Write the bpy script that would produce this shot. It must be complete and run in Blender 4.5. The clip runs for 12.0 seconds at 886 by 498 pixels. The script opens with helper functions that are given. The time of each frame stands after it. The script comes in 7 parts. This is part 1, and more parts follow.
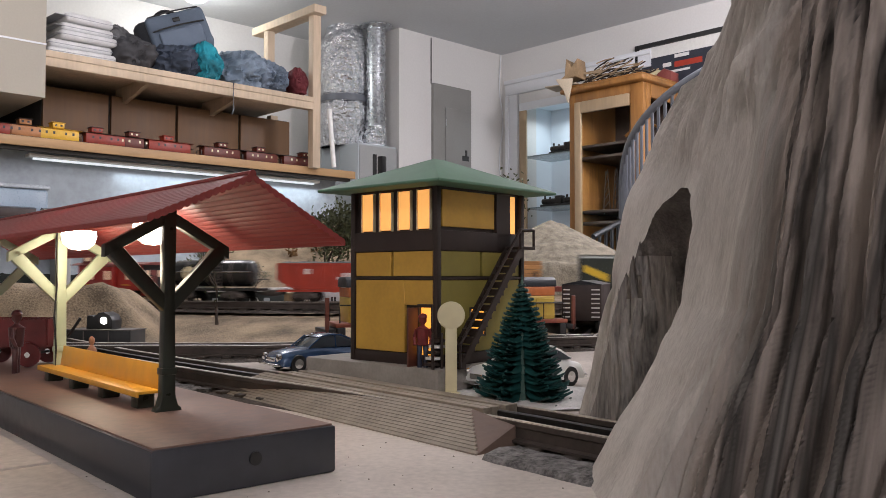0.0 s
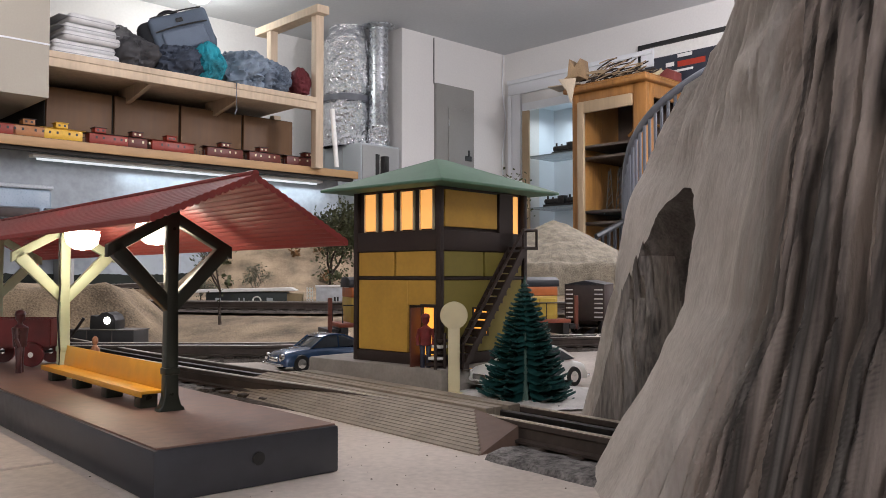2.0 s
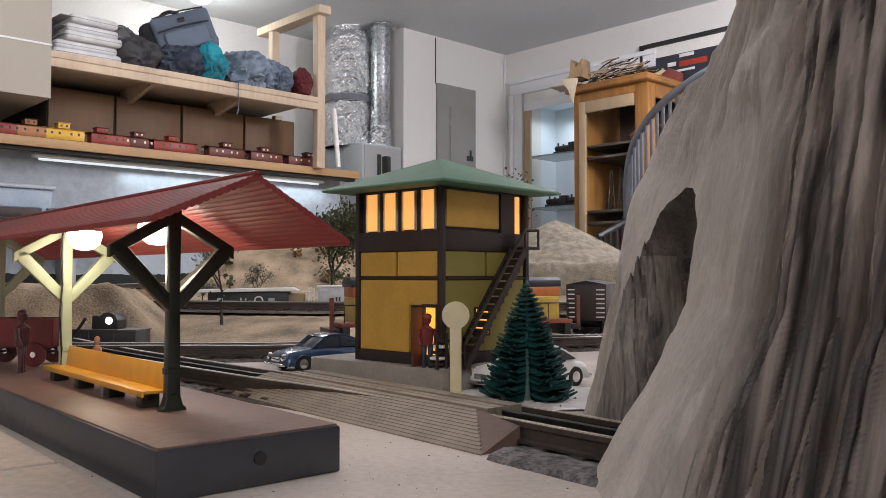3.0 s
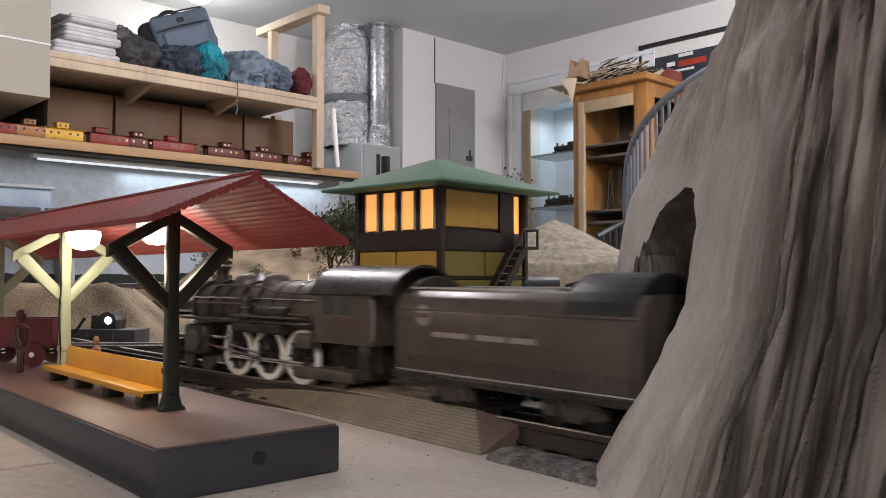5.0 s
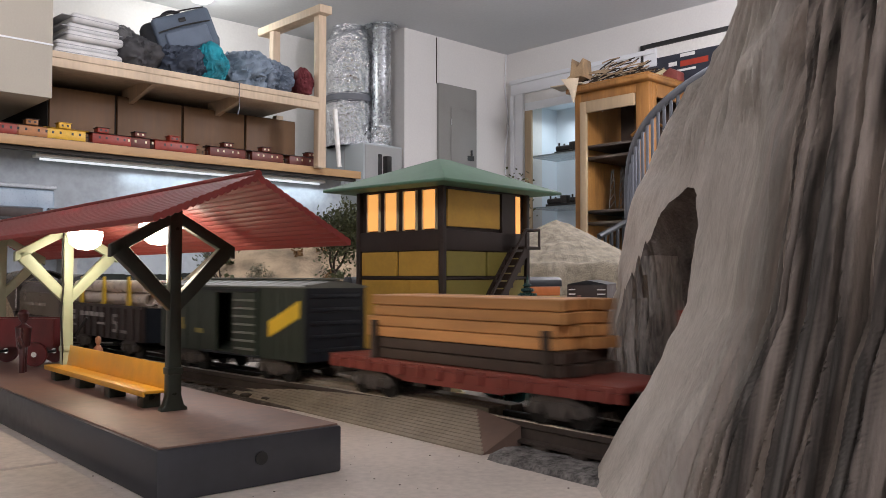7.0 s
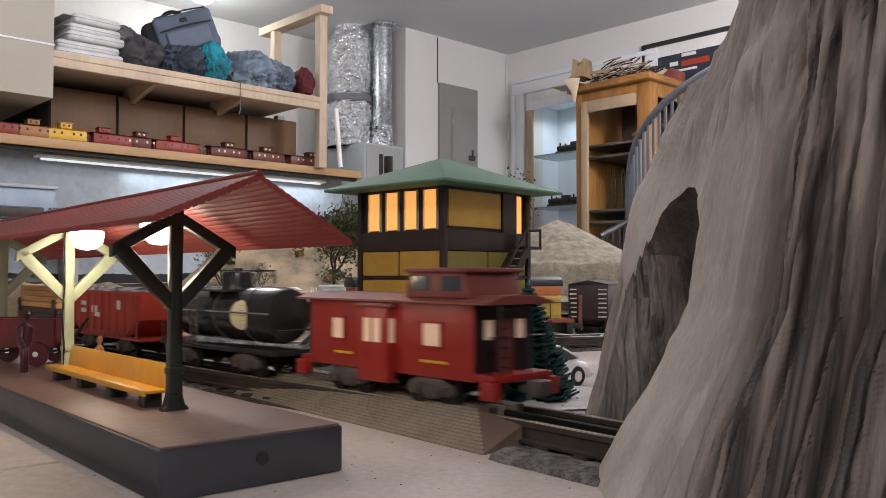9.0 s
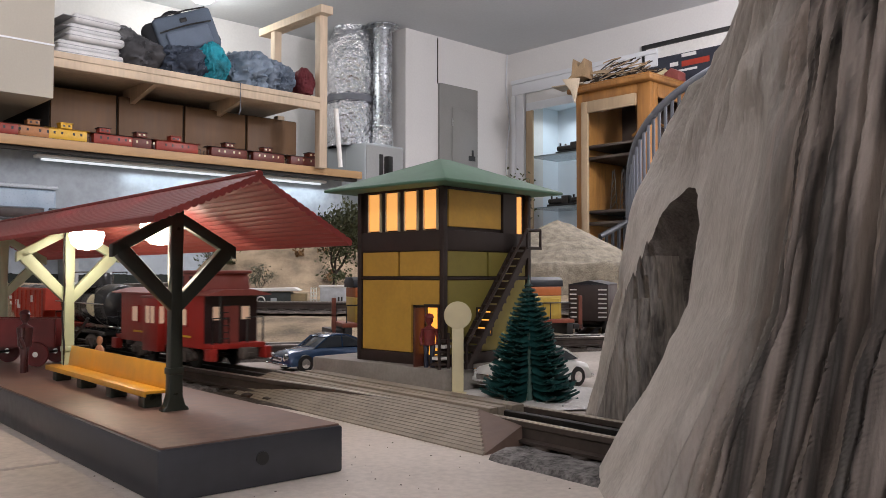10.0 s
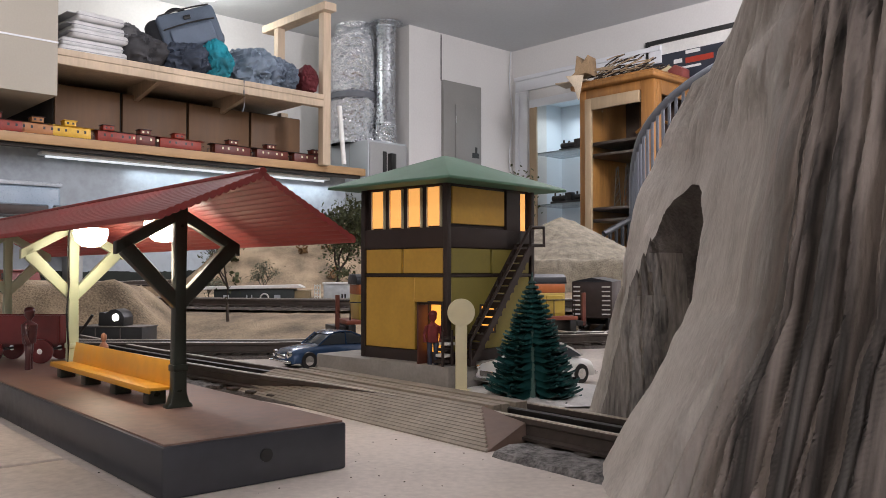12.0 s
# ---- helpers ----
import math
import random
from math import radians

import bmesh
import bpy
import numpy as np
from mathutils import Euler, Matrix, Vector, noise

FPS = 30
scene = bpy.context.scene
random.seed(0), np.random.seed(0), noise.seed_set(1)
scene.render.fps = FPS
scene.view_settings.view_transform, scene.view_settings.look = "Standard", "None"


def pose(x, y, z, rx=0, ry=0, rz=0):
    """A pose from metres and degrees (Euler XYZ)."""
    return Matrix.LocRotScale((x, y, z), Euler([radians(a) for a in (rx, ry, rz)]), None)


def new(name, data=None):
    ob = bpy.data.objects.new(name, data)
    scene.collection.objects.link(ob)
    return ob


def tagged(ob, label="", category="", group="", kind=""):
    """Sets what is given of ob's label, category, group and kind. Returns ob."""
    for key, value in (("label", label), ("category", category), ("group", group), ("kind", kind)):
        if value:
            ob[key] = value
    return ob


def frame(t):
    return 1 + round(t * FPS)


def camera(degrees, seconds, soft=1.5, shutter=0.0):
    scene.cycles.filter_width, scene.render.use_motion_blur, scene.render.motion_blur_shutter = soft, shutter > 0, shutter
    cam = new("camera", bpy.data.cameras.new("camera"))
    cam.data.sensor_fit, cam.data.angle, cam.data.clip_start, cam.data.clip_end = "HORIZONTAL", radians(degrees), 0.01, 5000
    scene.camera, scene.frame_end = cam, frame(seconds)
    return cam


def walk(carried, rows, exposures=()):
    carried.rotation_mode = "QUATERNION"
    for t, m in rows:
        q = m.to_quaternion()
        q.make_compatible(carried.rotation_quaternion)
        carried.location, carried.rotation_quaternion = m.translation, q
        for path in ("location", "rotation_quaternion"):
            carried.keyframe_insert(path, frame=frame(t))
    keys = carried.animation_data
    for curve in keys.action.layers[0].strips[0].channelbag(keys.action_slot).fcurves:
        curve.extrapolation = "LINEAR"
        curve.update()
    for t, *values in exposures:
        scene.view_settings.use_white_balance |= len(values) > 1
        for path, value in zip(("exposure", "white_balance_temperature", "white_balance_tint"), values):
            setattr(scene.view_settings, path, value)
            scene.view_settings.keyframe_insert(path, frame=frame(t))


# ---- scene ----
cam = camera(56.0, 12.0, soft=0.8, shutter=0.5)
EYE = 1.036
TILT = 91.826
# seconds, pan to the left and tilt, in degrees
PAN = [(0, -0.252, 0), (0.5, -0.194, 0), (1.0, -0.136, 0), (1.5, -0.117, 0), (2.0, -0.058, 0), (2.5, 0, 0), (3.0, 0.058, 0),
       (5.0, 0.0, -0.01), (5.5, 0.0, -0.02), (6.0, 0.015, 0), (6.5, 0.09, 0), (7.0, 0.12, -0.01), (9.0, 0.194, -0.02), (9.5, 0.194, -0.03),
       (10.0, 0.2, 0), (10.5, 0.29, 0), (11.0, 0.36, 0), (11.5, 0.43, -0.117), (12.0, 0.44, -0.2)]
walk(cam, [(t, pose(0, 0, EYE, TILT + dt, 0, rz)) for t, rz, dt in PAN], exposures=[(0, 0.0), (12, 0.0)])

# ---- light ----
world = bpy.data.worlds.new("world")
scene.world = world
world.use_nodes = True
world.node_tree.nodes["Background"].inputs["Color"].default_value = (0.6, 0.7, 0.9, 1)
world.node_tree.nodes["Background"].inputs["Strength"].default_value = 0.05

# the room's corner and the directions of its two walls
CORNER = (0.396, 5.269)
ROOM = pose(CORNER[0], CORNER[1], 0, 0, 0, -136.5)
HIGH = 2.44


def room(u, v, z, turn=0):
    return ROOM @ pose(u, v, z, 0, 0, turn)


def area_lamp(name, m, sx, sy, watts, colour):
    data = bpy.data.lights.new(name, "AREA")
    data.shape, data.size, data.size_y, data.energy, data.color = "RECTANGLE", sx, sy, watts, colour
    ob = new(name, data)
    ob.matrix_world = m
    return ob


CEILING_LIGHTS = [(1.2, 2.5, 62), (3.1, 1.6, 19), (2.5, 4.7, 58), (4.7, 4.5, 28)]
for u, v, watts in CEILING_LIGHTS:
    data = bpy.data.lights.new("ceiling_lamp", "POINT")
    data.energy, data.color, data.shadow_soft_size = watts, (1.0, 0.95, 1.02), 0.10
    new("ceiling_lamp", data).matrix_world = room(u, v, HIGH - 0.30)
# the bulb over the alcove's clothes shelf
data = bpy.data.lights.new("alcove_lamp", "POINT")
data.energy, data.color, data.shadow_soft_size = 5.2, (0.95, 0.98, 1.0), 0.06
new("alcove_lamp", data).matrix_world = room(2.02, -0.16, HIGH - 0.16)
area_lamp("shelf_lamp", room(2.05, 0.26, 1.455), 1.0, 0.05, 1.2, (0.75, 0.88, 1.0))


# display light in the head of the niche
area_lamp("niche_lamp", room(-0.15, 0.55, 2.02), 0.15, 0.6, 1.7, (0.82, 0.92, 1.0))


def bulb_lamp(name, p, watts, colour, radius=0.006):
    data = bpy.data.lights.new(name, "POINT")
    data.energy, data.color, data.shadow_soft_size = watts, colour, radius
    ob = new(name, data)
    ob.location = p
    return ob


# ---- materials ----
def mat(name, colour, rough=0.6, metal=0.0, vary=0.25, scale=20.0, fine=150.0, bump=0.1, stretch=(1, 1, 1), second=None, spots=0.0, glow=0.0, coat=0.0, random=0.0):
    """A surface with variation at two scales, in object space metres."""
    m = bpy.data.materials.new(name)
    m.use_nodes = True
    n, l = m.node_tree.nodes, m.node_tree.links
    b = n["Principled BSDF"]
    tc = n.new("ShaderNodeTexCoord")
    mp = n.new("ShaderNodeMapping")
    mp.inputs["Scale"].default_value = stretch
    l.new(tc.outputs["Object"], mp.inputs["Vector"])
    big, small = n.new("ShaderNodeTexNoise"), n.new("ShaderNodeTexNoise")
    for node, sc, det in ((big, scale, 6), (small, fine, 4)):
        node.inputs["Scale"].default_value = sc
        node.inputs["Detail"].default_value = det
        l.new(mp.outputs["Vector"], node.inputs["Vector"])
    mixf = n.new("ShaderNodeMix")
    mixf.data_type = "FLOAT"
    mixf.inputs[0].default_value = 0.4
    l.new(big.outputs["Fac"], mixf.inputs[2])
    l.new(small.outputs["Fac"], mixf.inputs[3])
    ramp = n.new("ShaderNodeValToRGB")
    c2 = second or tuple(c * (1 - vary) for c in colour)
    c1 = tuple(min(1, c * (1 + vary * 0.6)) for c in colour) if not second else colour
    ramp.color_ramp.elements[0].position, ramp.color_ramp.elements[1].position = 0.36, 0.64
    ramp.color_ramp.elements[0].color, ramp.color_ramp.elements[1].color = (*c2, 1), (*c1, 1)
    l.new(mixf.outputs[0], ramp.inputs["Fac"])
    out = ramp.outputs["Color"]
    if random:
        info = n.new("ShaderNodeObjectInfo")
        hsv = n.new("ShaderNodeHueSaturation")
        rng = n.new("ShaderNodeMapRange")
        rng.inputs["To Min"].default_value, rng.inputs["To Max"].default_value = 1 - random, 1 + random
        l.new(info.outputs["Random"], rng.inputs["Value"])
        l.new(rng.outputs["Result"], hsv.inputs["Value"])
        l.new(out, hsv.inputs["Color"])
        out = hsv.outputs["Color"]
    l.new(out, b.inputs["Base Color"])
    b.inputs["Metallic"].default_value = metal
    rr = n.new("ShaderNodeMapRange")
    rr.inputs["To Min"].default_value, rr.inputs["To Max"].default_value = max(0.03, rough - 0.12), min(1, rough + 0.12)
    l.new(small.outputs["Fac"], rr.inputs["Value"])
    l.new(rr.outputs["Result"], b.inputs["Roughness"])
    if coat:
        b.inputs["Coat Weight"].default_value = coat
    if bump:
        bp = n.new("ShaderNodeBump")
        bp.inputs["Strength"].default_value = min(1, bump * 3)
        bp.inputs["Distance"].default_value = bump * 0.3 / fine * 10
        l.new(mixf.outputs[0], bp.inputs["Height"])
        l.new(bp.outputs["Normal"], b.inputs["Normal"])
    if glow:
        b.inputs["Emission Color"].default_value = (*colour, 1)
        b.inputs["Emission Strength"].default_value = glow
    return m


def translucent(m, colour, share_of):
    """Lets some light through a thin plastic moulding."""
    n, l = m.node_tree.nodes, m.node_tree.links
    t, mix = n.new("ShaderNodeBsdfTranslucent"), n.new("ShaderNodeMixShader")
    t.inputs["Color"].default_value = (*colour, 1)
    mix.inputs[0].default_value = share_of
    l.new(n["Principled BSDF"].outputs[0], mix.inputs[1])
    l.new(t.outputs[0], mix.inputs[2])
    l.new(mix.outputs[0], n["Material Output"].inputs["Surface"])


def stain_and_shade(m, dark, pale, base_z):
    """A streaky brown stain with shade mixed into its colour, heavier on the near flank and towards the summit."""
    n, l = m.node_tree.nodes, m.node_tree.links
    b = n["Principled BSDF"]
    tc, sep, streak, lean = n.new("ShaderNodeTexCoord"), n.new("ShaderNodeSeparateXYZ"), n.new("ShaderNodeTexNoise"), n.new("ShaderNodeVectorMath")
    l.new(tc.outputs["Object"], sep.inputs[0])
    # the streaks follow the leaning furrows
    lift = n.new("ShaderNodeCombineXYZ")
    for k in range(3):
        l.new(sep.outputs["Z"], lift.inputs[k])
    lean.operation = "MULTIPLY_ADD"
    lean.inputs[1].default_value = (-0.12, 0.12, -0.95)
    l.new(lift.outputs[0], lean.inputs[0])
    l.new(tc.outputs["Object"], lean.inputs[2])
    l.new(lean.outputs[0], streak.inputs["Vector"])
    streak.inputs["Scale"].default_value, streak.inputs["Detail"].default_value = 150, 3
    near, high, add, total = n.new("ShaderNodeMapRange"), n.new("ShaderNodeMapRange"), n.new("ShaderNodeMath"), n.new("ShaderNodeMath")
    # part of this darkening is the near flank's shade put into the stain
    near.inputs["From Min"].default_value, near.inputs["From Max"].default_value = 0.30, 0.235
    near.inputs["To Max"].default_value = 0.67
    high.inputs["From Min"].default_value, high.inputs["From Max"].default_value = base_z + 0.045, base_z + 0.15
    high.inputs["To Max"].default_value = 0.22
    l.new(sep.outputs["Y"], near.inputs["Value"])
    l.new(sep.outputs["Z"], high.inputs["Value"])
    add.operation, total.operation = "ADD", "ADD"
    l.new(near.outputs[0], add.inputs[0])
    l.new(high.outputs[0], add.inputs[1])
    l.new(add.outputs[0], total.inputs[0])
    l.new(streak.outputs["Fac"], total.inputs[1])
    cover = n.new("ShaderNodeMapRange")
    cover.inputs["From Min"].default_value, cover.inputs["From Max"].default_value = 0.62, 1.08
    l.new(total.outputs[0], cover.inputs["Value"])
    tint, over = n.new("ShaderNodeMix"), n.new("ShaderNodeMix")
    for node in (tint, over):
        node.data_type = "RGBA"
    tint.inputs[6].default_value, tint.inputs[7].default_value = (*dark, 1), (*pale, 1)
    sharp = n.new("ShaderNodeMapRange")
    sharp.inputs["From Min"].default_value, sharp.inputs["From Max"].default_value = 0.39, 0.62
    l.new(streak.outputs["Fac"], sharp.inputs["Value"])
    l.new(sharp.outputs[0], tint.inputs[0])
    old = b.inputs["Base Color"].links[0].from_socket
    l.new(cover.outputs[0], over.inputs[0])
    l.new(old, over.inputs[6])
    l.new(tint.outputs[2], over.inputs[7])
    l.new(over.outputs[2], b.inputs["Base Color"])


def glass(name, tint=(0.9, 0.95, 0.95), rough=0.02):
    m = bpy.data.materials.new(name)
    m.use_nodes = True
    b = m.node_tree.nodes["Principled BSDF"]
    b.inputs["Base Color"].default_value = (*tint, 1)
    b.inputs["Transmission Weight"].default_value = 1
    b.inputs["Roughness"].default_value = rough
    b.inputs["IOR"].default_value = 1.1
    return m


M_WALL = mat("white_wall_paint", (0.71, 0.70, 0.675), 0.85, vary=0.06, scale=1.5, fine=90, bump=0.05)
M_CEIL = mat("white_ceiling_paint", (0.62, 0.64, 0.655), 0.9, vary=0.07, scale=1.2, fine=70, bump=0.08)
M_FLOOR = mat("grey_concrete", (0.3, 0.29, 0.28), 0.8, vary=0.2, scale=2, fine=60)
M_TABLE = mat("painted_plaster_layout_top", (0.56, 0.50, 0.44), 0.85, vary=0.22, scale=9, fine=260, bump=0.12)
M_SAND = mat("sandy_scatter", (0.31, 0.235, 0.15), 0.95, vary=0.65, scale=18, fine=420, bump=0.5)
M_ROCK = mat("carved_grey_rock", (0.60, 0.56, 0.505), 0.92, scale=40, fine=700, bump=0.35, stretch=(1, 1, 0.25), second=(0.40, 0.365, 0.32))
# darker rock for the far wall beside the tunnel mouth
M_CHEEK = mat("dark_furrowed_rock", (0.36, 0.325, 0.285), 0.92, scale=75, fine=600, bump=0.4, stretch=(1, 1, 0.14), second=(0.085, 0.076, 0.068))
# dark lining colour paints the shade inside the tunnel
M_TUNNELSHADE = mat("shaded_tunnel_plaster", (0.15, 0.13, 0.115), 0.95, vary=0.45, scale=90, fine=700, bump=0.6)
stain_and_shade(M_ROCK, (0.028, 0.024, 0.021), (0.36, 0.305, 0.265), EYE)
M_GREYROCK = mat("pale_plaster_rock", (0.27, 0.235, 0.175), 0.95, vary=0.4, scale=60, fine=420, bump=0.8)
M_BALLAST = mat("grey_ballast", (0.19, 0.18, 0.17), 0.95, vary=0.8, scale=160, fine=600, bump=0.8)
M_ROADBED = mat("dark_brown_roadbed", (0.085, 0.068, 0.055), 0.95, vary=0.7, scale=160, fine=600, bump=0.8)
M_RAIL = mat("worn_steel_rail", (0.52, 0.48, 0.43), 0.42, 1.0, vary=0.15, scale=60, fine=300, bump=0.03)
M_RAILWEB = mat("rusty_rail_web", (0.075, 0.058, 0.048), 0.6, 0.3, vary=0.3, scale=60, fine=300, bump=0.05)
M_RAILDARK = mat("blackened_rail", (0.03, 0.028, 0.026), 0.45, 0.6, vary=0.2, scale=60)
M_TIE = mat("dark_tie_wood", (0.06, 0.045, 0.035), 0.8, vary=0.4, scale=80, fine=400, bump=0.2, random=0.3)
M_PLANK = mat("weathered_ramp_grey", (0.27, 0.225, 0.17), 0.6, vary=0.25, scale=50, fine=400, bump=0.1)
M_RAMPSIDE = mat("brown_ramp_side", (0.16, 0.105, 0.08), 0.6, vary=0.2, scale=50)
M_PLATTOP = mat("brown_tinplate_deck", (0.20, 0.122, 0.095), 0.52, 0.0, vary=0.4, scale=14, fine=200, bump=0.02, coat=0.2)
M_PLATTOP.node_tree.nodes["Principled BSDF"].inputs["Coat Roughness"].default_value = 0.4
M_PLATTOP.node_tree.nodes["Principled BSDF"].inputs["IOR"].default_value = 1.5
M_PLATSIDE = mat("dark_enamel_base", (0.05, 0.052, 0.060), 0.34, vary=0.15, scale=18, fine=160, bump=0.02)
M_GREENPOST = mat("dark_green_enamel", (0.028, 0.034, 0.024), 0.32, vary=0.2, scale=40, bump=0.02)
M_LIMEPOST = mat("pale_green_enamel", (0.43, 0.49, 0.34), 0.4, vary=0.12, scale=40, bump=0.02)
M_REDROOF = mat("red_moulded_roof", (0.25, 0.062, 0.056), 0.5, vary=0.12, scale=30, fine=200, bump=0.02)
translucent(M_REDROOF, (0.80, 0.03, 0.02), 0.28)
M_YBENCH = mat("yellow_enamel_bench", (0.72, 0.36, 0.035), 0.35, vary=0.12, scale=30, bump=0.02)
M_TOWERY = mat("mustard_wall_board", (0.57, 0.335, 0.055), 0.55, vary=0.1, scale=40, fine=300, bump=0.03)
# the mustard boards again in a darker tone, used on the right face
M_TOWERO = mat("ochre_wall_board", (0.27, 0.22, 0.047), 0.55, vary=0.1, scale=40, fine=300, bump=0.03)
M_TOWERB = mat("dark_brown_trim", (0.035, 0.022, 0.018), 0.5, vary=0.2, scale=60, bump=0.02)
M_GREENROOF = mat("green_roof", (0.10, 0.21, 0.135), 0.65, vary=0.1, scale=50, fine=400, bump=0.04)
M_PLINTH = mat("grey_moulded_base", (0.29, 0.265, 0.235), 0.7, vary=0.18, scale=60, fine=400, bump=0.06)
M_CREAM = mat("cream_plastic", (0.74, 0.66, 0.42), 0.4, vary=0.06, scale=60, bump=0.01)
M_AMBER = mat("lit_amber_window", (1.0, 0.47, 0.13), 0.5, vary=0.05, glow=0.8)
M_ORANGEGLOW = mat("lit_orange_window", (1.0, 0.42, 0.06), 0.5, vary=0.05, glow=1.1)
M_TREEGREEN = mat("moulded_spruce_green", (0.014, 0.066, 0.062), 0.33, vary=0.3, scale=90, bump=0.05)
M_BULB = mat("lit_lamp_bulb", (1.0, 0.92, 0.78), 0.4, vary=0.0, glow=14)
M_WOOD = mat("pine_lumber", (0.58, 0.46, 0.33), 0.65, vary=0.2, scale=5, fine=60, bump=0.05, stretch=(1, 1, 0.15))
M_SHELFWOOD = mat("varnished_shelf_wood", (0.46, 0.28, 0.13), 0.5, vary=0.2, scale=4, fine=50, bump=0.03, stretch=(0.1, 1, 1))
M_PANELWOOD = mat("oak_veneer_panel", (0.155, 0.080, 0.033), 0.55, vary=0.18, scale=9, fine=70, bump=0.03, stretch=(1, 1, 0.08))
M_DARKGAP = mat("dark_gap", (0.03, 0.025, 0.02), 0.8)
M_BACKDROP = mat("sky_blue_backdrop_paint", (0.34, 0.38, 0.41), 0.55, vary=0.25, scale=2, fine=40, bump=0.03)
M_STEEL = mat("galvanised_duct", (0.70, 0.73, 0.76), 0.28, 1.0, vary=0.15, scale=12, fine=60, bump=0.05)
M_FOIL = mat("crumpled_foil_insulation", (0.82, 0.84, 0.87), 0.22, 1.0, vary=0.15, scale=14, fine=38, bump=1.0)
M_FURN = mat("pale_furnace_enamel", (0.42, 0.46, 0.48), 0.4, vary=0.05, scale=4, bump=0.01)
M_FURNGREY = mat("grey_furnace_enamel", (0.36, 0.37, 0.36), 0.45, vary=0.08, scale=4, bump=0.01)
M_PANEL = mat("grey_panel_enamel", (0.26, 0.255, 0.24), 0.5, vary=0.08, scale=6, bump=0.01)
M_TRIM = mat("white_trim_gloss", (0.74, 0.76, 0.78), 0.45, vary=0.05, scale=5, bump=0.01)
M_OAK = mat("honey_oak", (0.33, 0.15, 0.04), 0.4, vary=0.35, scale=7, fine=70, bump=0.04, stretch=(1, 1, 0.1))
M_PALEWOOD = mat("pale_face_wood", (0.42, 0.31, 0.19), 0.5, vary=0.15, scale=7, fine=70, bump=0.03, stretch=(1, 1, 0.1))
# inner boards darkened so that their colour holds the cabinet's shade
M_CABIN = mat("shaded_inner_board", (0.08, 0.055, 0.042), 0.6, vary=0.3, scale=6, bump=0.03)
M_BLACK = mat("black_paint", (0.02, 0.02, 0.02), 0.45, vary=0.3, scale=60, bump=0.02)
M_IRON = mat("black_iron", (0.04, 0.042, 0.046), 0.4, 0.5, vary=0.2, scale=30, bump=0.02)
M_RAILGREY = mat("grey_painted_handrail", (0.12, 0.13, 0.15), 0.4, vary=0.1, scale=20, bump=0.01)
M_LOCO = mat("weathered_loco_black", (0.036, 0.031, 0.028), 0.3, 0.25, vary=0.2, scale=45, fine=220, bump=0.04)
M_LOCOGREY = mat("graphite_boiler", (0.125, 0.10, 0.085), 0.32, 0.35, vary=0.14, scale=45, fine=220, bump=0.04)
M_WHITE = mat("white_paint", (0.78, 0.77, 0.73), 0.5, vary=0.06, scale=60, bump=0.01)
M_GOND = mat("dark_brown_gondola", (0.042, 0.027, 0.023), 0.5, vary=0.25, scale=50, bump=0.03)
M_PIPE = mat("pale_tan_pipe", (0.66, 0.55, 0.47), 0.3, 0.1, vary=0.1, scale=40, bump=0.01)
M_YELLOW = mat("bright_yellow_plastic", (0.72, 0.47, 0.03), 0.4, vary=0.08, scale=60, bump=0.01)
M_BOXGREEN = mat("olive_boxcar", (0.026, 0.034, 0.024), 0.42, vary=0.2, scale=40, bump=0.02)
M_BOXROOF = mat("dusty_boxcar_roof", (0.14, 0.15, 0.13), 0.45, vary=0.2, scale=40, bump=0.02)
M_CARBLACK = mat("blue_black_end", (0.010, 0.013, 0.018), 0.4, vary=0.2, scale=40, bump=0.02)
M_FLATRED = mat("flatcar_red", (0.23, 0.05, 0.035), 0.45, vary=0.2, scale=40, bump=0.02)
M_LUMBER = mat("stacked_lumber", (0.58, 0.28, 0.095), 0.6, vary=0.3, scale=20, fine=150, bump=0.05, stretch=(0.1, 1, 1), random=0.25)
M_DARKLUMBER = mat("dark_lumber_side", (0.07, 0.045, 0.032), 0.6, vary=0.3, scale=20, fine=150, bump=0.05, random=0.25)
M_HOPPER = mat("hopper_orange_red", (0.40, 0.04, 0.018), 0.42, vary=0.15, scale=40, bump=0.02)
M_TANK = mat("black_tank_gloss", (0.03, 0.03, 0.03), 0.2, 0.2, vary=0.2, scale=40, bump=0.01)
M_CABOOSE = mat("caboose_red", (0.33, 0.022, 0.016), 0.38, vary=0.12, scale=40, bump=0.02)
M_CABROOF = mat("caboose_roof_maroon", (0.24, 0.06, 0.05), 0.4, vary=0.15, scale=40, bump=0.02)
M_CABWIN = mat("lit_caboose_window", (0.85, 0.60, 0.42), 0.4, vary=0.03, glow=0.16)
M_TRUCK = mat("grey_brown_truck_frame", (0.10, 0.085, 0.075), 0.5, 0.3, vary=0.3, scale=80, bump=0.05)
M_BLUECAR = mat("blue_diecast_paint", (0.035, 0.075, 0.16), 0.2, 0.3, vary=0.1, scale=50, bump=0.0, coat=0.6)
M_CHROME = mat("chrome", (0.85, 0.85, 0.85), 0.12, 1.0, vary=0.05, bump=0.0)
M_DARKGLASS = mat("tinted_window", (0.05, 0.06, 0.07), 0.08, vary=0.1, bump=0.0)
M_BARK = mat("dark_bark", (0.05, 0.035, 0.025), 0.9, vary=0.4, scale=100, bump=0.3)
M_LEAF = mat("dull_green_foliage", (0.075, 0.085, 0.035), 0.85, vary=0.5, scale=60, fine=300, bump=0.1)
M_LEAFGREY = mat("grey_green_foliage", (0.10, 0.115, 0.075), 0.85, vary=0.4, scale=60, fine=300, bump=0.1)


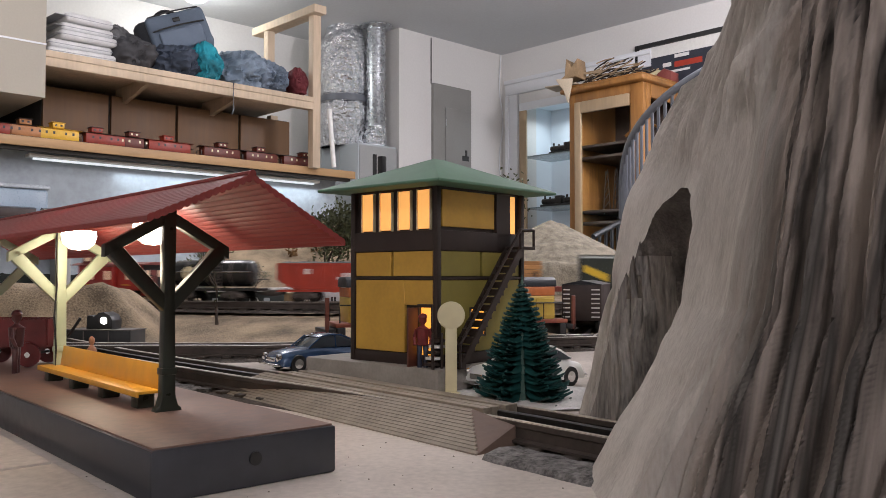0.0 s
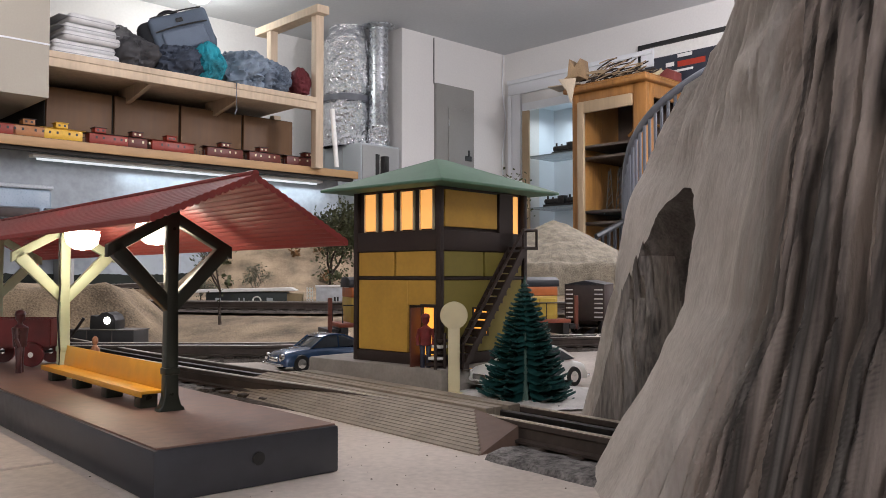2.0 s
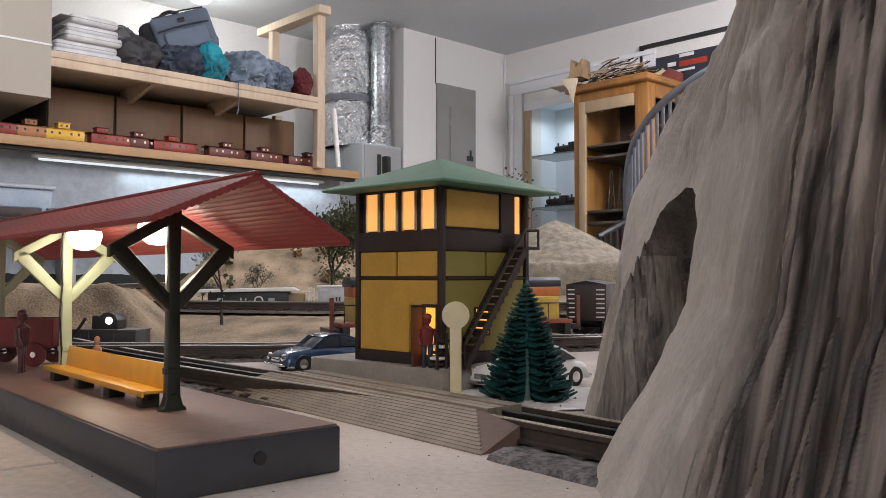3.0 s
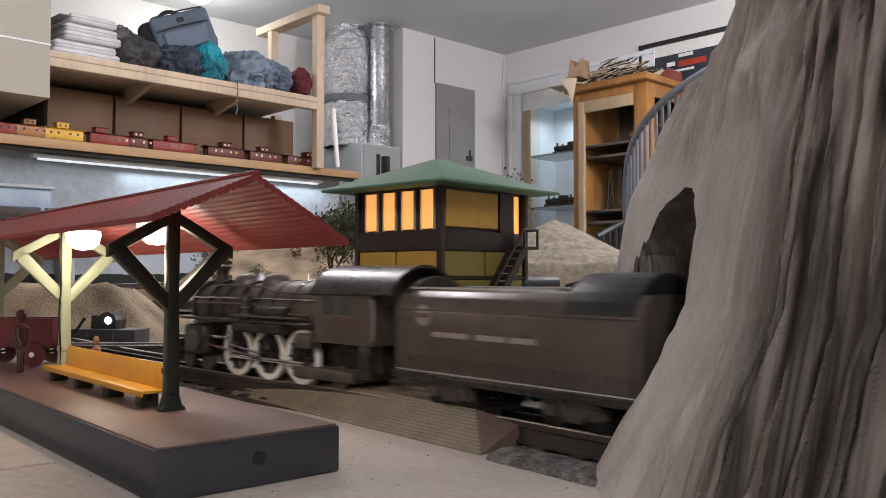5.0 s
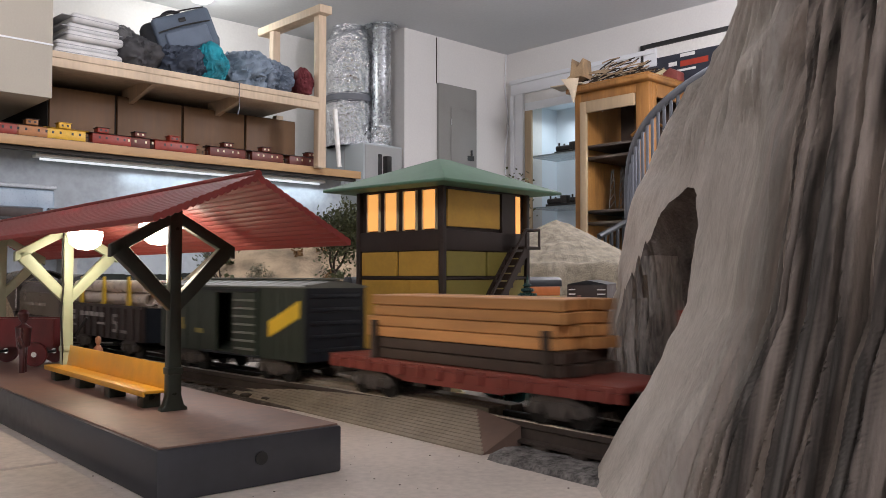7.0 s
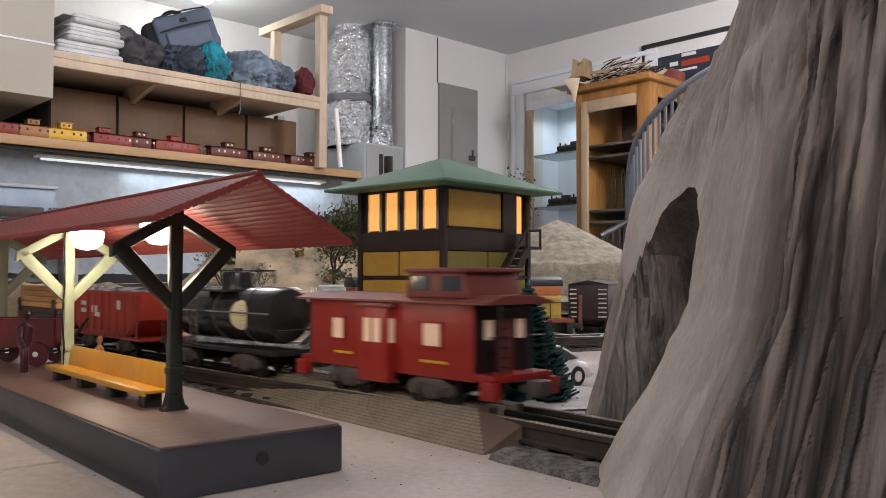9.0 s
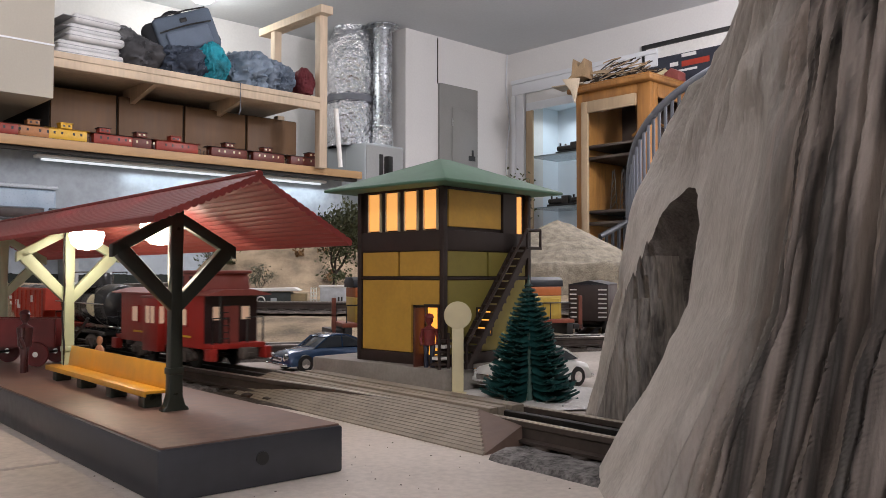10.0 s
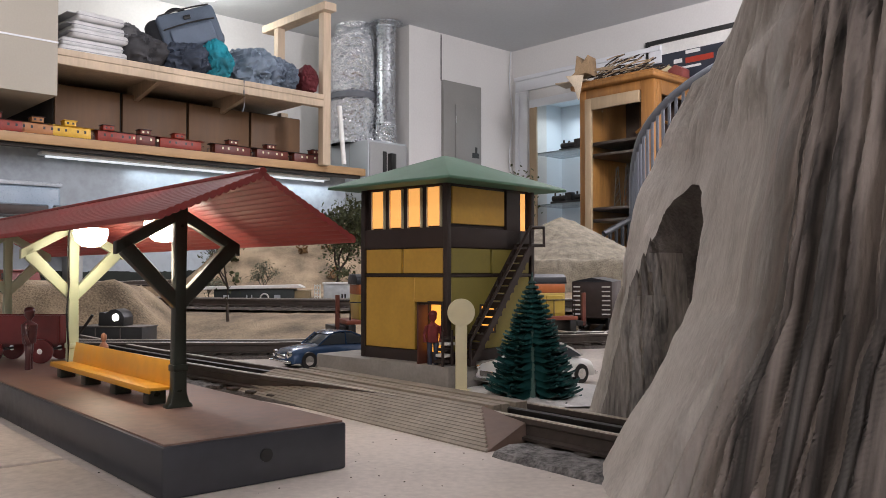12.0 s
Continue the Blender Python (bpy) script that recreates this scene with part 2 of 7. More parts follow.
# ---- mesh helpers ----
def mesh_of(bm, name):
    me = bpy.data.meshes.new(name)
    bm.to_mesh(me)
    bm.free()
    return me


def box(bm, x0, y0, z0, x1, y1, z1, bev=0.0, seg=2):
    m = Matrix.Translation(((x0 + x1) / 2, (y0 + y1) / 2, (z0 + z1) / 2)) @ Matrix.Diagonal((x1 - x0, y1 - y0, z1 - z0, 1))
    r = bmesh.ops.create_cube(bm, size=1, matrix=m)
    if bev:
        es = {e for v in r["verts"] for e in v.link_edges}
        bmesh.ops.bevel(bm, geom=list(es), offset=bev, segments=seg, affect="EDGES", profile=0.5)
    return bm


def bbox(x0, y0, z0, x1, y1, z1, bev=0.0, seg=2):
    return box(bmesh.new(), x0, y0, z0, x1, y1, z1, bev, seg)


def rod(bm, a, b, r1, r2=None, n=10):
    a, b = Vector(a), Vector(b)
    q = (b - a).to_track_quat("Z", "Y").to_matrix().to_4x4()
    bmesh.ops.create_cone(bm, cap_ends=True, segments=n, radius1=r1, radius2=r1 if r2 is None else r2, depth=(b - a).length,
                          matrix=Matrix.Translation((a + b) / 2) @ q)
    return bm


def tube(bm, pts, r, n=8):
    pts = [Vector(p) for p in pts]
    rings = []
    for i, p in enumerate(pts):
        d = (pts[min(i + 1, len(pts) - 1)] - pts[max(i - 1, 0)]).normalized()
        q = d.to_track_quat("Z", "Y").to_matrix()
        rr = r(i / (len(pts) - 1)) if callable(r) else r
        rings.append([bm.verts.new(p + q @ Vector((math.cos(k * 2 * math.pi / n) * rr, math.sin(k * 2 * math.pi / n) * rr, 0))) for k in range(n)])
    for a, b in zip(rings, rings[1:]):
        for k in range(n):
            bm.faces.new((a[k], a[(k + 1) % n], b[(k + 1) % n], b[k]))
    bm.faces.new(rings[0][::-1])
    bm.faces.new(rings[-1])
    return bm


def prism(bm, outline, depth, axis="y", off=0.0, bev=0.0):
    """An outline in x and z (axis y), y and z (axis x) or x and y (axis z), pushed through depth from off."""
    def at(p, d):
        return {"y": (p[0], d, p[1]), "x": (d, p[0], p[1]), "z": (p[0], p[1], d)}[axis]
    a = [bm.verts.new(at(p, off)) for p in outline]
    b = [bm.verts.new(at(p, off + depth)) for p in outline]
    fs = [bm.faces.new(a), bm.faces.new(b[::-1])]
    for i in range(len(a)):
        j = (i + 1) % len(a)
        fs.append(bm.faces.new((a[j], a[i], b[i], b[j])))
    bmesh.ops.recalc_face_normals(bm, faces=fs)
    if bev:
        bmesh.ops.bevel(bm, geom=list({e for f in fs for e in f.edges}), offset=bev, segments=2, affect="EDGES", profile=0.5)
    return bm


def lathe(bm, profile, n=20, m=Matrix(), caps=True):
    """A turned solid: profile of (radius, height)."""
    rings = [[bm.verts.new(m @ Vector((r * math.cos(k * 2 * math.pi / n), r * math.sin(k * 2 * math.pi / n), h))) for k in range(n)] for r, h in profile]
    for a, b in zip(rings, rings[1:]):
        for k in range(n):
            bm.faces.new((a[k], a[(k + 1) % n], b[(k + 1) % n], b[k]))
    if caps:
        bm.faces.new(rings[0][::-1])
        bm.faces.new(rings[-1])
    return bm


def smooth(me, angle=40):
    for p in me.polygons:
        p.use_smooth = True
    me.set_sharp_from_angle(angle=radians(angle))


def part(name, bm, material, parent=None, label="", m=None, soft=40):
    me = mesh_of(bm, name)
    me.materials.append(material)
    if soft:
        smooth(me, soft)
    ob = new(name, me)
    if parent is not None:
        ob.parent = parent
    if m is not None:
        ob.matrix_basis = m
    if label:
        tagged(ob, label)
    return ob


def thing(name, m, label, category, group="", kind=""):
    ob = new(name)
    ob.empty_display_size = 0.02
    ob.matrix_basis = m
    return tagged(ob, label, category, group, kind)


def solo(name, bm, material, m, label, category, group="", kind="", soft=40):
    ob = part(name, bm, material, None, "", m, soft)
    return tagged(ob, label, category, group, kind)


def setting(name, bm, material, m=None, label="", soft=0):
    ob = part(name, bm, material, None, "", m, soft)
    return tagged(ob, label, name.split("_")[0], kind="structure")


def clamp(v, a=0.0, b=1.0):
    return max(a, min(b, v))


def ease(v):
    v = clamp(v)
    return v * v * (3 - 2 * v)


def arc(r, a0, a1, n, cx=0.0, cy=0.0):
    return [(cx + r * math.cos(radians(a0 + (a1 - a0) * i / n)), cy + r * math.sin(radians(a0 + (a1 - a0) * i / n))) for i in range(n + 1)]


# ---- room ----
LONG_U, LONG_V = 6.6, 7.2
setting("floor", bbox(-0.15, -0.72, -0.1, LONG_U, LONG_V, 0), M_FLOOR, ROOM, "bare grey concrete garage floor")
setting("ceiling", bbox(-0.15, -0.72, HIGH, LONG_U + 0.15, LONG_V + 0.15, HIGH + 0.1), M_CEIL, ROOM, "white painted plasterboard ceiling")
# the west wall steps back behind the shelves and the furnace
STEP, BACK = 0.86, -0.57
bm = bmesh.new()
box(bm, -0.15, BACK - 0.15, 0, STEP, 0, HIGH)
box(bm, STEP, BACK - 0.15, 0, LONG_U, BACK, HIGH)
setting("wall_west", bm, M_WALL, ROOM, "white painted plasterboard wall that steps back into an alcove")
# the wall with the doorway
DV0, DV1, DH = 0.16, 1.02, 2.10
bm = bmesh.new()
box(bm, -0.15, 0.0, 0, 0, DV0, HIGH)
box(bm, -0.15, DV0, DH, 0, DV1, HIGH)
box(bm, -0.15, DV1, 0, 0, LONG_V, HIGH)
setting("wall_north", bm, M_WALL, ROOM, "white painted wall with a doorway")
setting("wall_east", bbox(0, LONG_V, 0, LONG_U, LONG_V + 0.15, HIGH), M_WALL, ROOM, "white painted plasterboard wall")
setting("wall_south", bbox(LONG_U, -0.72, 0, LONG_U + 0.15, LONG_V + 0.15, HIGH), M_WALL, ROOM, "white painted plasterboard wall")

# ---- layout table ----
TOP = 0.95
# outline of the layout top in plan
EDGE = [(-2.5, -0.8), (2.0, -0.8), (2.0, 1.7), (0.95, 2.35), (0.3, 2.75), (0.02, 3.72), (-0.33, 4.02), (-1.5, 2.93), (-2.5, 1.93)]
setting("ground", prism(bmesh.new(), EDGE, 0.04, "z", TOP - 0.04), M_TABLE, None, "painted plaster top of the model railway layout")
for k, (x, y) in enumerate(EDGE):
    cx, cy = x * 0.94 - 0.01, y * 0.94 + 0.06
    setting("ground_leg_%d" % (k + 1), bbox(cx - 0.045, cy - 0.045, 0, cx + 0.045, cy + 0.045, TOP - 0.04, 0.003), M_WOOD, None, "square pine leg under the layout")


# ---- railway line ----
def spline(points, step=0.004):
    ps = [Vector(p) for p in points]
    ps = [2 * ps[0] - ps[1]] + ps + [2 * ps[-1] - ps[-2]]
    out = []
    for i in range(1, len(ps) - 2):
        a, b, c, d = ps[i - 1:i + 3]
        n = max(2, int((c - b).length / step))
        for k in range(n):
            t = k / n
            out.append(0.5 * ((2 * b) + (c - a) * t + (2 * a - 5 * b + 4 * c - d) * t * t + (3 * b - a - 3 * c + d) * t ** 3))
    out.append(ps[-2])
    return out


def bisect_right(a, x):
    lo, hi = 0, len(a)
    while lo < hi:
        mid = (lo + hi) // 2
        if x < a[mid]:
            hi = mid
        else:
            lo = mid + 1
    return lo


class Line:
    def __init__(self, points):
        self.p = spline(points)
        self.s = [0.0]
        for a, b in zip(self.p, self.p[1:]):
            self.s.append(self.s[-1] + (b - a).length)
        self.xs, self.ys, self.zs = ([q[i] for q in self.p] for i in range(3))

    def at(self, s):
        i = min(max(bisect_right(self.s, s) - 1, 0), len(self.s) - 2)
        return self.p[i].lerp(self.p[i + 1], (s - self.s[i]) / (self.s[i + 1] - self.s[i]))

    def near(self, x, y):
        return min(zip(self.s, self.p), key=lambda q: (q[1].x - x) ** 2 + (q[1].y - y) ** 2)[0]

    def car(self, s, wheelbase):
        """The pose of a vehicle whose middle is at s, x forwards."""
        a, b = self.at(s - wheelbase / 2), self.at(s + wheelbase / 2)
        d = b - a
        mid = (a + b) / 2
        return Matrix.Translation(mid) @ Matrix.Rotation(math.atan2(d.y, d.x), 4, "Z") @ Matrix.Rotation(-math.atan2(d.z, d.xy.length), 4, "Y")


RAIL = EYE - 0.0725
UP = EYE - 0.040
MAIN = Line([(-1.25, 1.85, UP), (-0.85, 1.58, UP), (-0.55, 1.40, UP), (-0.30, 1.29, UP), (0.0, 1.26, UP), (0.3, 1.25, UP), (0.65, 1.18, EYE - 0.046), (0.98, 0.97, EYE - 0.052), (1.12, 0.66, EYE - 0.058),
             (1.02, 0.36, EYE - 0.064), (0.74, 0.18, RAIL), (0.45, 0.165, RAIL), (0.25, 0.235, RAIL), (0.140, 0.330, RAIL), (0.076, 0.4025, RAIL), (0.038, 0.4475, RAIL),
             (-0.064, 0.5555, RAIL), (-0.140, 0.625, RAIL), (-0.30, 0.79, RAIL), (-0.48, 1.00, RAIL), (-0.64, 1.16, RAIL), (-0.9, 1.27, RAIL), (-1.3, 1.25, RAIL), (-1.7, 1.0, RAIL), (-1.9, 0.6, RAIL), (-1.9, 0.1, RAIL), (-1.75, -0.35, RAIL)])
GAUGE = 0.035
S_FRONT = MAIN.near(0.038, 0.4475)


def sweep(bm, line, s0, s1, step, offs):
    """A profile of (side, height) drawn along the line."""
    n = max(2, int((s1 - s0) / step))
    rings = []
    for i in range(n + 1):
        s = s0 + (s1 - s0) * i / n
        p, d = line.at(s), (line.at(s + 0.003) - line.at(s - 0.003))
        side = Vector((d.y, -d.x, 0)).normalized()
        rings.append([bm.verts.new(p + side * o + Vector((0, 0, h))) for o, h in offs])
    k = len(offs)
    for a, b in zip(rings, rings[1:]):
        for j in range(k):
            bm.faces.new((a[j], b[j], b[(j + 1) % k], a[(j + 1) % k]))
    bm.faces.new(rings[0])
    bm.faces.new(rings[-1][::-1])
    return bm


def rail_profile(o, dark=False):
    return [(o - 0.0042, -0.0105), (o - 0.0042, -0.0092), (o - 0.0009, -0.0085), (o - 0.0009, -0.0035), (o - 0.0019, -0.0028), (o - 0.0019, -0.0004), (o - 0.0012, 0.0),
            (o + 0.0012, 0.0), (o + 0.0019, -0.0004), (o + 0.0019, -0.0028), (o + 0.0009, -0.0035), (o + 0.0009, -0.0085), (o + 0.0042, -0.0092), (o + 0.0042, -0.0105)]


TIE = bmesh.new()
box(TIE, -0.0045, -0.029, -0.0145, 0.0045, 0.029, -0.0105, 0.0006, 1)
TIE_MESH = mesh_of(TIE, "tie")
TIE_MESH.materials.append(M_TIE)


def track(name, line, s0, s1, label, bed=None):
    t = thing(name, Matrix(), label, "railway track", "railway tracks", "structure")
    g = GAUGE / 2
    for o in (-g, g):
        part("rail", sweep(bmesh.new(), line, s0, s1, 0.02, rail_profile(o)), M_RAILWEB, t, "dark rusty steel rail")
        part("rail_head", sweep(bmesh.new(), line, s0, s1, 0.02, [(o - 0.0017, -0.0006), (o - 0.0013, 0.0003), (o + 0.0013, 0.0003), (o + 0.0017, -0.0006)]), M_RAIL, t, "worn bright railhead")
    part("rail", sweep(bmesh.new(), line, s0, s1, 0.02, rail_profile(0)), M_RAILDARK, t, "blackened centre rail")
    s, k = s0 + 0.01, 0
    while s < s1:
        m = line.car(s, 0.01)
        o = new("tie", TIE_MESH)
        o.parent, o.matrix_basis = t, m
        s += 0.024
    if bed:
        w, deep = bed
        part("roadbed", sweep(bmesh.new(), line, s0, s1, 0.02, [(-w - 0.006, deep), (-w, -0.0125), (w, -0.0125), (w + 0.006, deep)]), M_ROADBED, t, "dark brown roadbed")
    return t


S_A, S_B = 0.05, MAIN.s[-1] - 0.05
track("main_track", MAIN, S_A, S_B, "three-rail model railway track with dark ties", (0.036, -0.0158))


# ---- carved mountain with the tunnel ----
def mountain():
    # plan of the foot: far corner, portal face, near corner, then round the back
    foot = [(0.60, 0.72), (0.30, 0.66), (0.130, 0.565), (0.076, 0.490), (0.074, 0.460), (0.075, 0.436), (0.068, 0.41), (0.063, 0.38), (0.060, 0.345), (0.060, 0.280), (0.076, 0.215), (0.105, 0.140), (0.165, 0.05), (0.36, -0.08), (0.70, -0.02), (0.85, 0.2), (0.85, 0.5)]
    loop = Line([(*p, 0) for p in foot + foot[:1]])
    total = loop.s[-1]
    centre = Vector((0.45, 0.32, 0))
    nz = 280
    z0, z1 = TOP - 0.01, EYE + 0.34
    bm = bmesh.new()
    rings = []
    plan = []
    # finer steps on the flanks that face the layout's front
    stations, s = [], 0.0
    while s < total - 0.004:
        stations.append(s)
        s += 0.0009 if loop.at(s).x < 0.19 and loop.at(s).y < 0.6 else 0.009
    nu = len(stations)
    for s in stations:
        p = loop.at(s)
        d = loop.at((s + 0.01) % total) - loop.at((s - 0.01) % total)
        nrm = Vector((d.y, -d.x, 0)).normalized()
        plan.append((p, -nrm if nrm.dot(p - centre) < 0 else nrm, s))
    for j in range(nz + 1):
        f = j / nz
        z = z0 + (z1 - z0) * f
        ring = []
        for p, nrm, along in plan:
            rise = z - z0
            side = clamp((0.44 - p.y) / 0.14)
            # the portal face climbs steeply and then leans back; the near flank flares out below the arch
            steep = 0.62 * min(rise, 0.14) + 1.1 * clamp(rise - 0.14, 0, 0.034) + 1.62 * clamp(rise - 0.174, 0, 0.03) + 4.4 * clamp(rise - 0.204, 0, 0.05)
            turned = clamp((0.44 - p.y) / 0.05)
            flare = min(rise, 0.085) + 0.30 * max(0.0, rise - 0.085)
            q = p - nrm * 0.05 * rise + Vector((0.34, 0, 0)) * (steep + (1.14 * flare - steep) * turned) + Vector((0, -0.56, 0)) * flare * side
            # the shoulder round the arch was trowelled smooth; the flanks were raked with vertical furrows
            flank = ease((0.318 - p.y) / 0.035)
            cheek = ease((p.y - 0.425) / 0.02) * (1 - ease((rise - 0.075) / 0.03))
            raked = max(flank, cheek, ease((rise - 0.142) / 0.03))
            slant = along + (0.46 * min(rise, 0.085) + 0.16 * max(0.0, rise - 0.085)) * ease((0.36 - p.y) / 0.05)
            bend = 0.010 * noise.noise(Vector((along * 9, z * 9, 2)))
            wide = clamp(1 - 2.4 * abs(noise.noise(Vector(((slant + bend) * 95, z * 2.2, 0))))) ** 1.2 * 0.0085
            thin = clamp(1 - 2.2 * abs(noise.noise(Vector(((slant + bend) * 210, z * 4, 5))))) ** 1.2 * 0.0032
            deep = clamp(noise.noise(Vector((slant * 26, z * 1.5, 8)))) * 0.010
            lump = noise.noise(Vector((p.x, p.y, z * 0.8)) * 11) * 0.006 + noise.noise(Vector((q.x, q.y, z)) * 45) * 0.0016
            ledges = 0.006 * ease((noise.noise(Vector((along * 12, z * 26, 11))) - 0.05) / 0.12) * ease((rise - 0.16) / 0.05)
            fine = noise.noise(Vector((q.x, q.y, z * 0.6)) * 210) * 0.0005
            q = q - nrm * ((wide + thin + deep) * raked - 0.005 * raked - lump) + nrm * (fine - ledges)
            ring.append(bm.verts.new((q.x, q.y, z)))
        rings.append(ring)
    for a, b in zip(rings, rings[1:]):
        for i in range(nu):
            bm.faces.new((a[i], a[(i + 1) % nu], b[(i + 1) % nu], b[i]))
    bm.faces.new(rings[0][::-1])
    bm.faces.new(rings[-1])
    bmesh.ops.recalc_face_normals(bm, faces=bm.faces[:])
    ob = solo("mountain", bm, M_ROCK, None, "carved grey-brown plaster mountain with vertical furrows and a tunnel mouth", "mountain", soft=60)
    # the tunnel follows the line and leaves an arch
    arch = [(0.007 + 0.036 * math.cos(math.pi * (1 - k / 14)), 0.060 + 0.052 * math.sin(math.pi * k / 14)) for k in range(15)]
    prof = [(-0.036, -0.05), (-0.035, 0.02), (-0.032, 0.05)] + arch + [(0.041 - 0.0002 * k, 0.05 - 0.0026 * k) for k in range(39)]
    cut = sweep(bmesh.new(), MAIN, S_FRONT - 1.35, S_FRONT + 0.09, 0.003, prof)
    for v in cut.verts:
        if v.co.y > 0.41:
            groove = clamp(1 - 2.4 * abs(noise.noise(Vector(((v.co.x - v.co.y) * 90 + (v.co.z - TOP) * 14, v.co.z * 5, 3))))) * 0.006
            v.co += Vector((0.75, 0.66, 0)) * groove
        v.co += Vector((noise.noise(v.co * 40), noise.noise(v.co * 40 + Vector((3, 3, 3))), noise.noise(v.co * 45 + Vector((9, 3, 3))))) * 0.0022
    bmesh.ops.recalc_face_normals(cut, faces=cut.faces[:])
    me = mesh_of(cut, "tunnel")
    me.materials.append(M_TUNNELSHADE)
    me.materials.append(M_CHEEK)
    # the far wall's first hand's width is raked cheek rock; deeper faces carry painted shade
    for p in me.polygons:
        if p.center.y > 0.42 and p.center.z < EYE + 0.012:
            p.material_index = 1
    smooth(me, 60)
    knife = new("tunnel", me)
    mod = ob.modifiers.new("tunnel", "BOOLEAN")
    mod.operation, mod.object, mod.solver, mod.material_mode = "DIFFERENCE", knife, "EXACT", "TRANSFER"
    bpy.context.view_layer.update()
    cutmesh = bpy.data.meshes.new_from_object(ob.evaluated_get(bpy.context.evaluated_depsgraph_get()))
    ob.modifiers.clear()
    smooth(cutmesh, 55)
    ob.data = cutmesh
    bpy.data.objects.remove(knife)
    return ob


mountain()


# ---- station platform ----
def station_platform():
    """x along the length, y across; the end nearest the crossing at x = 0."""
    w, L, h = 0.083, 0.49, 0.0203
    ax, ay = (-0.1077, 0.3138)
    bx, by = -0.0453, 0.3685
    turn = math.degrees(math.atan2(by - ay, bx - ax))
    m = pose(ax, ay, TOP, 0, 0, turn)
    t = thing("station_platform", m, "toy station platform with red roof, lit lamps and yellow bench", "station platform")
    bm = bmesh.new()
    box(bm, 0, 0, 0, w, L, h, 0.0012)
    part("base", bm, M_PLATSIDE, t, "dark enamelled sheet-metal base")
    part("deck", bbox(0.0012, 0.0012, h - 0.0005, w - 0.0012, L - 0.0012, h + 0.0008, 0.0004), M_PLATTOP, t, "brown glossy deck")
    part("hole", rod(bmesh.new(), (0.0435, -0.0006, 0.0115), (0.0435, 0.002, 0.0115), 0.0028, n=16), M_BLACK, t, "round hole in the base")
    return t, m, w, L, h


def roofed(t, w, L, h):
    cx = w / 2
    for i, y in enumerate((0.083, 0.245, 0.405)):
        mt = M_GREENPOST if i == 0 else M_LIMEPOST
        bm = bmesh.new()
        prism(bm, [(-0.0066, 0), (0.0066, 0), (0.0064, 0.0022), (0.0048, 0.0032), (0.0034, 0.008), (0.0027, 0.058), (0.0032, 0.0975), (-0.0032, 0.0975), (-0.0027, 0.058), (-0.0034, 0.008), (-0.0048, 0.0032), (-0.0064, 0.0022)], 0.0056, "y", -0.0028, 0.0006)
        p = part("post", bm, mt, t, "", pose(cx, y, h))
        part("collar", bbox(-0.0038, -0.0034, 0.018, 0.0038, 0.0034, 0.0215, 0.0007), mt, p)
        for sgn in (-1, 1):
            for o in ([(0.001, 0.047), (0.0285, 0.0745), (0.0285, 0.081), (0.0245, 0.081), (0.001, 0.0555)], [(0.0, 0.0915), (0.031, 0.0740), (0.031, 0.0800), (0.0, 0.0975)]):
                pts = [(sgn * a, b) for a, b in o]
                part("brace", prism(bmesh.new(), pts if sgn > 0 else pts[::-1], 0.0048, "y", -0.0024, 0.0004), mt, p)


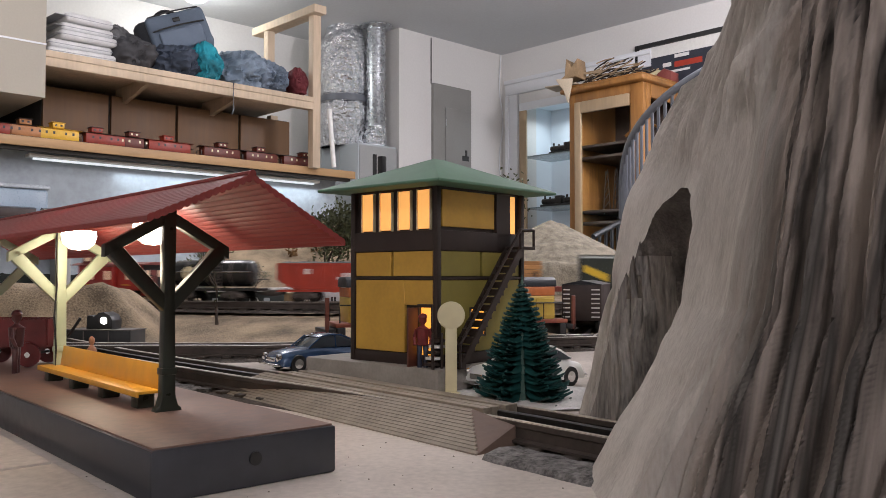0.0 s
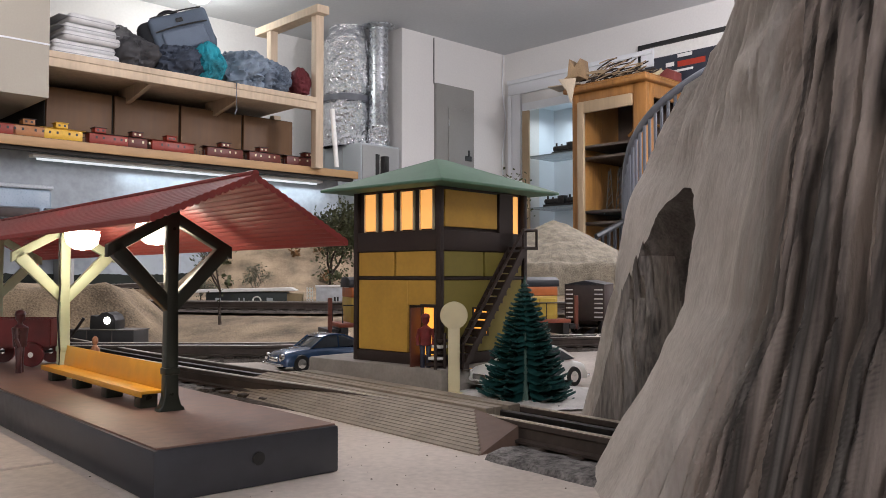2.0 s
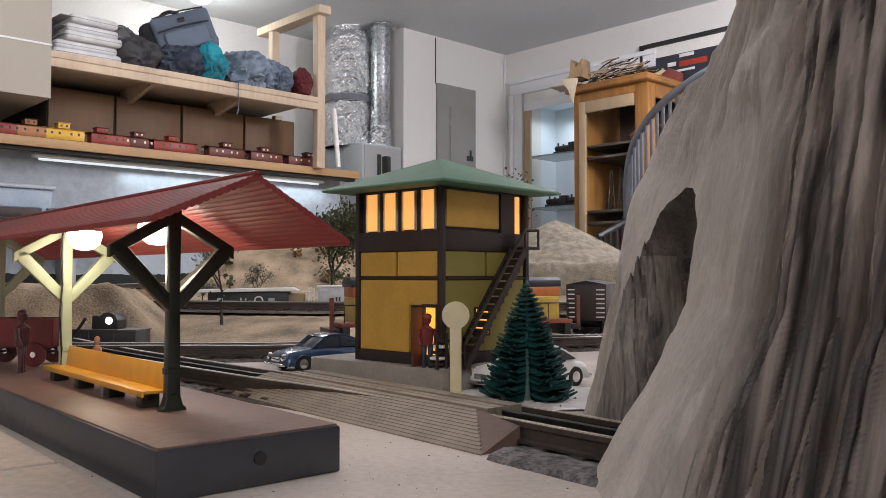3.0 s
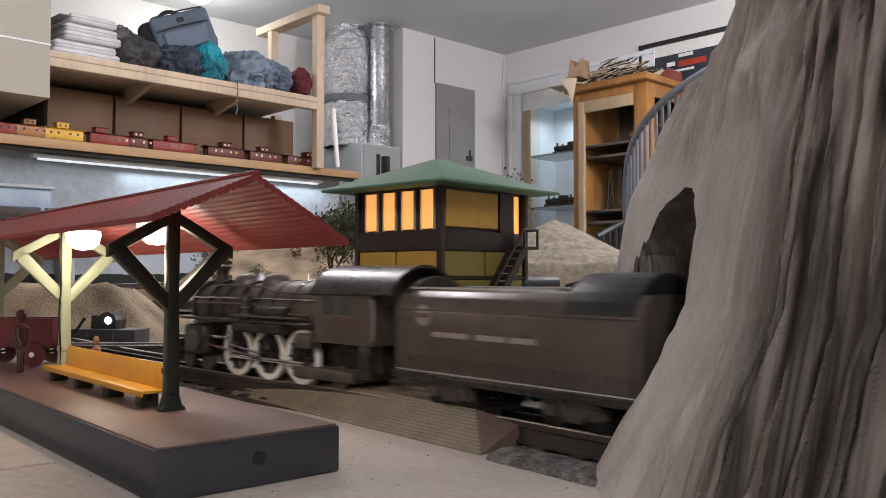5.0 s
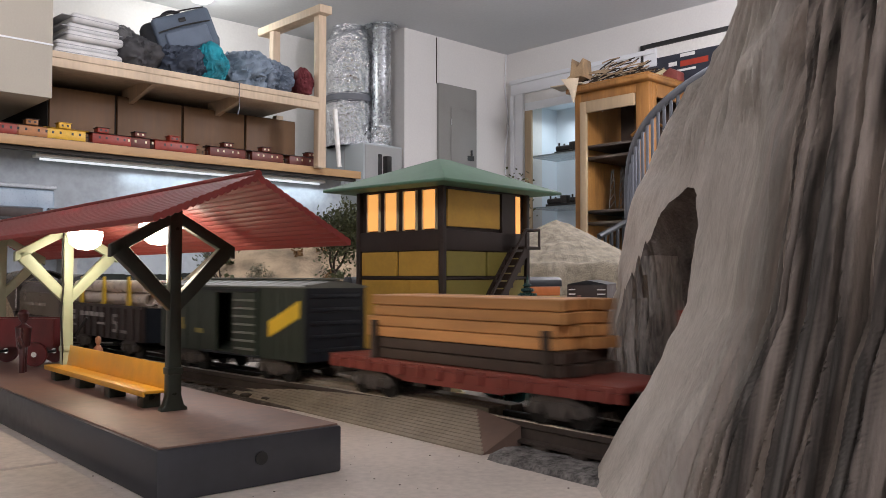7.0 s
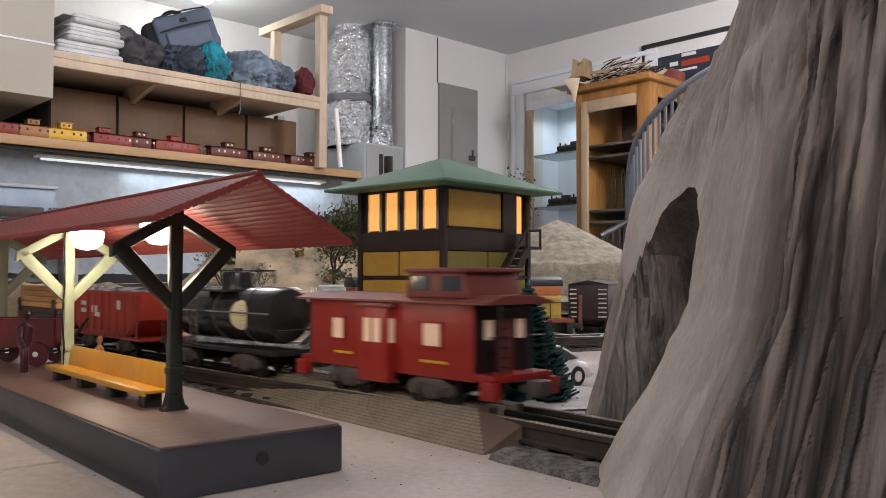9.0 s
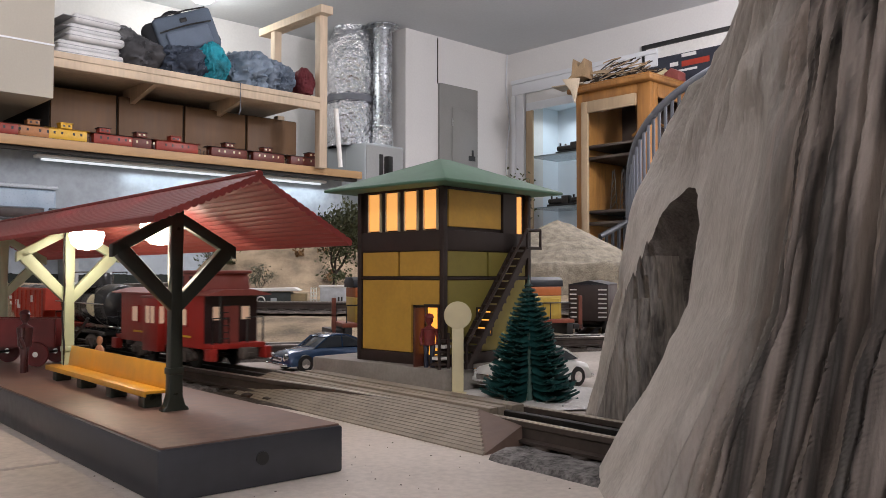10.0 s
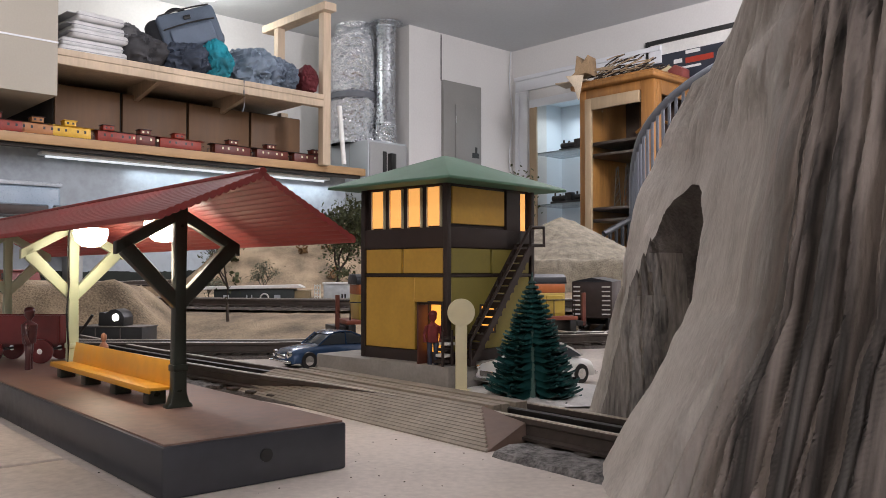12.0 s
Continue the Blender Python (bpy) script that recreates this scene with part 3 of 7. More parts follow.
def platform_all():
    t, m, w, L, h = station_platform()
    roofed(t, w, L, h)
    cx = w / 2
    ridge, y0, y1 = h + 0.1073, 0.000, 0.49
    for sgn, eave, half in ((-1, h + 0.0882, 0.0440), (1, h + 0.0812, 0.0460)):
        boards, per = 15, 6
        bm = bmesh.new()
        rows, lower = [], []
        for k in range(boards * per + 1):
            f = k / (boards * per)
            # rounded boards run along the roof's length
            x, z = sgn * half * f, ridge + (eave - ridge) * f
            wave = abs(math.sin(f * math.pi * boards))
            rows.append((x, z + 0.0005 * wave ** 0.6))
            lower.append((x, z - 0.0018 - 0.0010 * wave ** 0.7))
        prism(bm, rows + lower[::-1], y1 - y0, "y", y0)
        part("roof_slope", bm, M_REDROOF, t, "ribbed red roof slope", pose(cx, 0, 0), 20)
    part("ridge_cap", rod(bmesh.new(), (cx, y0, ridge + 0.0003), (cx, y1, ridge + 0.0003), 0.0016, n=8), M_REDROOF, t)
    for y in (0.101, 0.212):
        b = part("lamp", lathe(bmesh.new(), [(0.0001, -0.010), (0.005, -0.0092), (0.0088, -0.006), (0.010, -0.001), (0.0095, 0.0015), (0.003, 0.002)], 20), M_BULB, t, "glowing frosted lamp bulb", pose(cx, y, h + 0.0908))
        part("socket", lathe(bmesh.new(), [(0.0045, 0.0015), (0.0045, 0.0075), (0.0028, 0.013)], 14), M_CHROME, b)
        q = m @ Vector((cx, y, h + 0.071))
        bulb_lamp("platform_lamp", q, 0.055, (1.0, 0.83, 0.6), 0.012)
    wire = [(cx - 0.0036, 0.2405, h + 0.095), (cx - 0.0046, 0.2405, h + 0.080), (cx - 0.0036, 0.2405, h + 0.060), (cx - 0.0050, 0.2405, h + 0.040), (cx - 0.0036, 0.2405, h + 0.020), (cx - 0.0040, 0.2405, h + 0.002)]
    part("wire", tube(bmesh.new(), wire, 0.0006, 6), M_BLACK, t, "thin black lamp wire")
    bench = thing("bench", m @ pose(cx, 0.171, h + 0.0008), "yellow enamelled platform bench with a straight back", "bench")
    part("seat", bbox(-0.0105, -0.080, 0.0075, 0.001, 0.080, 0.0092, 0.0006), M_YBENCH, bench)
    part("backrest", prism(bmesh.new(), [(-0.0005, 0.0088), (0.0012, 0.0088), (0.003, 0.0208), (0.0013, 0.0213)], 0.160, "y", -0.080, 0.0003), M_YBENCH, bench)
    part("seat_edge", bbox(-0.0115, -0.080, 0.0062, -0.0102, 0.080, 0.0092, 0.0004), M_YBENCH, bench)
    for y in (-0.07, -0.024, 0.024, 0.07):
        part("leg", bbox(-0.009, y - 0.004, 0, 0.0, y + 0.004, 0.0076, 0.0006), M_GREENPOST, bench, "dark green bench leg")
    return m


PLAT = platform_all()


# ---- switch tower ----
def switch_tower():
    a, b = 0.091, 0.1045          # the two faces' widths
    near = (-0.0017, 0.62)
    # x runs along the right face, y along the left face
    m = pose(near[0], near[1], TOP, 0, 0, 48)
    t = thing("switch_tower", m, "yellow toy signal tower with green hipped roof and lit windows", "signal tower")
    ph = 0.018
    part("plinth", bbox(-0.012, -0.012, 0, b + 0.012, a + 0.047, ph, 0.0015), M_PLINTH, t, "grey moulded base slab")
    z0 = ph
    H = 0.1335 - ph + 0.003
    part("core", bbox(0.0015, 0.0015, z0, b - 0.0015, a - 0.0015, z0 + 0.136), M_TOWERB, t, "dark brown timber body")
    zs = [0.0, 0.009, 0.064, 0.067, 0.085, 0.102, 0.134]    # skirt, lower wall, rail, upper panels, band, windows, eaves
    def panel(name, face, s0, s1, q0, q1, mt, proud=0.0008, label=""):
        if face == "l":
            bm = bbox(-proud, s0, z0 + q0, 0.0018, s1, z0 + q1, 0.0003, 1)
        else:
            bm = bbox(s0, -proud, z0 + q0, s1, 0.0018, z0 + q1, 0.0003, 1)
        return part(name, bm, mt, t, label)
    # left face
    panel("wall_panel", "l", 0.033, a - 0.003, 0.009, 0.0645, M_TOWERY)
    panel("wall_panel", "l", 0.004, 0.033, 0.0455, 0.0645, M_TOWERY)
    panel("wall_panel", "l", 0.004, 0.0455, 0.0675, 0.0865, M_TOWERY)
    panel("wall_panel", "l", 0.048, a - 0.003, 0.0675, 0.0865, M_TOWERY)
    for k in range(4):
        c = 0.0135 + k * 0.0205
        panel("window", "l", c - 0.0056, c + 0.0056, 0.1035, 0.133, M_AMBER, 0.0006, "tall amber lit window")
        for e in (-0.0073, 0.0063):
            panel("window_frame", "l", c + e, c + e + 0.001, 0.1025, 0.1335, M_CREAM, 0.001)
    d = panel("doorway", "l", 0.004, 0.016, 0.004, 0.044, M_ORANGEGLOW, 0.0003, "orange lit open doorway")
    for s0, s1, q0, q1 in ((0.0025, 0.0045, 0.0, 0.0455), (0.0165, 0.0185, 0.0, 0.0455), (0.0025, 0.0185, 0.044, 0.0465)):
        panel("door_frame", "l", s0, s1, q0, q1, M_TOWERB, 0.0022)
    part("door", bbox(-0.013, 0.0172, z0, 0.0, 0.0188, z0 + 0.044, 0.0004), mat("red_brown_door", (0.13, 0.045, 0.03), 0.5, vary=0.2), t, "open red-brown door")
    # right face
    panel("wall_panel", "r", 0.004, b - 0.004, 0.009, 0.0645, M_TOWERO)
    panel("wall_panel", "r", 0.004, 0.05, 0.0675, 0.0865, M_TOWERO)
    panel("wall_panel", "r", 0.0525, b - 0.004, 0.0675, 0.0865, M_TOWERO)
    panel("wall_panel", "r", 0.005, 0.068, 0.105, 0.133, M_TOWERY)
    panel("door_frame", "r", 0.070, 0.088, 0.088, 0.134, M_TOWERB, 0.0016)
    panel("window", "r", 0.0895, 0.0955, 0.0925, 0.133, M_AMBER, 0.0009, "narrow lit window")
    w = panel("window", "r", 0.038, 0.054, 0.022, 0.042, M_ORANGEGLOW, 0.0011, "orange lit window")
    for s0, s1, q0, q1 in ((0.0365, 0.038, 0.0205, 0.0435), (0.054, 0.0555, 0.0205, 0.0435), (0.0365, 0.0555, 0.0205, 0.022), (0.0365, 0.0555, 0.042, 0.0435)):
        panel("window_frame", "r", s0, s1, q0, q1, M_TOWERB, 0.002)
    # corner posts and rails
    for x, y in ((0, 0), (b, 0), (0, a), (b, a)):
        part("corner_post", bbox(x - 0.0022, y - 0.0022, z0, x + 0.0022, y + 0.0022, z0 + 0.135, 0.0006), M_TOWERB, t)
    for q0, q1 in ((0.0, 0.0085), (0.0648, 0.067), (0.087, 0.1022)):
        part("trim_band", bbox(-0.0016, -0.0016, z0 + q0, b + 0.0016, a + 0.0016, z0 + q1, 0.0004), M_TOWERB, t)
    # roof
    e, ze, zp = 0.0215, z0 + 0.1355, z0 + 0.1645
    bm = bmesh.new()
    lo = [bm.verts.new(p) for p in ((-e, -e, ze), (b + e, -e, ze), (b + e, a + e, ze), (-e, a + e, ze))]
    lo2 = [bm.verts.new(p) for p in ((-e, -e, ze + 0.0022), (b + e, -e, ze + 0.0022), (b + e, a + e, ze + 0.0022), (-e, a + e, ze + 0.0022))]
    pk = bm.verts.new((b / 2 - 0.006, a / 2, zp))
    pk2 = bm.verts.new((b / 2 + 0.006, a / 2, zp))
    bm.faces.new(lo[::-1])
    for i in range(4):
        bm.faces.new((lo[i], lo[(i + 1) % 4], lo2[(i + 1) % 4], lo2[i]))
    bm.faces.new((lo2[0], lo2[1], pk2, pk))
    bm.faces.new((lo2[1], lo2[2], pk2))
    bm.faces.new((lo2[2], lo2[3], pk, pk2))
    bm.faces.new((lo2[3], lo2[0], pk))
    bmesh.ops.bevel(bm, geom=bm.edges[:], offset=0.0006, segments=2, affect="EDGES", profile=0.5)
    roof = part("roof", bm, M_GREENROOF, t, "green hipped roof", None, 30)
    part("chimney", bbox(0.026, 0.086, zp - 0.024, 0.0315, 0.0915, zp + 0.004, 0.0005), M_BLACK, roof, "black chimney stack")
    # outside staircase up the right face
    st = part("staircase", bmesh.new(), M_TOWERB, t, "dark brown outside staircase")
    bm = bmesh.new()
    x0, x1, zt = 0.006, 0.082, z0 + 0.089
    for y in (-0.0022, -0.0168):
        prism(bm, [(x0, z0), (x0 + 0.006, z0), (x1 + 0.004, zt - 0.002), (x1 + 0.004, zt + 0.003), (x1, zt + 0.003)], 0.0014, "y", y)
    tube(bm, [(x0 + 0.001, -0.0165, z0), (x0 + 0.001, -0.0165, z0 + 0.017)], 0.0011)
    tube(bm, [(x0 + 0.001, -0.0165, z0 + 0.017), (x1, -0.0165, zt + 0.016), (x1 + 0.018, -0.0165, zt + 0.016)], 0.0012)
    for xx in (x1, x1 + 0.018):
        tube(bm, [(xx, -0.0165, zt), (xx, -0.0165, zt + 0.016)], 0.0011)
    tube(bm, [(x1 + 0.018, -0.0165, zt + 0.016), (x1 + 0.018, 0, zt + 0.016)], 0.0012)
    box(bm, x1, -0.0175, zt, x1 + 0.019, 0, zt + 0.0025, 0.0004)
    me = mesh_of(bm, "staircase")
    me.materials.append(M_TOWERB)
    st.data = me
    for k in range(15):
        f = (k + 0.5) / 15
        x, z = x0 + (x1 - x0) * f + 0.002, z0 + (zt - z0) * f
        part("tread", bbox(x - 0.0035, -0.0165, z - 0.0040, x + 0.0035, -0.0012, z + 0.0008), M_TOWERB, st, "", None, 0)
    q = m @ Vector((-0.006, 0.010, z0 + 0.03))
    return t, m, z0


TOWER, TOWER_M, TOWER_Z = switch_tower()


# ---- the train ----
def truck(parent, x, w=0.034, r=0.0085, base=0.026):
    """A four-wheeled truck under a car."""
    t = part("truck", bmesh.new(), M_TRUCK, parent, "grey-brown sprung truck", pose(x, 0, 0))
    bm = bmesh.new()
    for sy in (-1, 1):
        y = sy * (w / 2 + 0.0035)
        prism(bm, [(-0.020, 0.008), (-0.016, 0.0055), (-0.009, 0.010), (-0.006, 0.004), (0.006, 0.004), (0.009, 0.010), (0.016, 0.0055), (0.020, 0.008), (0.018, 0.0125), (0.008, 0.016), (-0.008, 0.016), (-0.018, 0.0125)], 0.003, "y", y - 0.0015, 0.0006)
        for xx in (-base / 2, base / 2):
            box(bm, xx - 0.003, y - 0.0028, 0.006, xx + 0.003, y + 0.0028, 0.0118, 0.0008)
        for k in (-0.0025, 0.0025):
            rod(bm, (k, y + sy * 0.001, 0.0055), (k, y + sy * 0.001, 0.0125), 0.0019, n=8)
    box(bm, -0.006, -w / 2, 0.008, 0.006, w / 2, 0.0175, 0.001)
    me = mesh_of(bm, "truck")
    me.materials.append(M_TRUCK)
    smooth(me)
    t.data = me
    for xx in (-base / 2, base / 2):
        bm = bmesh.new()
        for sy in (-1, 1):
            mm = pose(0, sy * 0.0165, 0, 90)
            lathe(bm, [(0.002, -0.002), (r, -0.002), (r, 0.0015), (r * 0.8, 0.0022), (0.002, 0.0026)], 18, mm)
        rod(bm, (0, -0.017, 0), (0, 0.017, 0), 0.0015, n=8)
        part("wheel", bm, M_RAILDARK, t, "", pose(xx, 0, r))
    return t


def coupler(parent, x, sgn):
    bm = bmesh.new()
    box(bm, min(x, x + sgn * 0.016), -0.0025, 0.0105, max(x, x + sgn * 0.016), 0.0025, 0.0145, 0.0006)
    box(bm, x + sgn * 0.011 - 0.004, -0.006, 0.009, x + sgn * 0.011 + 0.004, 0.006, 0.018, 0.0015)
    part("coupler", bm, M_TRUCK, parent)


def bars(parent, side, rows, mt, name="lettering_bar", y=0.0):
    """Plain bars for writing on a car's side."""
    for x0, z0, x1, z1 in rows:
        part(name, bbox(x0, side * y - 0.0003, z0, x1, side * y + 0.0003, z1), mt, parent, "", None, 0)


W = 0.049      # a car's width


def car_empty(name, label, cat):
    return thing(name, Matrix(), label, cat, "cars of the moving train")


def steam_loco(L):
    t = car_empty("steam_locomotive", "black six-wheel-driver steam locomotive with white-rimmed wheels", "locomotive")
    h = L / 2
    rb, zb = 0.0195, 0.048
    bm = bmesh.new()
    lathe(bm, [(0.004, 0), (0.013, 0.001), (rb * 0.93, 0.004), (rb * 0.93, 0.05), (rb, 0.052), (rb, 0.10), (rb * 1.06, 0.104), (rb * 1.06, 0.17), (0.01, 0.171)], 32, pose(h - 0.022, 0, zb, 0, -90, 0))
    part("boiler", bm, M_LOCOGREY, t, "graphite grey boiler with bands")
    for k in range(7):
        x = h - 0.035 - k * 0.021
        part("boiler_band", rod(bmesh.new(), (x, 0, zb), (x + 0.0016, 0, zb), rb * 1.085, n=32), M_LOCO, t)
    for x, r, hh in ((h - 0.042, 0.007, 0.016), ):
        part("smokestack", lathe(bmesh.new(), [(r, 0), (r * 0.75, 0.004), (r * 0.7, hh - 0.004), (r, hh), (r * 0.6, hh - 0.001)], 20, pose(x, 0, zb + rb - 0.004)), M_LOCO, t)
    for x in (h - 0.078, h - 0.115):
        part("dome", lathe(bmesh.new(), [(0.0115, 0), (0.0105, 0.004), (0.009, 0.007), (0.005, 0.009), (0.001, 0.0095)], 20, pose(x, 0, zb + rb - 0.003)), M_LOCOGREY, t)
    part("headlight", lathe(bmesh.new(), [(0.005, 0), (0.005, 0.006), (0.003, 0.0065)], 16, pose(h - 0.022, 0, zb + 0.006, 0, 90, 0)), M_CHROME, t)
    # running board, cylinders, cab
    for sy in (-1, 1):
        part("running_board", bbox(-h + 0.07, sy * 0.0255 - 0.0045, 0.0395, h - 0.03, sy * 0.0255 + 0.0045, 0.0415, 0.0005), M_LOCO, t)
        part("handrail", tube(bmesh.new(), [(-h + 0.07, sy * 0.0215, 0.056), (h - 0.03, sy * 0.0215, 0.056)], 0.0006, 6), M_CHROME, t)
        part("pipe_run", tube(bmesh.new(), [(-h + 0.08, sy * 0.0225, 0.046), (0.0, sy * 0.0225, 0.046), (0.01, sy * 0.0225, 0.052), (h - 0.04, sy * 0.021, 0.052)], 0.0011, 6), M_LOCOGREY, t)
        part("air_tank", rod(bmesh.new(), (-h + 0.10, sy * 0.0262, 0.0365), (-h + 0.16, sy * 0.0262, 0.0365), 0.0042, n=14), M_LOCO, t)
        part("cylinder", bbox(h - 0.062, sy * 0.021 - 0.0075, 0.012, h - 0.032, sy * 0.021 + 0.0075, 0.036, 0.004, 3), M_LOCO, t)
        for k in range(3):
            x = -0.052 + k * 0.0385 + 0.012
            bm = bmesh.new()
            lathe(bm, [(0.0182, -0.0015), (0.0182, 0.0015), (0.0150, 0.0022), (0.0145, 0.0008), (0.0145, -0.0015), (0.0182, -0.0015)], 32, pose(0, 0, 0, 90), False)
            rim = part("driving_wheel", bm, M_WHITE, t, "white-rimmed driving wheel", pose(x, sy * 0.0178, 0.0182))
            bm = bmesh.new()
            lathe(bm, [(0.0143, -0.0014), (0.0143, -0.0009), (0.004, -0.0006)], 24, pose(0, 0, 0, 90 if sy < 0 else -90))
            for j in range(10):
                an = j * math.pi / 5
                rod(bm, (math.cos(an) * 0.003, -sy * -0.0009, math.sin(an) * 0.003), (math.cos(an) * 0.0143, sy * 0.0009, math.sin(an) * 0.0143), 0.0009, n=5)
            part("spokes", bm, M_LOCO, rim)
        rd = part("side_rod", bbox(-0.044, sy * 0.0215 - 0.0009, 0.0125, 0.041, sy * 0.0215 + 0.0009, 0.0155, 0.0006), M_CHROME, t, "bright side rod")
        part("main_rod", tube(bmesh.new(), [(-0.002, sy * 0.0232, 0.0145), (h - 0.045, sy * 0.0232, 0.022)], 0.0012, 6), M_CHROME, t)
        for x, r in ((-h + 0.052, 0.0075), (-h + 0.082, 0.0075), (h - 0.025, 0.0075), (h - 0.052, 0.0075)):
            part("small_wheel", lathe(bmesh.new(), [(0.002, -0.0018), (r, -0.0018), (r, 0.0015), (r * 0.75, 0.002), (0.002, 0.0024)], 18, pose(x, sy * 0.0168, r, 90)), M_TRUCK, t)
    for sy in (-1, 1):
        for k in range(9):
            x = -h + 0.085 + k * 0.0145
            part("stanchion", rod(bmesh.new(), (x, sy * 0.0190, 0.056), (x, sy * 0.0218, 0.056), 0.0007, n=6), M_CHROME, t)
        # pipes, pump, valve gear and sand lines on the flank
        part("pipe_run", tube(bmesh.new(), [(-h + 0.072, sy * 0.0225, 0.0600), (-0.01, sy * 0.0205, 0.0610), (0.005, sy * 0.0190, 0.0645), (h - 0.06, sy * 0.0160, 0.0655)], 0.0008, 6), M_TRUCK, t)
        part("pipe_run", tube(bmesh.new(), [(-h + 0.080, sy * 0.0270, 0.0440), (0.03, sy * 0.0270, 0.0440), (0.036, sy * 0.0262, 0.0400), (h - 0.045, sy * 0.0262, 0.0375)], 0.0010, 6), M_LOCOGREY, t)
        pump = part("air_pump", rod(bmesh.new(), (0.018, sy * 0.0245, 0.042), (0.018, sy * 0.0245, 0.058), 0.0042, n=14), M_LOCO, t)
        for z in (0.0445, 0.0495, 0.0555):
            part("pump_ring", rod(bmesh.new(), (0.018, sy * 0.0245, z), (0.018, sy * 0.0245, z + 0.0012), 0.0050, n=14), M_TRUCK, pump)
        part("feed_tank", rod(bmesh.new(), (-0.030, sy * 0.0240, 0.0475), (0.004, sy * 0.0240, 0.0475), 0.0036, n=14), M_LOCO, t)
        for x in (h - 0.078, h - 0.115):
            for e in (-0.003, 0.003):
                part("sand_line", tube(bmesh.new(), [(x + e, sy * 0.010, zb + rb - 0.001), (x + e * 2, sy * 0.0195, zb + 0.006), (x + e * 3, sy * 0.0210, zb - 0.004)], 0.0005, 5), M_TRUCK, t)
        part("valve_link", bbox(0.036, sy * 0.0245 - 0.0010, 0.016, 0.041, sy * 0.0245 + 0.0010, 0.037, 0.0008), M_CHROME, t)
        part("eccentric_rod", tube(bmesh.new(), [(-0.001, sy * 0.0248, 0.0185), (0.039, sy * 0.0248, 0.0225)], 0.0009, 6), M_CHROME, t)
        part("crosshead_guide", bbox(0.044, sy * 0.0232 - 0.0012, 0.0262, h - 0.060, sy * 0.0232 + 0.0012, 0.0282, 0.0004), M_CHROME, t)
        part("cylinder_cover", rod(bmesh.new(), (h - 0.047, sy * 0.0284, 0.024), (h - 0.047, sy * 0.0292, 0.024), 0.0080, n=20), M_LOCOGREY, t)
        part("cab_step", bbox(-h + 0.014, sy * 0.0245 - 0.003, 0.010, -h + 0.024, sy * 0.0245 + 0.003, 0.030, 0.0006), M_LOCO, t)
        part("injector", bbox(-h + 0.072, sy * 0.0240 - 0.004, 0.0250, -h + 0.088, sy * 0.0240 + 0.004, 0.0345, 0.0016), M_TRUCK, t)
        part("cab_grab_rail", tube(bmesh.new(), [(-h + 0.010, sy * 0.0280, 0.033), (-h + 0.010, sy * 0.0280, 0.058)], 0.0006, 6), M_CHROME, t)
    part("bell", lathe(bmesh.new(), [(0.0040, 0), (0.0030, 0.0025), (0.0016, 0.0052), (0.0004, 0.0056)], 14, pose(h - 0.095, 0, zb + rb + 0.0012)), M_CHROME, t, "small bright bell")
    part("turret", bbox(-h + 0.070, -0.008, zb + rb - 0.002, -h + 0.082, 0.008, zb + rb + 0.0055, 0.002), M_LOCO, t)
    for x in (-0.030, -0.024):
        part("safety_valve", rod(bmesh.new(), (x, 0, zb + rb - 0.001), (x, 0, zb + rb + 0.0065), 0.0014, 0.0009, 8), M_CHROME, t)
    part("frame", bbox(-h + 0.02, -0.011, 0.012, h - 0.008, 0.011, 0.034, 0.001), M_LOCO, t)
    part("trailing_truck", bbox(-h + 0.036, -0.0225, 0.005, -h + 0.098, 0.0225, 0.013, 0.002), M_TRUCK, t)
    part("pilot", prism(bmesh.new(), [(h - 0.012, 0.006), (h + 0.006, 0.003), (h + 0.004, 0.006), (h - 0.004, 0.022), (h - 0.012, 0.022)], 0.04, "y", -0.02, 0.0008), M_LOCO, t)
    part("footplate", bbox(h - 0.03, -0.024, 0.024, h - 0.004, 0.024, 0.0265, 0.0006), M_LOCO, t)
    x0, x1 = -h + 0.012, -h + 0.068
    arch = [(-0.027, 0.030), (0.027, 0.030), (0.027, 0.062)] + arc(0.032, 32, 148, 10, 0, 0.045) + [(-0.027, 0.062)]
    part("cab", prism(bmesh.new(), arch, x1 - x0, "x", x0, 0.0007), M_LOCOGREY, t, "locomotive cab")
    for sy in (-1, 1):
        for a, b in ((0.018, 0.031), (0.034, 0.047)):
            part("window_frame", bbox(x0 + a - 0.0015, sy * 0.0270 - 0.0004, 0.0465, x0 + b + 0.0015, sy * 0.0270 + 0.0004, 0.0615), M_TRUCK, t, "", None, 0)
            part("cab_window", bbox(x0 + a, sy * 0.0273 - 0.0004, 0.048, x0 + b, sy * 0.0273 + 0.0004, 0.060), M_BLACK, t, "dark cab window", None, 0)
    roof = arc(0.034, 28, 152, 12, 0, 0.045)
    part("cab_roof", prism(bmesh.new(), roof + [(a * 0.95, 0.045 + (b - 0.045) * 0.95) for a, b in roof[::-1]], x1 - x0 + 0.02, "x", x0 - 0.018), M_LOCO, t)
    return t


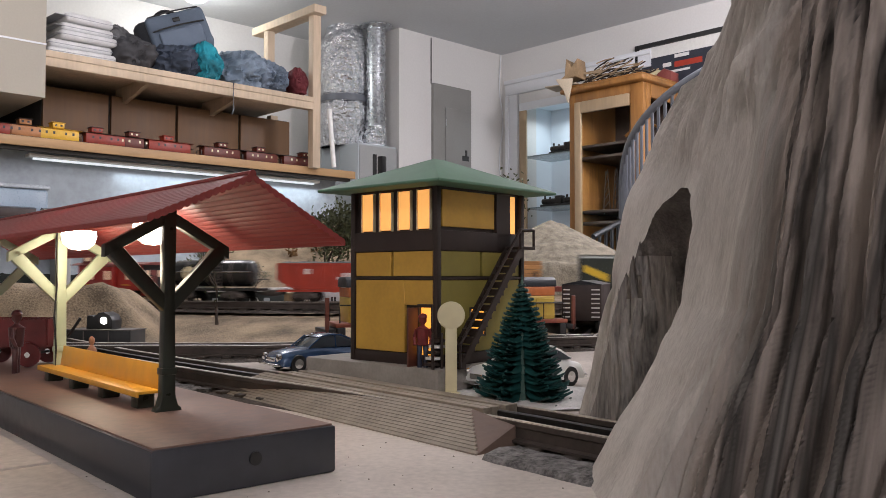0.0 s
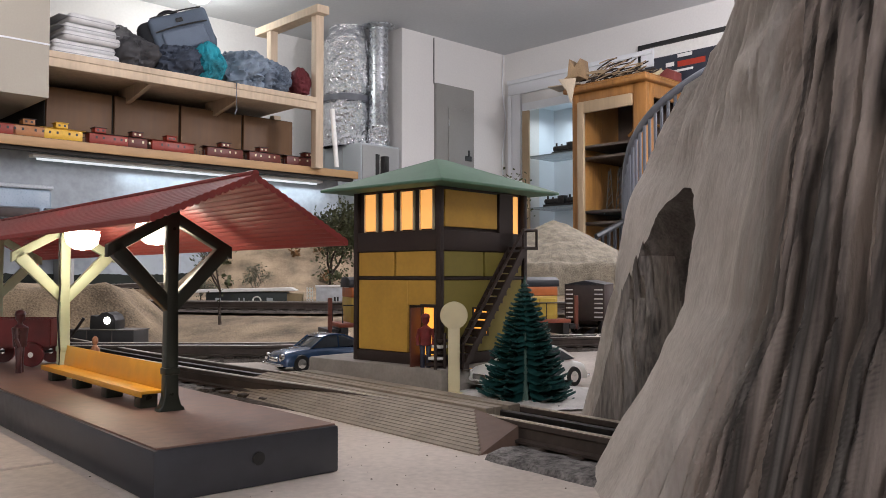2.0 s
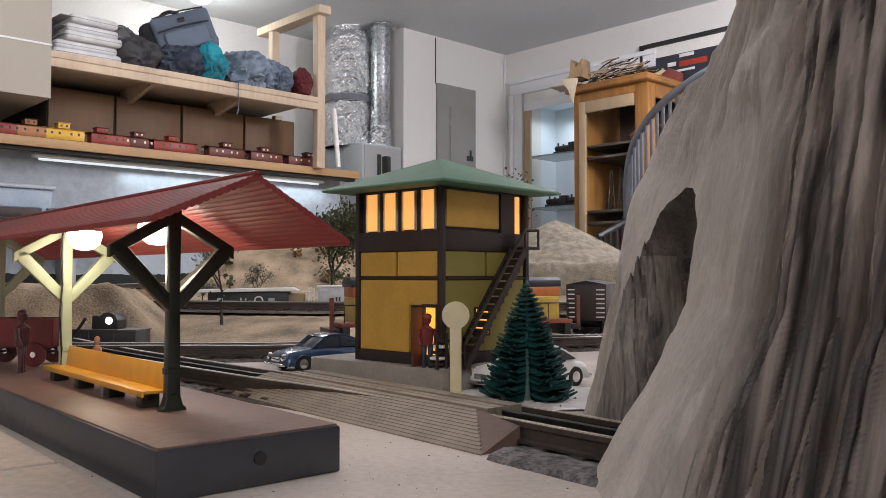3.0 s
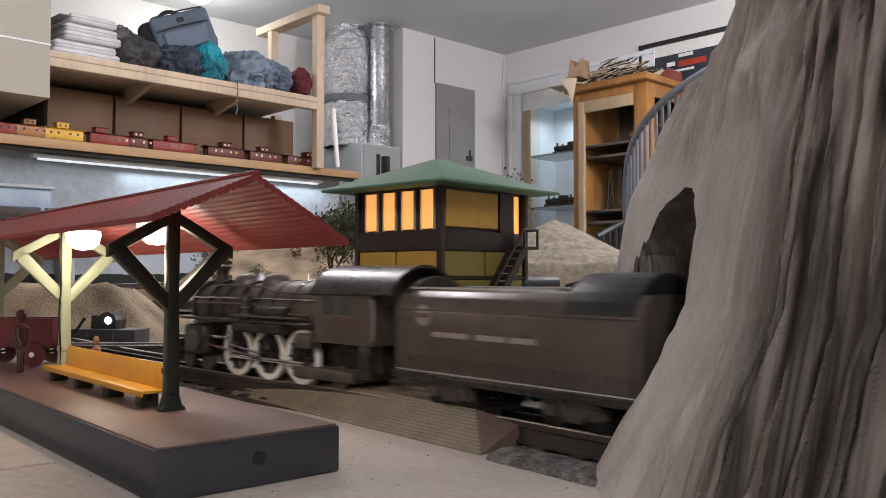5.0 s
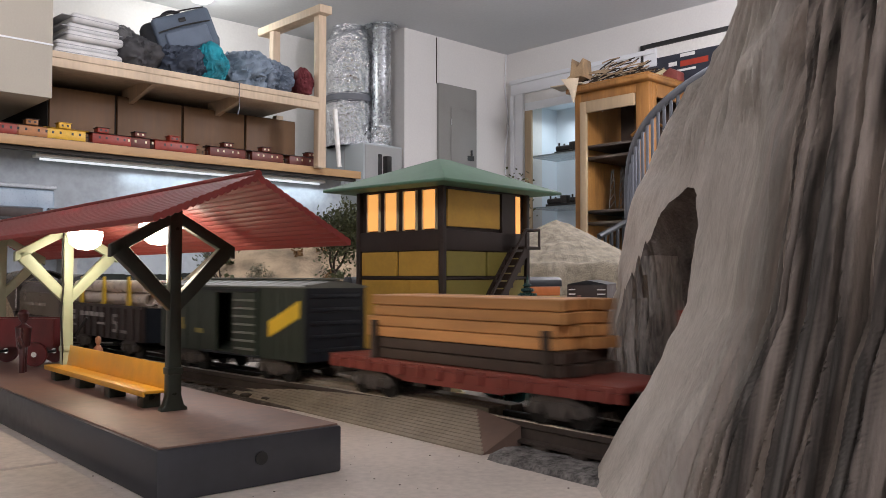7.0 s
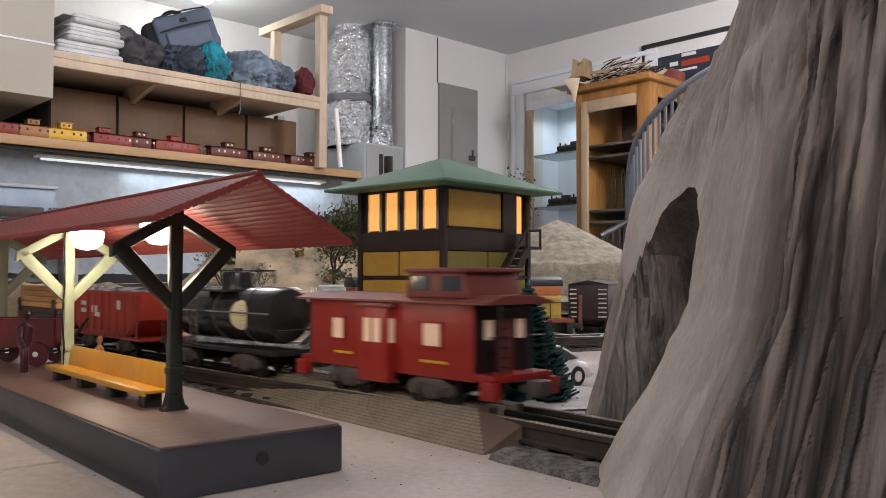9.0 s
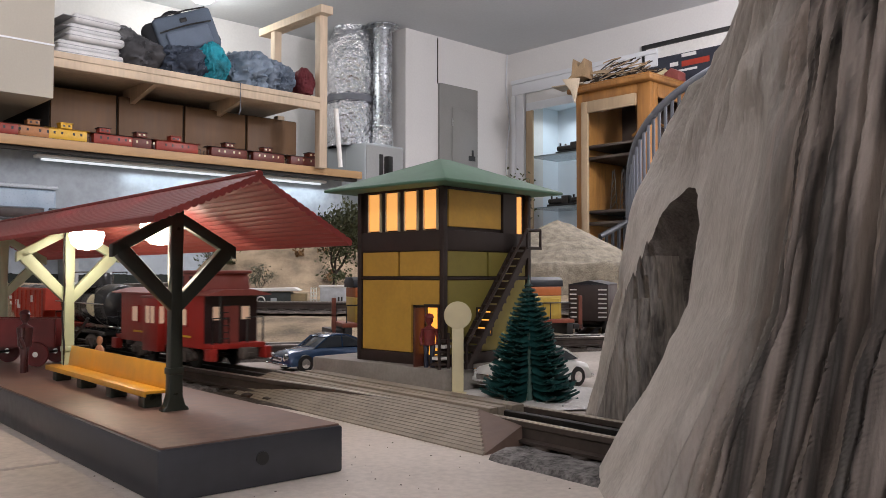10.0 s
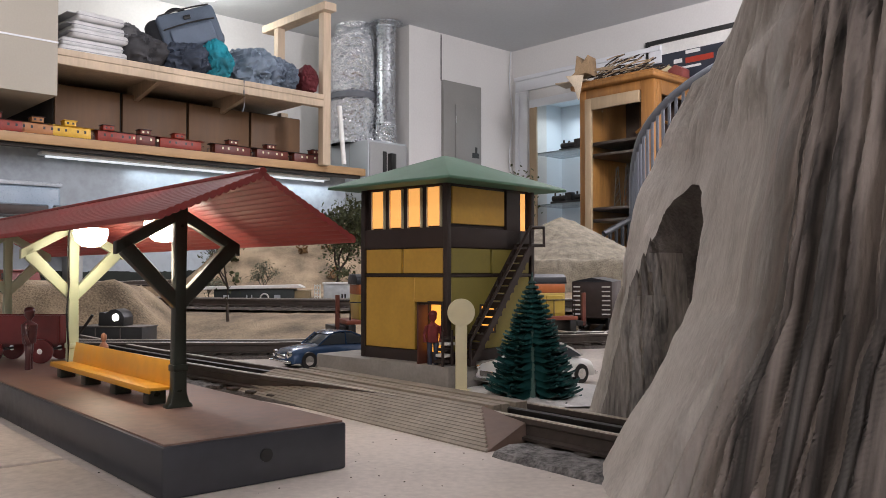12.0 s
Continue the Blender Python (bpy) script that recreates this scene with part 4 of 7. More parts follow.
def tender(L):
    t = car_empty("tender", "black streamlined coal tender with arched shroud", "tender")
    h = L / 2
    side = [(-0.026, 0.017), (0.026, 0.017), (0.026, 0.053), (0.0235, 0.060), (0.019, 0.064), (-0.019, 0.064), (-0.0235, 0.060), (-0.026, 0.053)]
    part("body", prism(bmesh.new(), side, L, "x", -h, 0.0008), M_LOCOGREY, t, "riveted dark tender body")
    part("sill", bbox(-h - 0.002, -0.0265, 0.0145, h + 0.002, 0.0265, 0.018, 0.0005), M_LOCO, t)
    shroud = arc(0.026, 0, 180, 14, 0, 0.050)
    part("rear_arch", prism(bmesh.new(), [(a, 0.05 + (b - 0.05) * 0.92) for a, b in shroud], 0.040, "x", -h + 0.004, 0.0006), M_BLACK, t, "black arched rear bunker")
    part("front_arch", prism(bmesh.new(), [(a * 0.98, 0.05 + (b - 0.05) * 0.85) for a, b in shroud], 0.006, "x", h - 0.008, 0.0005), M_LOCO, t)
    for sy in (-1, 1):
        part("top_rail", tube(bmesh.new(), [(-h + 0.05, sy * 0.022, 0.0655), (h - 0.01, sy * 0.022, 0.0655)], 0.0008, 6), M_CHROME, t)
        for i in range(26):
            part("rivet_strip", bbox(-h + 0.006 + i * (L - 0.012) / 25 - 0.0004, sy * 0.0262 - 0.0004, 0.018, -h + 0.006 + i * (L - 0.012) / 25 + 0.0004, sy * 0.0262 + 0.0004, 0.0285), M_LOCO, t, "", None, 0)
        bars(t, sy, [(sy * a if sy > 0 else -b, 0.0390, b if sy > 0 else -a, 0.0418) for a, b in ((0.024, 0.052), (-0.003, 0.017), (-0.024, -0.007))], mat("worn_tender_lettering", (0.34, 0.29, 0.25), 0.6), y=0.0263)
        part("round_herald", lathe(bmesh.new(), [(0.0005, 0), (0.006, 0), (0.006, 0.0004), (0.0005, 0.0004)], 24, pose(h - 0.025, sy * 0.0264, 0.0505, 90)), mat("faded_emblem_paint", (0.36, 0.31, 0.27), 0.6), t, "faded round emblem")
        part("emblem_bar", bbox(h - 0.0295, sy * 0.0269 - 0.0003, 0.0492, h - 0.0205, sy * 0.0269 + 0.0003, 0.0518), M_LOCOGREY, t, "", None, 0)
        part("side_bead", tube(bmesh.new(), [(-h + 0.002, sy * 0.0262, 0.0535), (h - 0.002, sy * 0.0262, 0.0535)], 0.0005, 6), M_LOCOGREY, t)
        part("lower_bead", tube(bmesh.new(), [(-h + 0.002, sy * 0.0265, 0.0195), (h - 0.002, sy * 0.0265, 0.0195)], 0.0007, 6), M_CHROME, t)
        for x in (-h + 0.003, h - 0.003):
            part("grab_rail", tube(bmesh.new(), [(x, sy * 0.0265, 0.022), (x, sy * 0.0278, 0.024), (x, sy * 0.0278, 0.048), (x, sy * 0.0265, 0.050)], 0.0006, 6), M_TRUCK, t)
    truck(t, -h + 0.042)
    truck(t, h - 0.042)
    coupler(t, -h, -1)
    coupler(t, h, 1)
    return t


def gondola(L):
    t = car_empty("gondola_car", "dark brown gondola wagon loaded with grey pipes", "gondola")
    h = L / 2
    part("floor", bbox(-h, -W / 2, 0.016, h, W / 2, 0.0195), M_GOND, t, "", None, 0)
    for x in (-h, h):
        part("end_wall", bbox(x - 0.0012, -W / 2, 0.0155, x + 0.0012, W / 2, 0.0445), M_CARBLACK, t, "", None, 0)
    for sy in (-1, 1):
        part("side_wall", bbox(-h, sy * W / 2 - 0.0012, 0.0155, h, sy * W / 2 + 0.0012, 0.0445), M_GOND, t, "", None, 0)
        part("top_rail", bbox(-h, sy * W / 2 - 0.002, 0.0435, h, sy * W / 2 + 0.002, 0.046), M_GOND, t, "", None, 0)
        for k in range(12):
            x = -h + 0.006 + k * (L - 0.012) / 11
            part("side_rib", bbox(x - 0.0013, sy * (W / 2 + 0.0016) - 0.0013, 0.0165, x + 0.0013, sy * (W / 2 + 0.0016) + 0.0013, 0.0435), M_GOND, t, "", None, 0)
        rows = [(x - 0.0048, 0.0345, x + 0.0048, 0.0385) for x in (0.045, 0.032, 0.019, 0.006, -0.007)] + [(x - 0.004, 0.0275, x + 0.004, 0.0295) for x in (0.0, -0.010)]
        rows += [(x - 0.005, z, x + 0.005, z + 0.004) for x in (0.084, 0.070) for z in (0.0355, 0.030)] + [(0.079, 0.022, 0.088, 0.025), (0.062, 0.024, 0.069, 0.026)]
        rows += [(-0.044, 0.0355, -0.034, 0.038), (-0.036, 0.031, -0.0335, 0.0355), (-0.044, 0.029, -0.034, 0.0315), (-0.0445, 0.0245, -0.042, 0.029), (-0.044, 0.022, -0.034, 0.0245), (-0.066, 0.022, -0.052, 0.0245)]
        bars(t, sy, [(sy * x0, z0, sy * x1, z1) if sy > 0 else (-x1, z0, -x0, z1) for x0, z0, x1, z1 in rows], mat("faded_white_lettering", (0.31, 0.28, 0.26), 0.6), y=W / 2 + 0.0031)
    truck(t, -h + 0.04)
    truck(t, h - 0.04)
    coupler(t, -h, -1)
    coupler(t, h, 1)
    load = thing("pipe_load", Matrix(), "grey plastic pipes strapped in yellow stakes", "pipe load", "loads on the moving train")
    r = 0.0055
    for x in (-L * 0.3, L * 0.3):
        part("dunnage", bbox(x - 0.004, -0.021, 0.0195, x + 0.004, 0.021, 0.0240), M_DARKLUMBER, load, "", None, 0)
    for row in range(4):
        for k in range(4):
            y, z = (k - 1.5) * 2 * r * 0.99, 0.0240 + r + row * 2 * r
            e = 0.0025 * math.sin(row * 5.1 + k * 2.3)
            bm = bmesh.new()
            lathe(bm, [(r * 0.78, 0.012), (r * 0.78, 0), (r, 0), (r, L * 0.88), (r * 0.78, L * 0.88), (r * 0.78, L * 0.88 - 0.012)], 20, pose(-L * 0.44 + e, y, z, 0, 90, 0))
            part("pipe", bm, M_PIPE, load)
    for x in (-L * 0.3, 0, L * 0.3):
        for sy in (-1, 1):
            part("stake", prism(bmesh.new(), [(x - 0.0045, 0.019), (x + 0.0045, 0.019), (x + 0.0042, 0.052), (x + 0.0022, 0.068), (x + 0.0008, 0.0715), (x - 0.0008, 0.0715), (x - 0.0022, 0.068), (x - 0.0042, 0.052)], 0.002, "y", sy * 0.0232 - 0.001, 0.0004), M_YELLOW, load, "yellow plastic stake")
    return t, load


def boxcar(L):
    t = car_empty("boxcar", "olive green box wagon with yellow slanted stripe and open door", "box wagon")
    h = L / 2
    zt = 0.064
    for sy in (-1, 1):
        y = sy * W / 2
        part("side_wall", bbox(-h, y - 0.001, 0.0155, -0.013, y + 0.001, zt), M_BOXGREEN, t, "", None, 0)
        part("side_wall", bbox(0.013, y - 0.001, 0.0155, h, y + 0.001, zt), M_BOXGREEN, t, "", None, 0)
        part("lintel", bbox(-0.013, y - 0.001, zt - 0.004, 0.013, y + 0.001, zt), M_BOXGREEN, t, "", None, 0)
        for k in range(8):
            x = (-h + 0.004 + k * 0.0105) if k < 4 else (h - 0.004 - (k - 4) * 0.0185)
            part("rivet_seam", bbox(x - 0.0004, y - 0.0014, 0.017, x + 0.0004, y + 0.0014, zt - 0.001), M_BOXGREEN, t, "", None, 0)
    part("floor", bbox(-h, -W / 2, 0.0155, h, W / 2, 0.018), M_BOXGREEN, t, "", None, 0)
    for x in (-h, h):
        e = part("end_wall", bbox(x - 0.0012, -W / 2 - 0.0008, 0.0155, x + 0.0012, W / 2 + 0.0008, zt + 0.002), M_CARBLACK, t, "ribbed blue-black end")
        for k in range(5):
            part("end_rib", bbox(x - 0.002, -W / 2 + 0.004, 0.021 + k * 0.009, x + 0.002, W / 2 - 0.004, 0.024 + k * 0.009, 0.0008), M_CARBLACK, e)
    part("roof", prism(bmesh.new(), [(-W / 2 - 0.002, zt), (W / 2 + 0.002, zt), (W / 2 + 0.002, zt + 0.0012), (0, zt + 0.0055), (-W / 2 - 0.002, zt + 0.0012)], L + 0.003, "x", -h - 0.0015), M_BOXROOF, t, "dusty grey-green roof", None, 0)
    part("roof_walk", bbox(-h - 0.004, -0.005, zt + 0.0058, h + 0.004, 0.005, zt + 0.0068), M_BOXROOF, t, "", None, 0)
    for k in range(13):
        x = -h + 0.004 + k * (L - 0.008) / 12
        part("roof_rib", prism(bmesh.new(), [(-W / 2 - 0.0022, zt + 0.0012), (0, zt + 0.0062), (W / 2 + 0.0022, zt + 0.0012), (0, zt + 0.005)], 0.0012, "x", x), M_BOXROOF, t, "", None, 0)
    for sy in (-1, 1):
        y = sy * (W / 2 + 0.0018)
        d = part("sliding_door", bbox(-0.043, y - 0.0012, 0.0165, -0.013, y + 0.0012, 0.0605, 0.0004), M_BOXGREEN, t, "slid-back ribbed door")
        for k in range(7):
            part("door_rib", bbox(-0.042, y - 0.0019, 0.020 + k * 0.0057, -0.014, y + 0.0019, 0.0215 + k * 0.0057), M_BOXROOF, d, "", None, 0)
        for z in (0.0615, 0.0155):
            part("door_track", bbox(-0.045, y - 0.001, z, 0.03, y + 0.001, z + 0.0015), M_CARBLACK, t, "", None, 0)
        part("yellow_stripe", prism(bmesh.new(), [(-0.056, 0.030), (-0.056, 0.041), (-0.092, 0.056), (-0.092, 0.045)], 0.0008, "y", sy * (W / 2 + 0.0011) - 0.0004), M_YELLOW, t, "slanted yellow stripe", None, 0)
        bars(t, sy, [(0.058, 0.031, 0.072, 0.0345), (0.060, 0.0345, 0.070, 0.040), (0.031, 0.029, 0.042, 0.0325)], mat("faded_yellow_marking", (0.26, 0.21, 0.06), 0.6), "yellow_mark", W / 2 + 0.0012)
    part("inside", bbox(-0.012, -0.012, 0.018, 0.012, 0.012, 0.019), M_BLACK, t, "", None, 0)
    truck(t, -h + 0.04)
    truck(t, h - 0.04)
    coupler(t, -h, -1)
    coupler(t, h, 1)
    return t


def flatcar(L):
    t = car_empty("flat_car", "red flat wagon carrying stacked timber", "flat wagon")
    h = L / 2
    part("deck", bbox(-h, -W / 2, 0.0205, h, W / 2, 0.0235, 0.0005), M_FLATRED, t)
    for sy in (-1, 1):
        y = sy * (W / 2 - 0.001)
        part("side_sill", prism(bmesh.new(), [(-h, 0.0205), (-h, 0.016), (-h + 0.06, 0.0155), (-h + 0.075, 0.0125), (h - 0.075, 0.0125), (h - 0.06, 0.0155), (h, 0.016), (h, 0.0205)], 0.002, "y", y - 0.001), M_FLATRED, t)
        for k in range(14):
            x = -h + 0.008 + k * (L - 0.016) / 13
            part("stake_pocket", bbox(x - 0.0022, sy * (W / 2 + 0.001) - 0.0012, 0.0158, x + 0.0022, sy * (W / 2 + 0.001) + 0.0012, 0.0228, 0.0004, 1), M_FLATRED, t)
    truck(t, -h + 0.04)
    truck(t, h - 0.04)
    coupler(t, -h, -1)
    coupler(t, h, 1)
    load = thing("timber_load", Matrix(), "stack of fresh and dark sawn timber boards", "timber load", "loads on the moving train")
    rnd = random.Random(4)
    for row in range(6):
        for k in range(6):
            y, z = (k - 2.5) * 0.0072, 0.0237 + row * 0.0063
            e = rnd.uniform(-0.004, 0.004)
            part("board", bbox(-L * 0.33 + e, y - 0.0034, z, L * 0.33 + e, y + 0.0034, z + 0.0059, 0.0005, 1), M_DARKLUMBER if row < 2 else M_LUMBER, load, "", None, 0)
    for x in (-L * 0.30, L * 0.30):
        for sy in (-1, 1):
            part("stake", bbox(x - 0.002, sy * 0.0235 - 0.0012, 0.0237, x + 0.002, sy * 0.0235 + 0.0012, 0.046), M_DARKLUMBER, load, "", None, 0)
    return t, load


def hopper(L):
    t = car_empty("hopper_car", "orange-red coal hopper wagon with white markings", "hopper wagon")
    h = L / 2
    bm = bmesh.new()
    for sy in (-1, 1):
        prism(bm, [(-h, 0.034), (-h + 0.028, 0.019), (-0.01, 0.019), (0, 0.0135), (0.01, 0.019), (h - 0.028, 0.019), (h, 0.034), (h, 0.0575), (-h, 0.0575)], 0.002, "y", sy * W / 2 - 0.001)
        box(bm, -h - 0.001, sy * W / 2 - 0.002, 0.056, h + 0.001, sy * W / 2 + 0.002, 0.0585)
    for sx in (-1, 1):
        x = sx * h
        prism(bm, [(x, 0.034), (x - sx * 0.03, 0.017), (x - sx * 0.028, 0.017), (x + sx * 0.002, 0.034), (x + sx * 0.002, 0.058), (x, 0.058)], W, "y", -W / 2)
    box(bm, -h, -W / 2, 0.0155, h, W / 2, 0.0185)
    part("body", bm, M_HOPPER, t, "", None, 0)
    for sy in (-1, 1):
        for k in range(9):
            x = -h + 0.012 + k * (L - 0.024) / 8
            part("side_rib", bbox(x - 0.001, sy * (W / 2 + 0.0014) - 0.001, 0.022, x + 0.001, sy * (W / 2 + 0.0014) + 0.001, 0.056), M_HOPPER, t, "", None, 0)
        bars(t, sy, [(0.04, 0.044, 0.058, 0.048), (0.04, 0.037, 0.056, 0.041), (-0.045, 0.042, -0.034, 0.050), (0.005, 0.034, 0.022, 0.038), (0.012, 0.038, 0.026, 0.044)], M_WHITE, y=W / 2 + 0.0014)
        for sx in (-1, 1):
            part("end_ladder", bbox(sx * (h - 0.003) - 0.0008, sy * (W / 2 + 0.0015) - 0.0008, 0.018, sx * (h - 0.003) + 0.0008, sy * (W / 2 + 0.0015) + 0.0008, 0.056), M_CABROOF, t, "", None, 0)
    coal = bmesh.new()
    n = 30
    vs = [[coal.verts.new((-h + 0.003 + (L - 0.006) * i / n, -W / 2 + 0.002 + (W - 0.004) * j / 10, 0.055 + 0.006 * math.sin(math.pi * j / 10) + noise.noise(Vector((i * 0.9, j * 0.9, 3))) * 0.003)) for j in range(11)] for i in range(n + 1)]
    for i in range(n):
        for j in range(10):
            coal.faces.new((vs[i][j], vs[i + 1][j], vs[i + 1][j + 1], vs[i][j + 1]))
    part("coal_heap", coal, M_BLACK, t, "black coal load", None, 0)
    truck(t, -h + 0.04)
    truck(t, h - 0.04)
    coupler(t, -h, -1)
    coupler(t, h, 1)
    return t


def tank_car(L):
    t = car_empty("tank_car", "glossy black single-dome tank wagon with round emblem", "tank wagon")
    h = L / 2
    part("deck", bbox(-h, -W / 2 + 0.002, 0.0165, h, W / 2 - 0.002, 0.0205, 0.0005), M_TANK, t)
    r, zc, l = 0.0205, 0.0435, h - 0.012
    part("tank", lathe(bmesh.new(), [(0.001, 0), (r * 0.6, 0.001), (r * 0.92, 0.004), (r, 0.009), (r, 2 * l - 0.009), (r * 0.92, 2 * l - 0.004), (r * 0.6, 2 * l - 0.001), (0.001, 2 * l)], 36, pose(-l, 0, zc, 0, 90, 0)), M_TANK, t, "black tank barrel")
    for x in (-l * 0.55, 0.0, l * 0.55):
        part("tank_band", rod(bmesh.new(), (x - 0.0012, 0, zc), (x + 0.0012, 0, zc), r * 1.02, n=36), M_TRUCK, t)
    part("dome", lathe(bmesh.new(), [(0.0125, 0), (0.0125, 0.013), (0.0115, 0.015), (0.004, 0.016), (0.004, 0.018), (0.0005, 0.018)], 24, pose(0, 0, zc + r - 0.004)), M_TANK, t)
    for sy in (-1, 1):
        part("handrail", tube(bmesh.new(), [(-l - 0.003, sy * (r + 0.002), zc + 0.002), (l + 0.003, sy * (r + 0.002), zc + 0.002)], 0.0007, 6), M_CHROME, t)
        part("platform_rail", tube(bmesh.new(), [(-0.022, sy * 0.019, zc + r + 0.002), (-0.022, sy * 0.019, zc + r + 0.012), (0.022, sy * 0.019, zc + r + 0.012), (0.022, sy * 0.019, zc + r + 0.002)], 0.0007, 6), M_TANK, t)
        part("dome_platform", bbox(-0.023, sy * 0.017 - 0.005, zc + r * 0.82, 0.023, sy * 0.017 + 0.005, zc + r * 0.82 + 0.0015), M_TANK, t, "", None, 0)
        lad = part("ladder", tube(bmesh.new(), [(0.018, sy * (r + 0.0045), 0.02), (0.018, sy * (r + 0.0045), zc + r)], 0.0008, 6), M_TRUCK, t)
        part("ladder_rail", tube(bmesh.new(), [(0.026, sy * (r + 0.0045), 0.02), (0.026, sy * (r + 0.0045), zc + r)], 0.0008, 6), M_TRUCK, lad)
        for k in range(8):
            part("rung", bbox(0.018, sy * (r + 0.0045) - 0.0005, 0.024 + k * 0.005, 0.026, sy * (r + 0.0045) + 0.0005, 0.0248 + k * 0.005), M_TRUCK, lad, "", None, 0)
        # emblem plate follows the barrel
        bm = bmesh.new()
        prev = None
        for k in range(13):
            an = radians(-32 + 64 * k / 12)
            wdt = 0.011 * math.sqrt(max(0.0, 1 - ((k - 6) / 6.0) ** 2)) + 0.0004
            row = [bm.verts.new((-0.035 + e * wdt, sy * math.cos(an) * (r + 0.0004), zc + math.sin(an) * (r + 0.0004))) for e in (-1, 1)]
            if prev:
                bm.faces.new((prev[0], prev[1], row[1], row[0]))
            prev = row
        part("round_emblem", bm, M_CREAM, t, "cream round emblem plate")
    for sx in (-1, 1):
        part("end_rail", tube(bmesh.new(), [(sx * (h - 0.002), -0.02, 0.0205), (sx * (h - 0.002), -0.02, 0.034), (sx * (h - 0.002), 0.02, 0.034), (sx * (h - 0.002), 0.02, 0.0205)], 0.0008, 6), M_TANK, t)
    truck(t, -h + 0.04)
    truck(t, h - 0.04)
    coupler(t, -h, -1)
    coupler(t, h, 1)
    return t


# the ends are a much darker maroon than the red sides
M_CABEND = mat("dark_maroon_end", (0.022, 0.010, 0.011), 0.45, vary=0.2, scale=40, bump=0.02)


def caboose(L):
    t = car_empty("caboose", "red bay-window caboose with cupola and lit windows", "caboose")
    h = L / 2
    b0, b1 = -h + 0.014, h - 0.012
    zt = 0.057
    part("body", bbox(b0, -W / 2 + 0.001, 0.016, b1, W / 2 - 0.001, zt, 0.0006), M_CABOOSE, t)
    part("roof", prism(bmesh.new(), [(-W / 2 - 0.003, zt), (W / 2 + 0.003, zt), (W / 2 + 0.003, zt + 0.0012), (0.012, zt + 0.0048), (-0.012, zt + 0.0048), (-W / 2 - 0.003, zt + 0.0012)], L - 0.002, "x", -h + 0.001), M_CABROOF, t, "maroon roof", None, 0)
    part("end_platform", bbox(-h, -W / 2 + 0.002, 0.0165, h, W / 2 - 0.002, 0.0205, 0.0005), M_CABOOSE, t)
    c0, c1 = b0 + 0.004, b0 + 0.060
    zc = zt + 0.0175
    part("cupola", prism(bmesh.new(), [(c0 + 0.002, zt + 0.003), (c0 + 0.006, zc), (c1 - 0.006, zc), (c1 - 0.002, zt + 0.003)], 0.042, "y", -0.021, 0.0006), M_CABROOF, t)
    part("cupola_roof", bbox(c0 + 0.002, -0.0225, zc - 0.0004, c1 - 0.002, 0.0225, zc + 0.0022, 0.001), M_CABROOF, t)
    for sy in (-1, 1):
        y = sy * (W / 2 - 0.0008)
        wins = [(b0 + 0.032, 0.014, 0.0125), (b1 - 0.031, 0.0115, 0.0125)]
        for xc, ww, hh in wins:
            w = part("window", bbox(xc - ww / 2, y - 0.0006, 0.0335, xc + ww / 2, y + 0.0006, 0.0335 + hh), M_CABWIN, t, "lit window", None, 0)
            for a, b, c, d in ((-ww / 2 - 0.0012, 0.0323, ww / 2 + 0.0012, 0.0335), (-ww / 2 - 0.0012, 0.0335 + hh, ww / 2 + 0.0012, 0.0347 + hh), (-ww / 2 - 0.0012, 0.0323, -ww / 2, 0.0347 + hh), (ww / 2, 0.0323, ww / 2 + 0.0012, 0.0347 + hh)):
                part("window_frame", bbox(xc + a, y - 0.0011, b, xc + c, y + 0.0011, d), M_CABOOSE, w, "", None, 0)
        bw = part("bay", bbox(-0.010, sy * (W / 2 + 0.002) - 0.0035, 0.0105, 0.018, sy * (W / 2 + 0.002) + 0.0035, zt - 0.003, 0.0006), M_CABOOSE, t, "projecting bay window")
        part("bay_roof", bbox(-0.012, sy * (W / 2 + 0.002) - 0.0045, zt - 0.0032, 0.020, sy * (W / 2 + 0.002) + 0.0045, zt - 0.001, 0.0006), M_CABROOF, bw)
        for xc in (-0.0060, 0.0030):
            part("window", bbox(xc + 0.002, sy * (W / 2 + 0.0055) - 0.0004, 0.0335, xc + 0.0085, sy * (W / 2 + 0.0055) + 0.0004, 0.0475), M_CABWIN, bw, "", None, 0)
        part("bay_end_window", bbox(-0.0104, sy * (W / 2 + 0.002) - 0.002, 0.0335, -0.0096, sy * (W / 2 + 0.002) + 0.002, 0.0475), M_CABWIN, bw, "", None, 0)
        bars(t, sy, [(b1 - 0.045, 0.024, b1 - 0.027, 0.0255), (b0 + 0.02, 0.024, b0 + 0.042, 0.0255)], M_YELLOW, y=W / 2 - 0.0007)
        for xc in (c0 + 0.0155, c1 - 0.0155):
            part("cupola_window", bbox(xc - 0.0075, sy * 0.0211 - 0.0004, zt + 0.007, xc + 0.0075, sy * 0.0211 + 0.0004, zt + 0.0150), M_CABWIN if sy < 0 else M_DARKGLASS, t, "", None, 0)
        for sx in (-1, 1):
            x = sx * (h - 0.003)
            part("railing", tube(bmesh.new(), [(x, sy * 0.022, 0.02), (x, sy * 0.022, 0.040), (x, sy * 0.008, 0.040), (x, sy * 0.008, 0.02)], 0.0008, 6), M_BLACK, t)
            part("step", bbox(x - 0.006, sy * 0.0235 - 0.003, 0.008, x + 0.004, sy * 0.0235 + 0.003, 0.0172, 0.0006), M_CABOOSE, t)
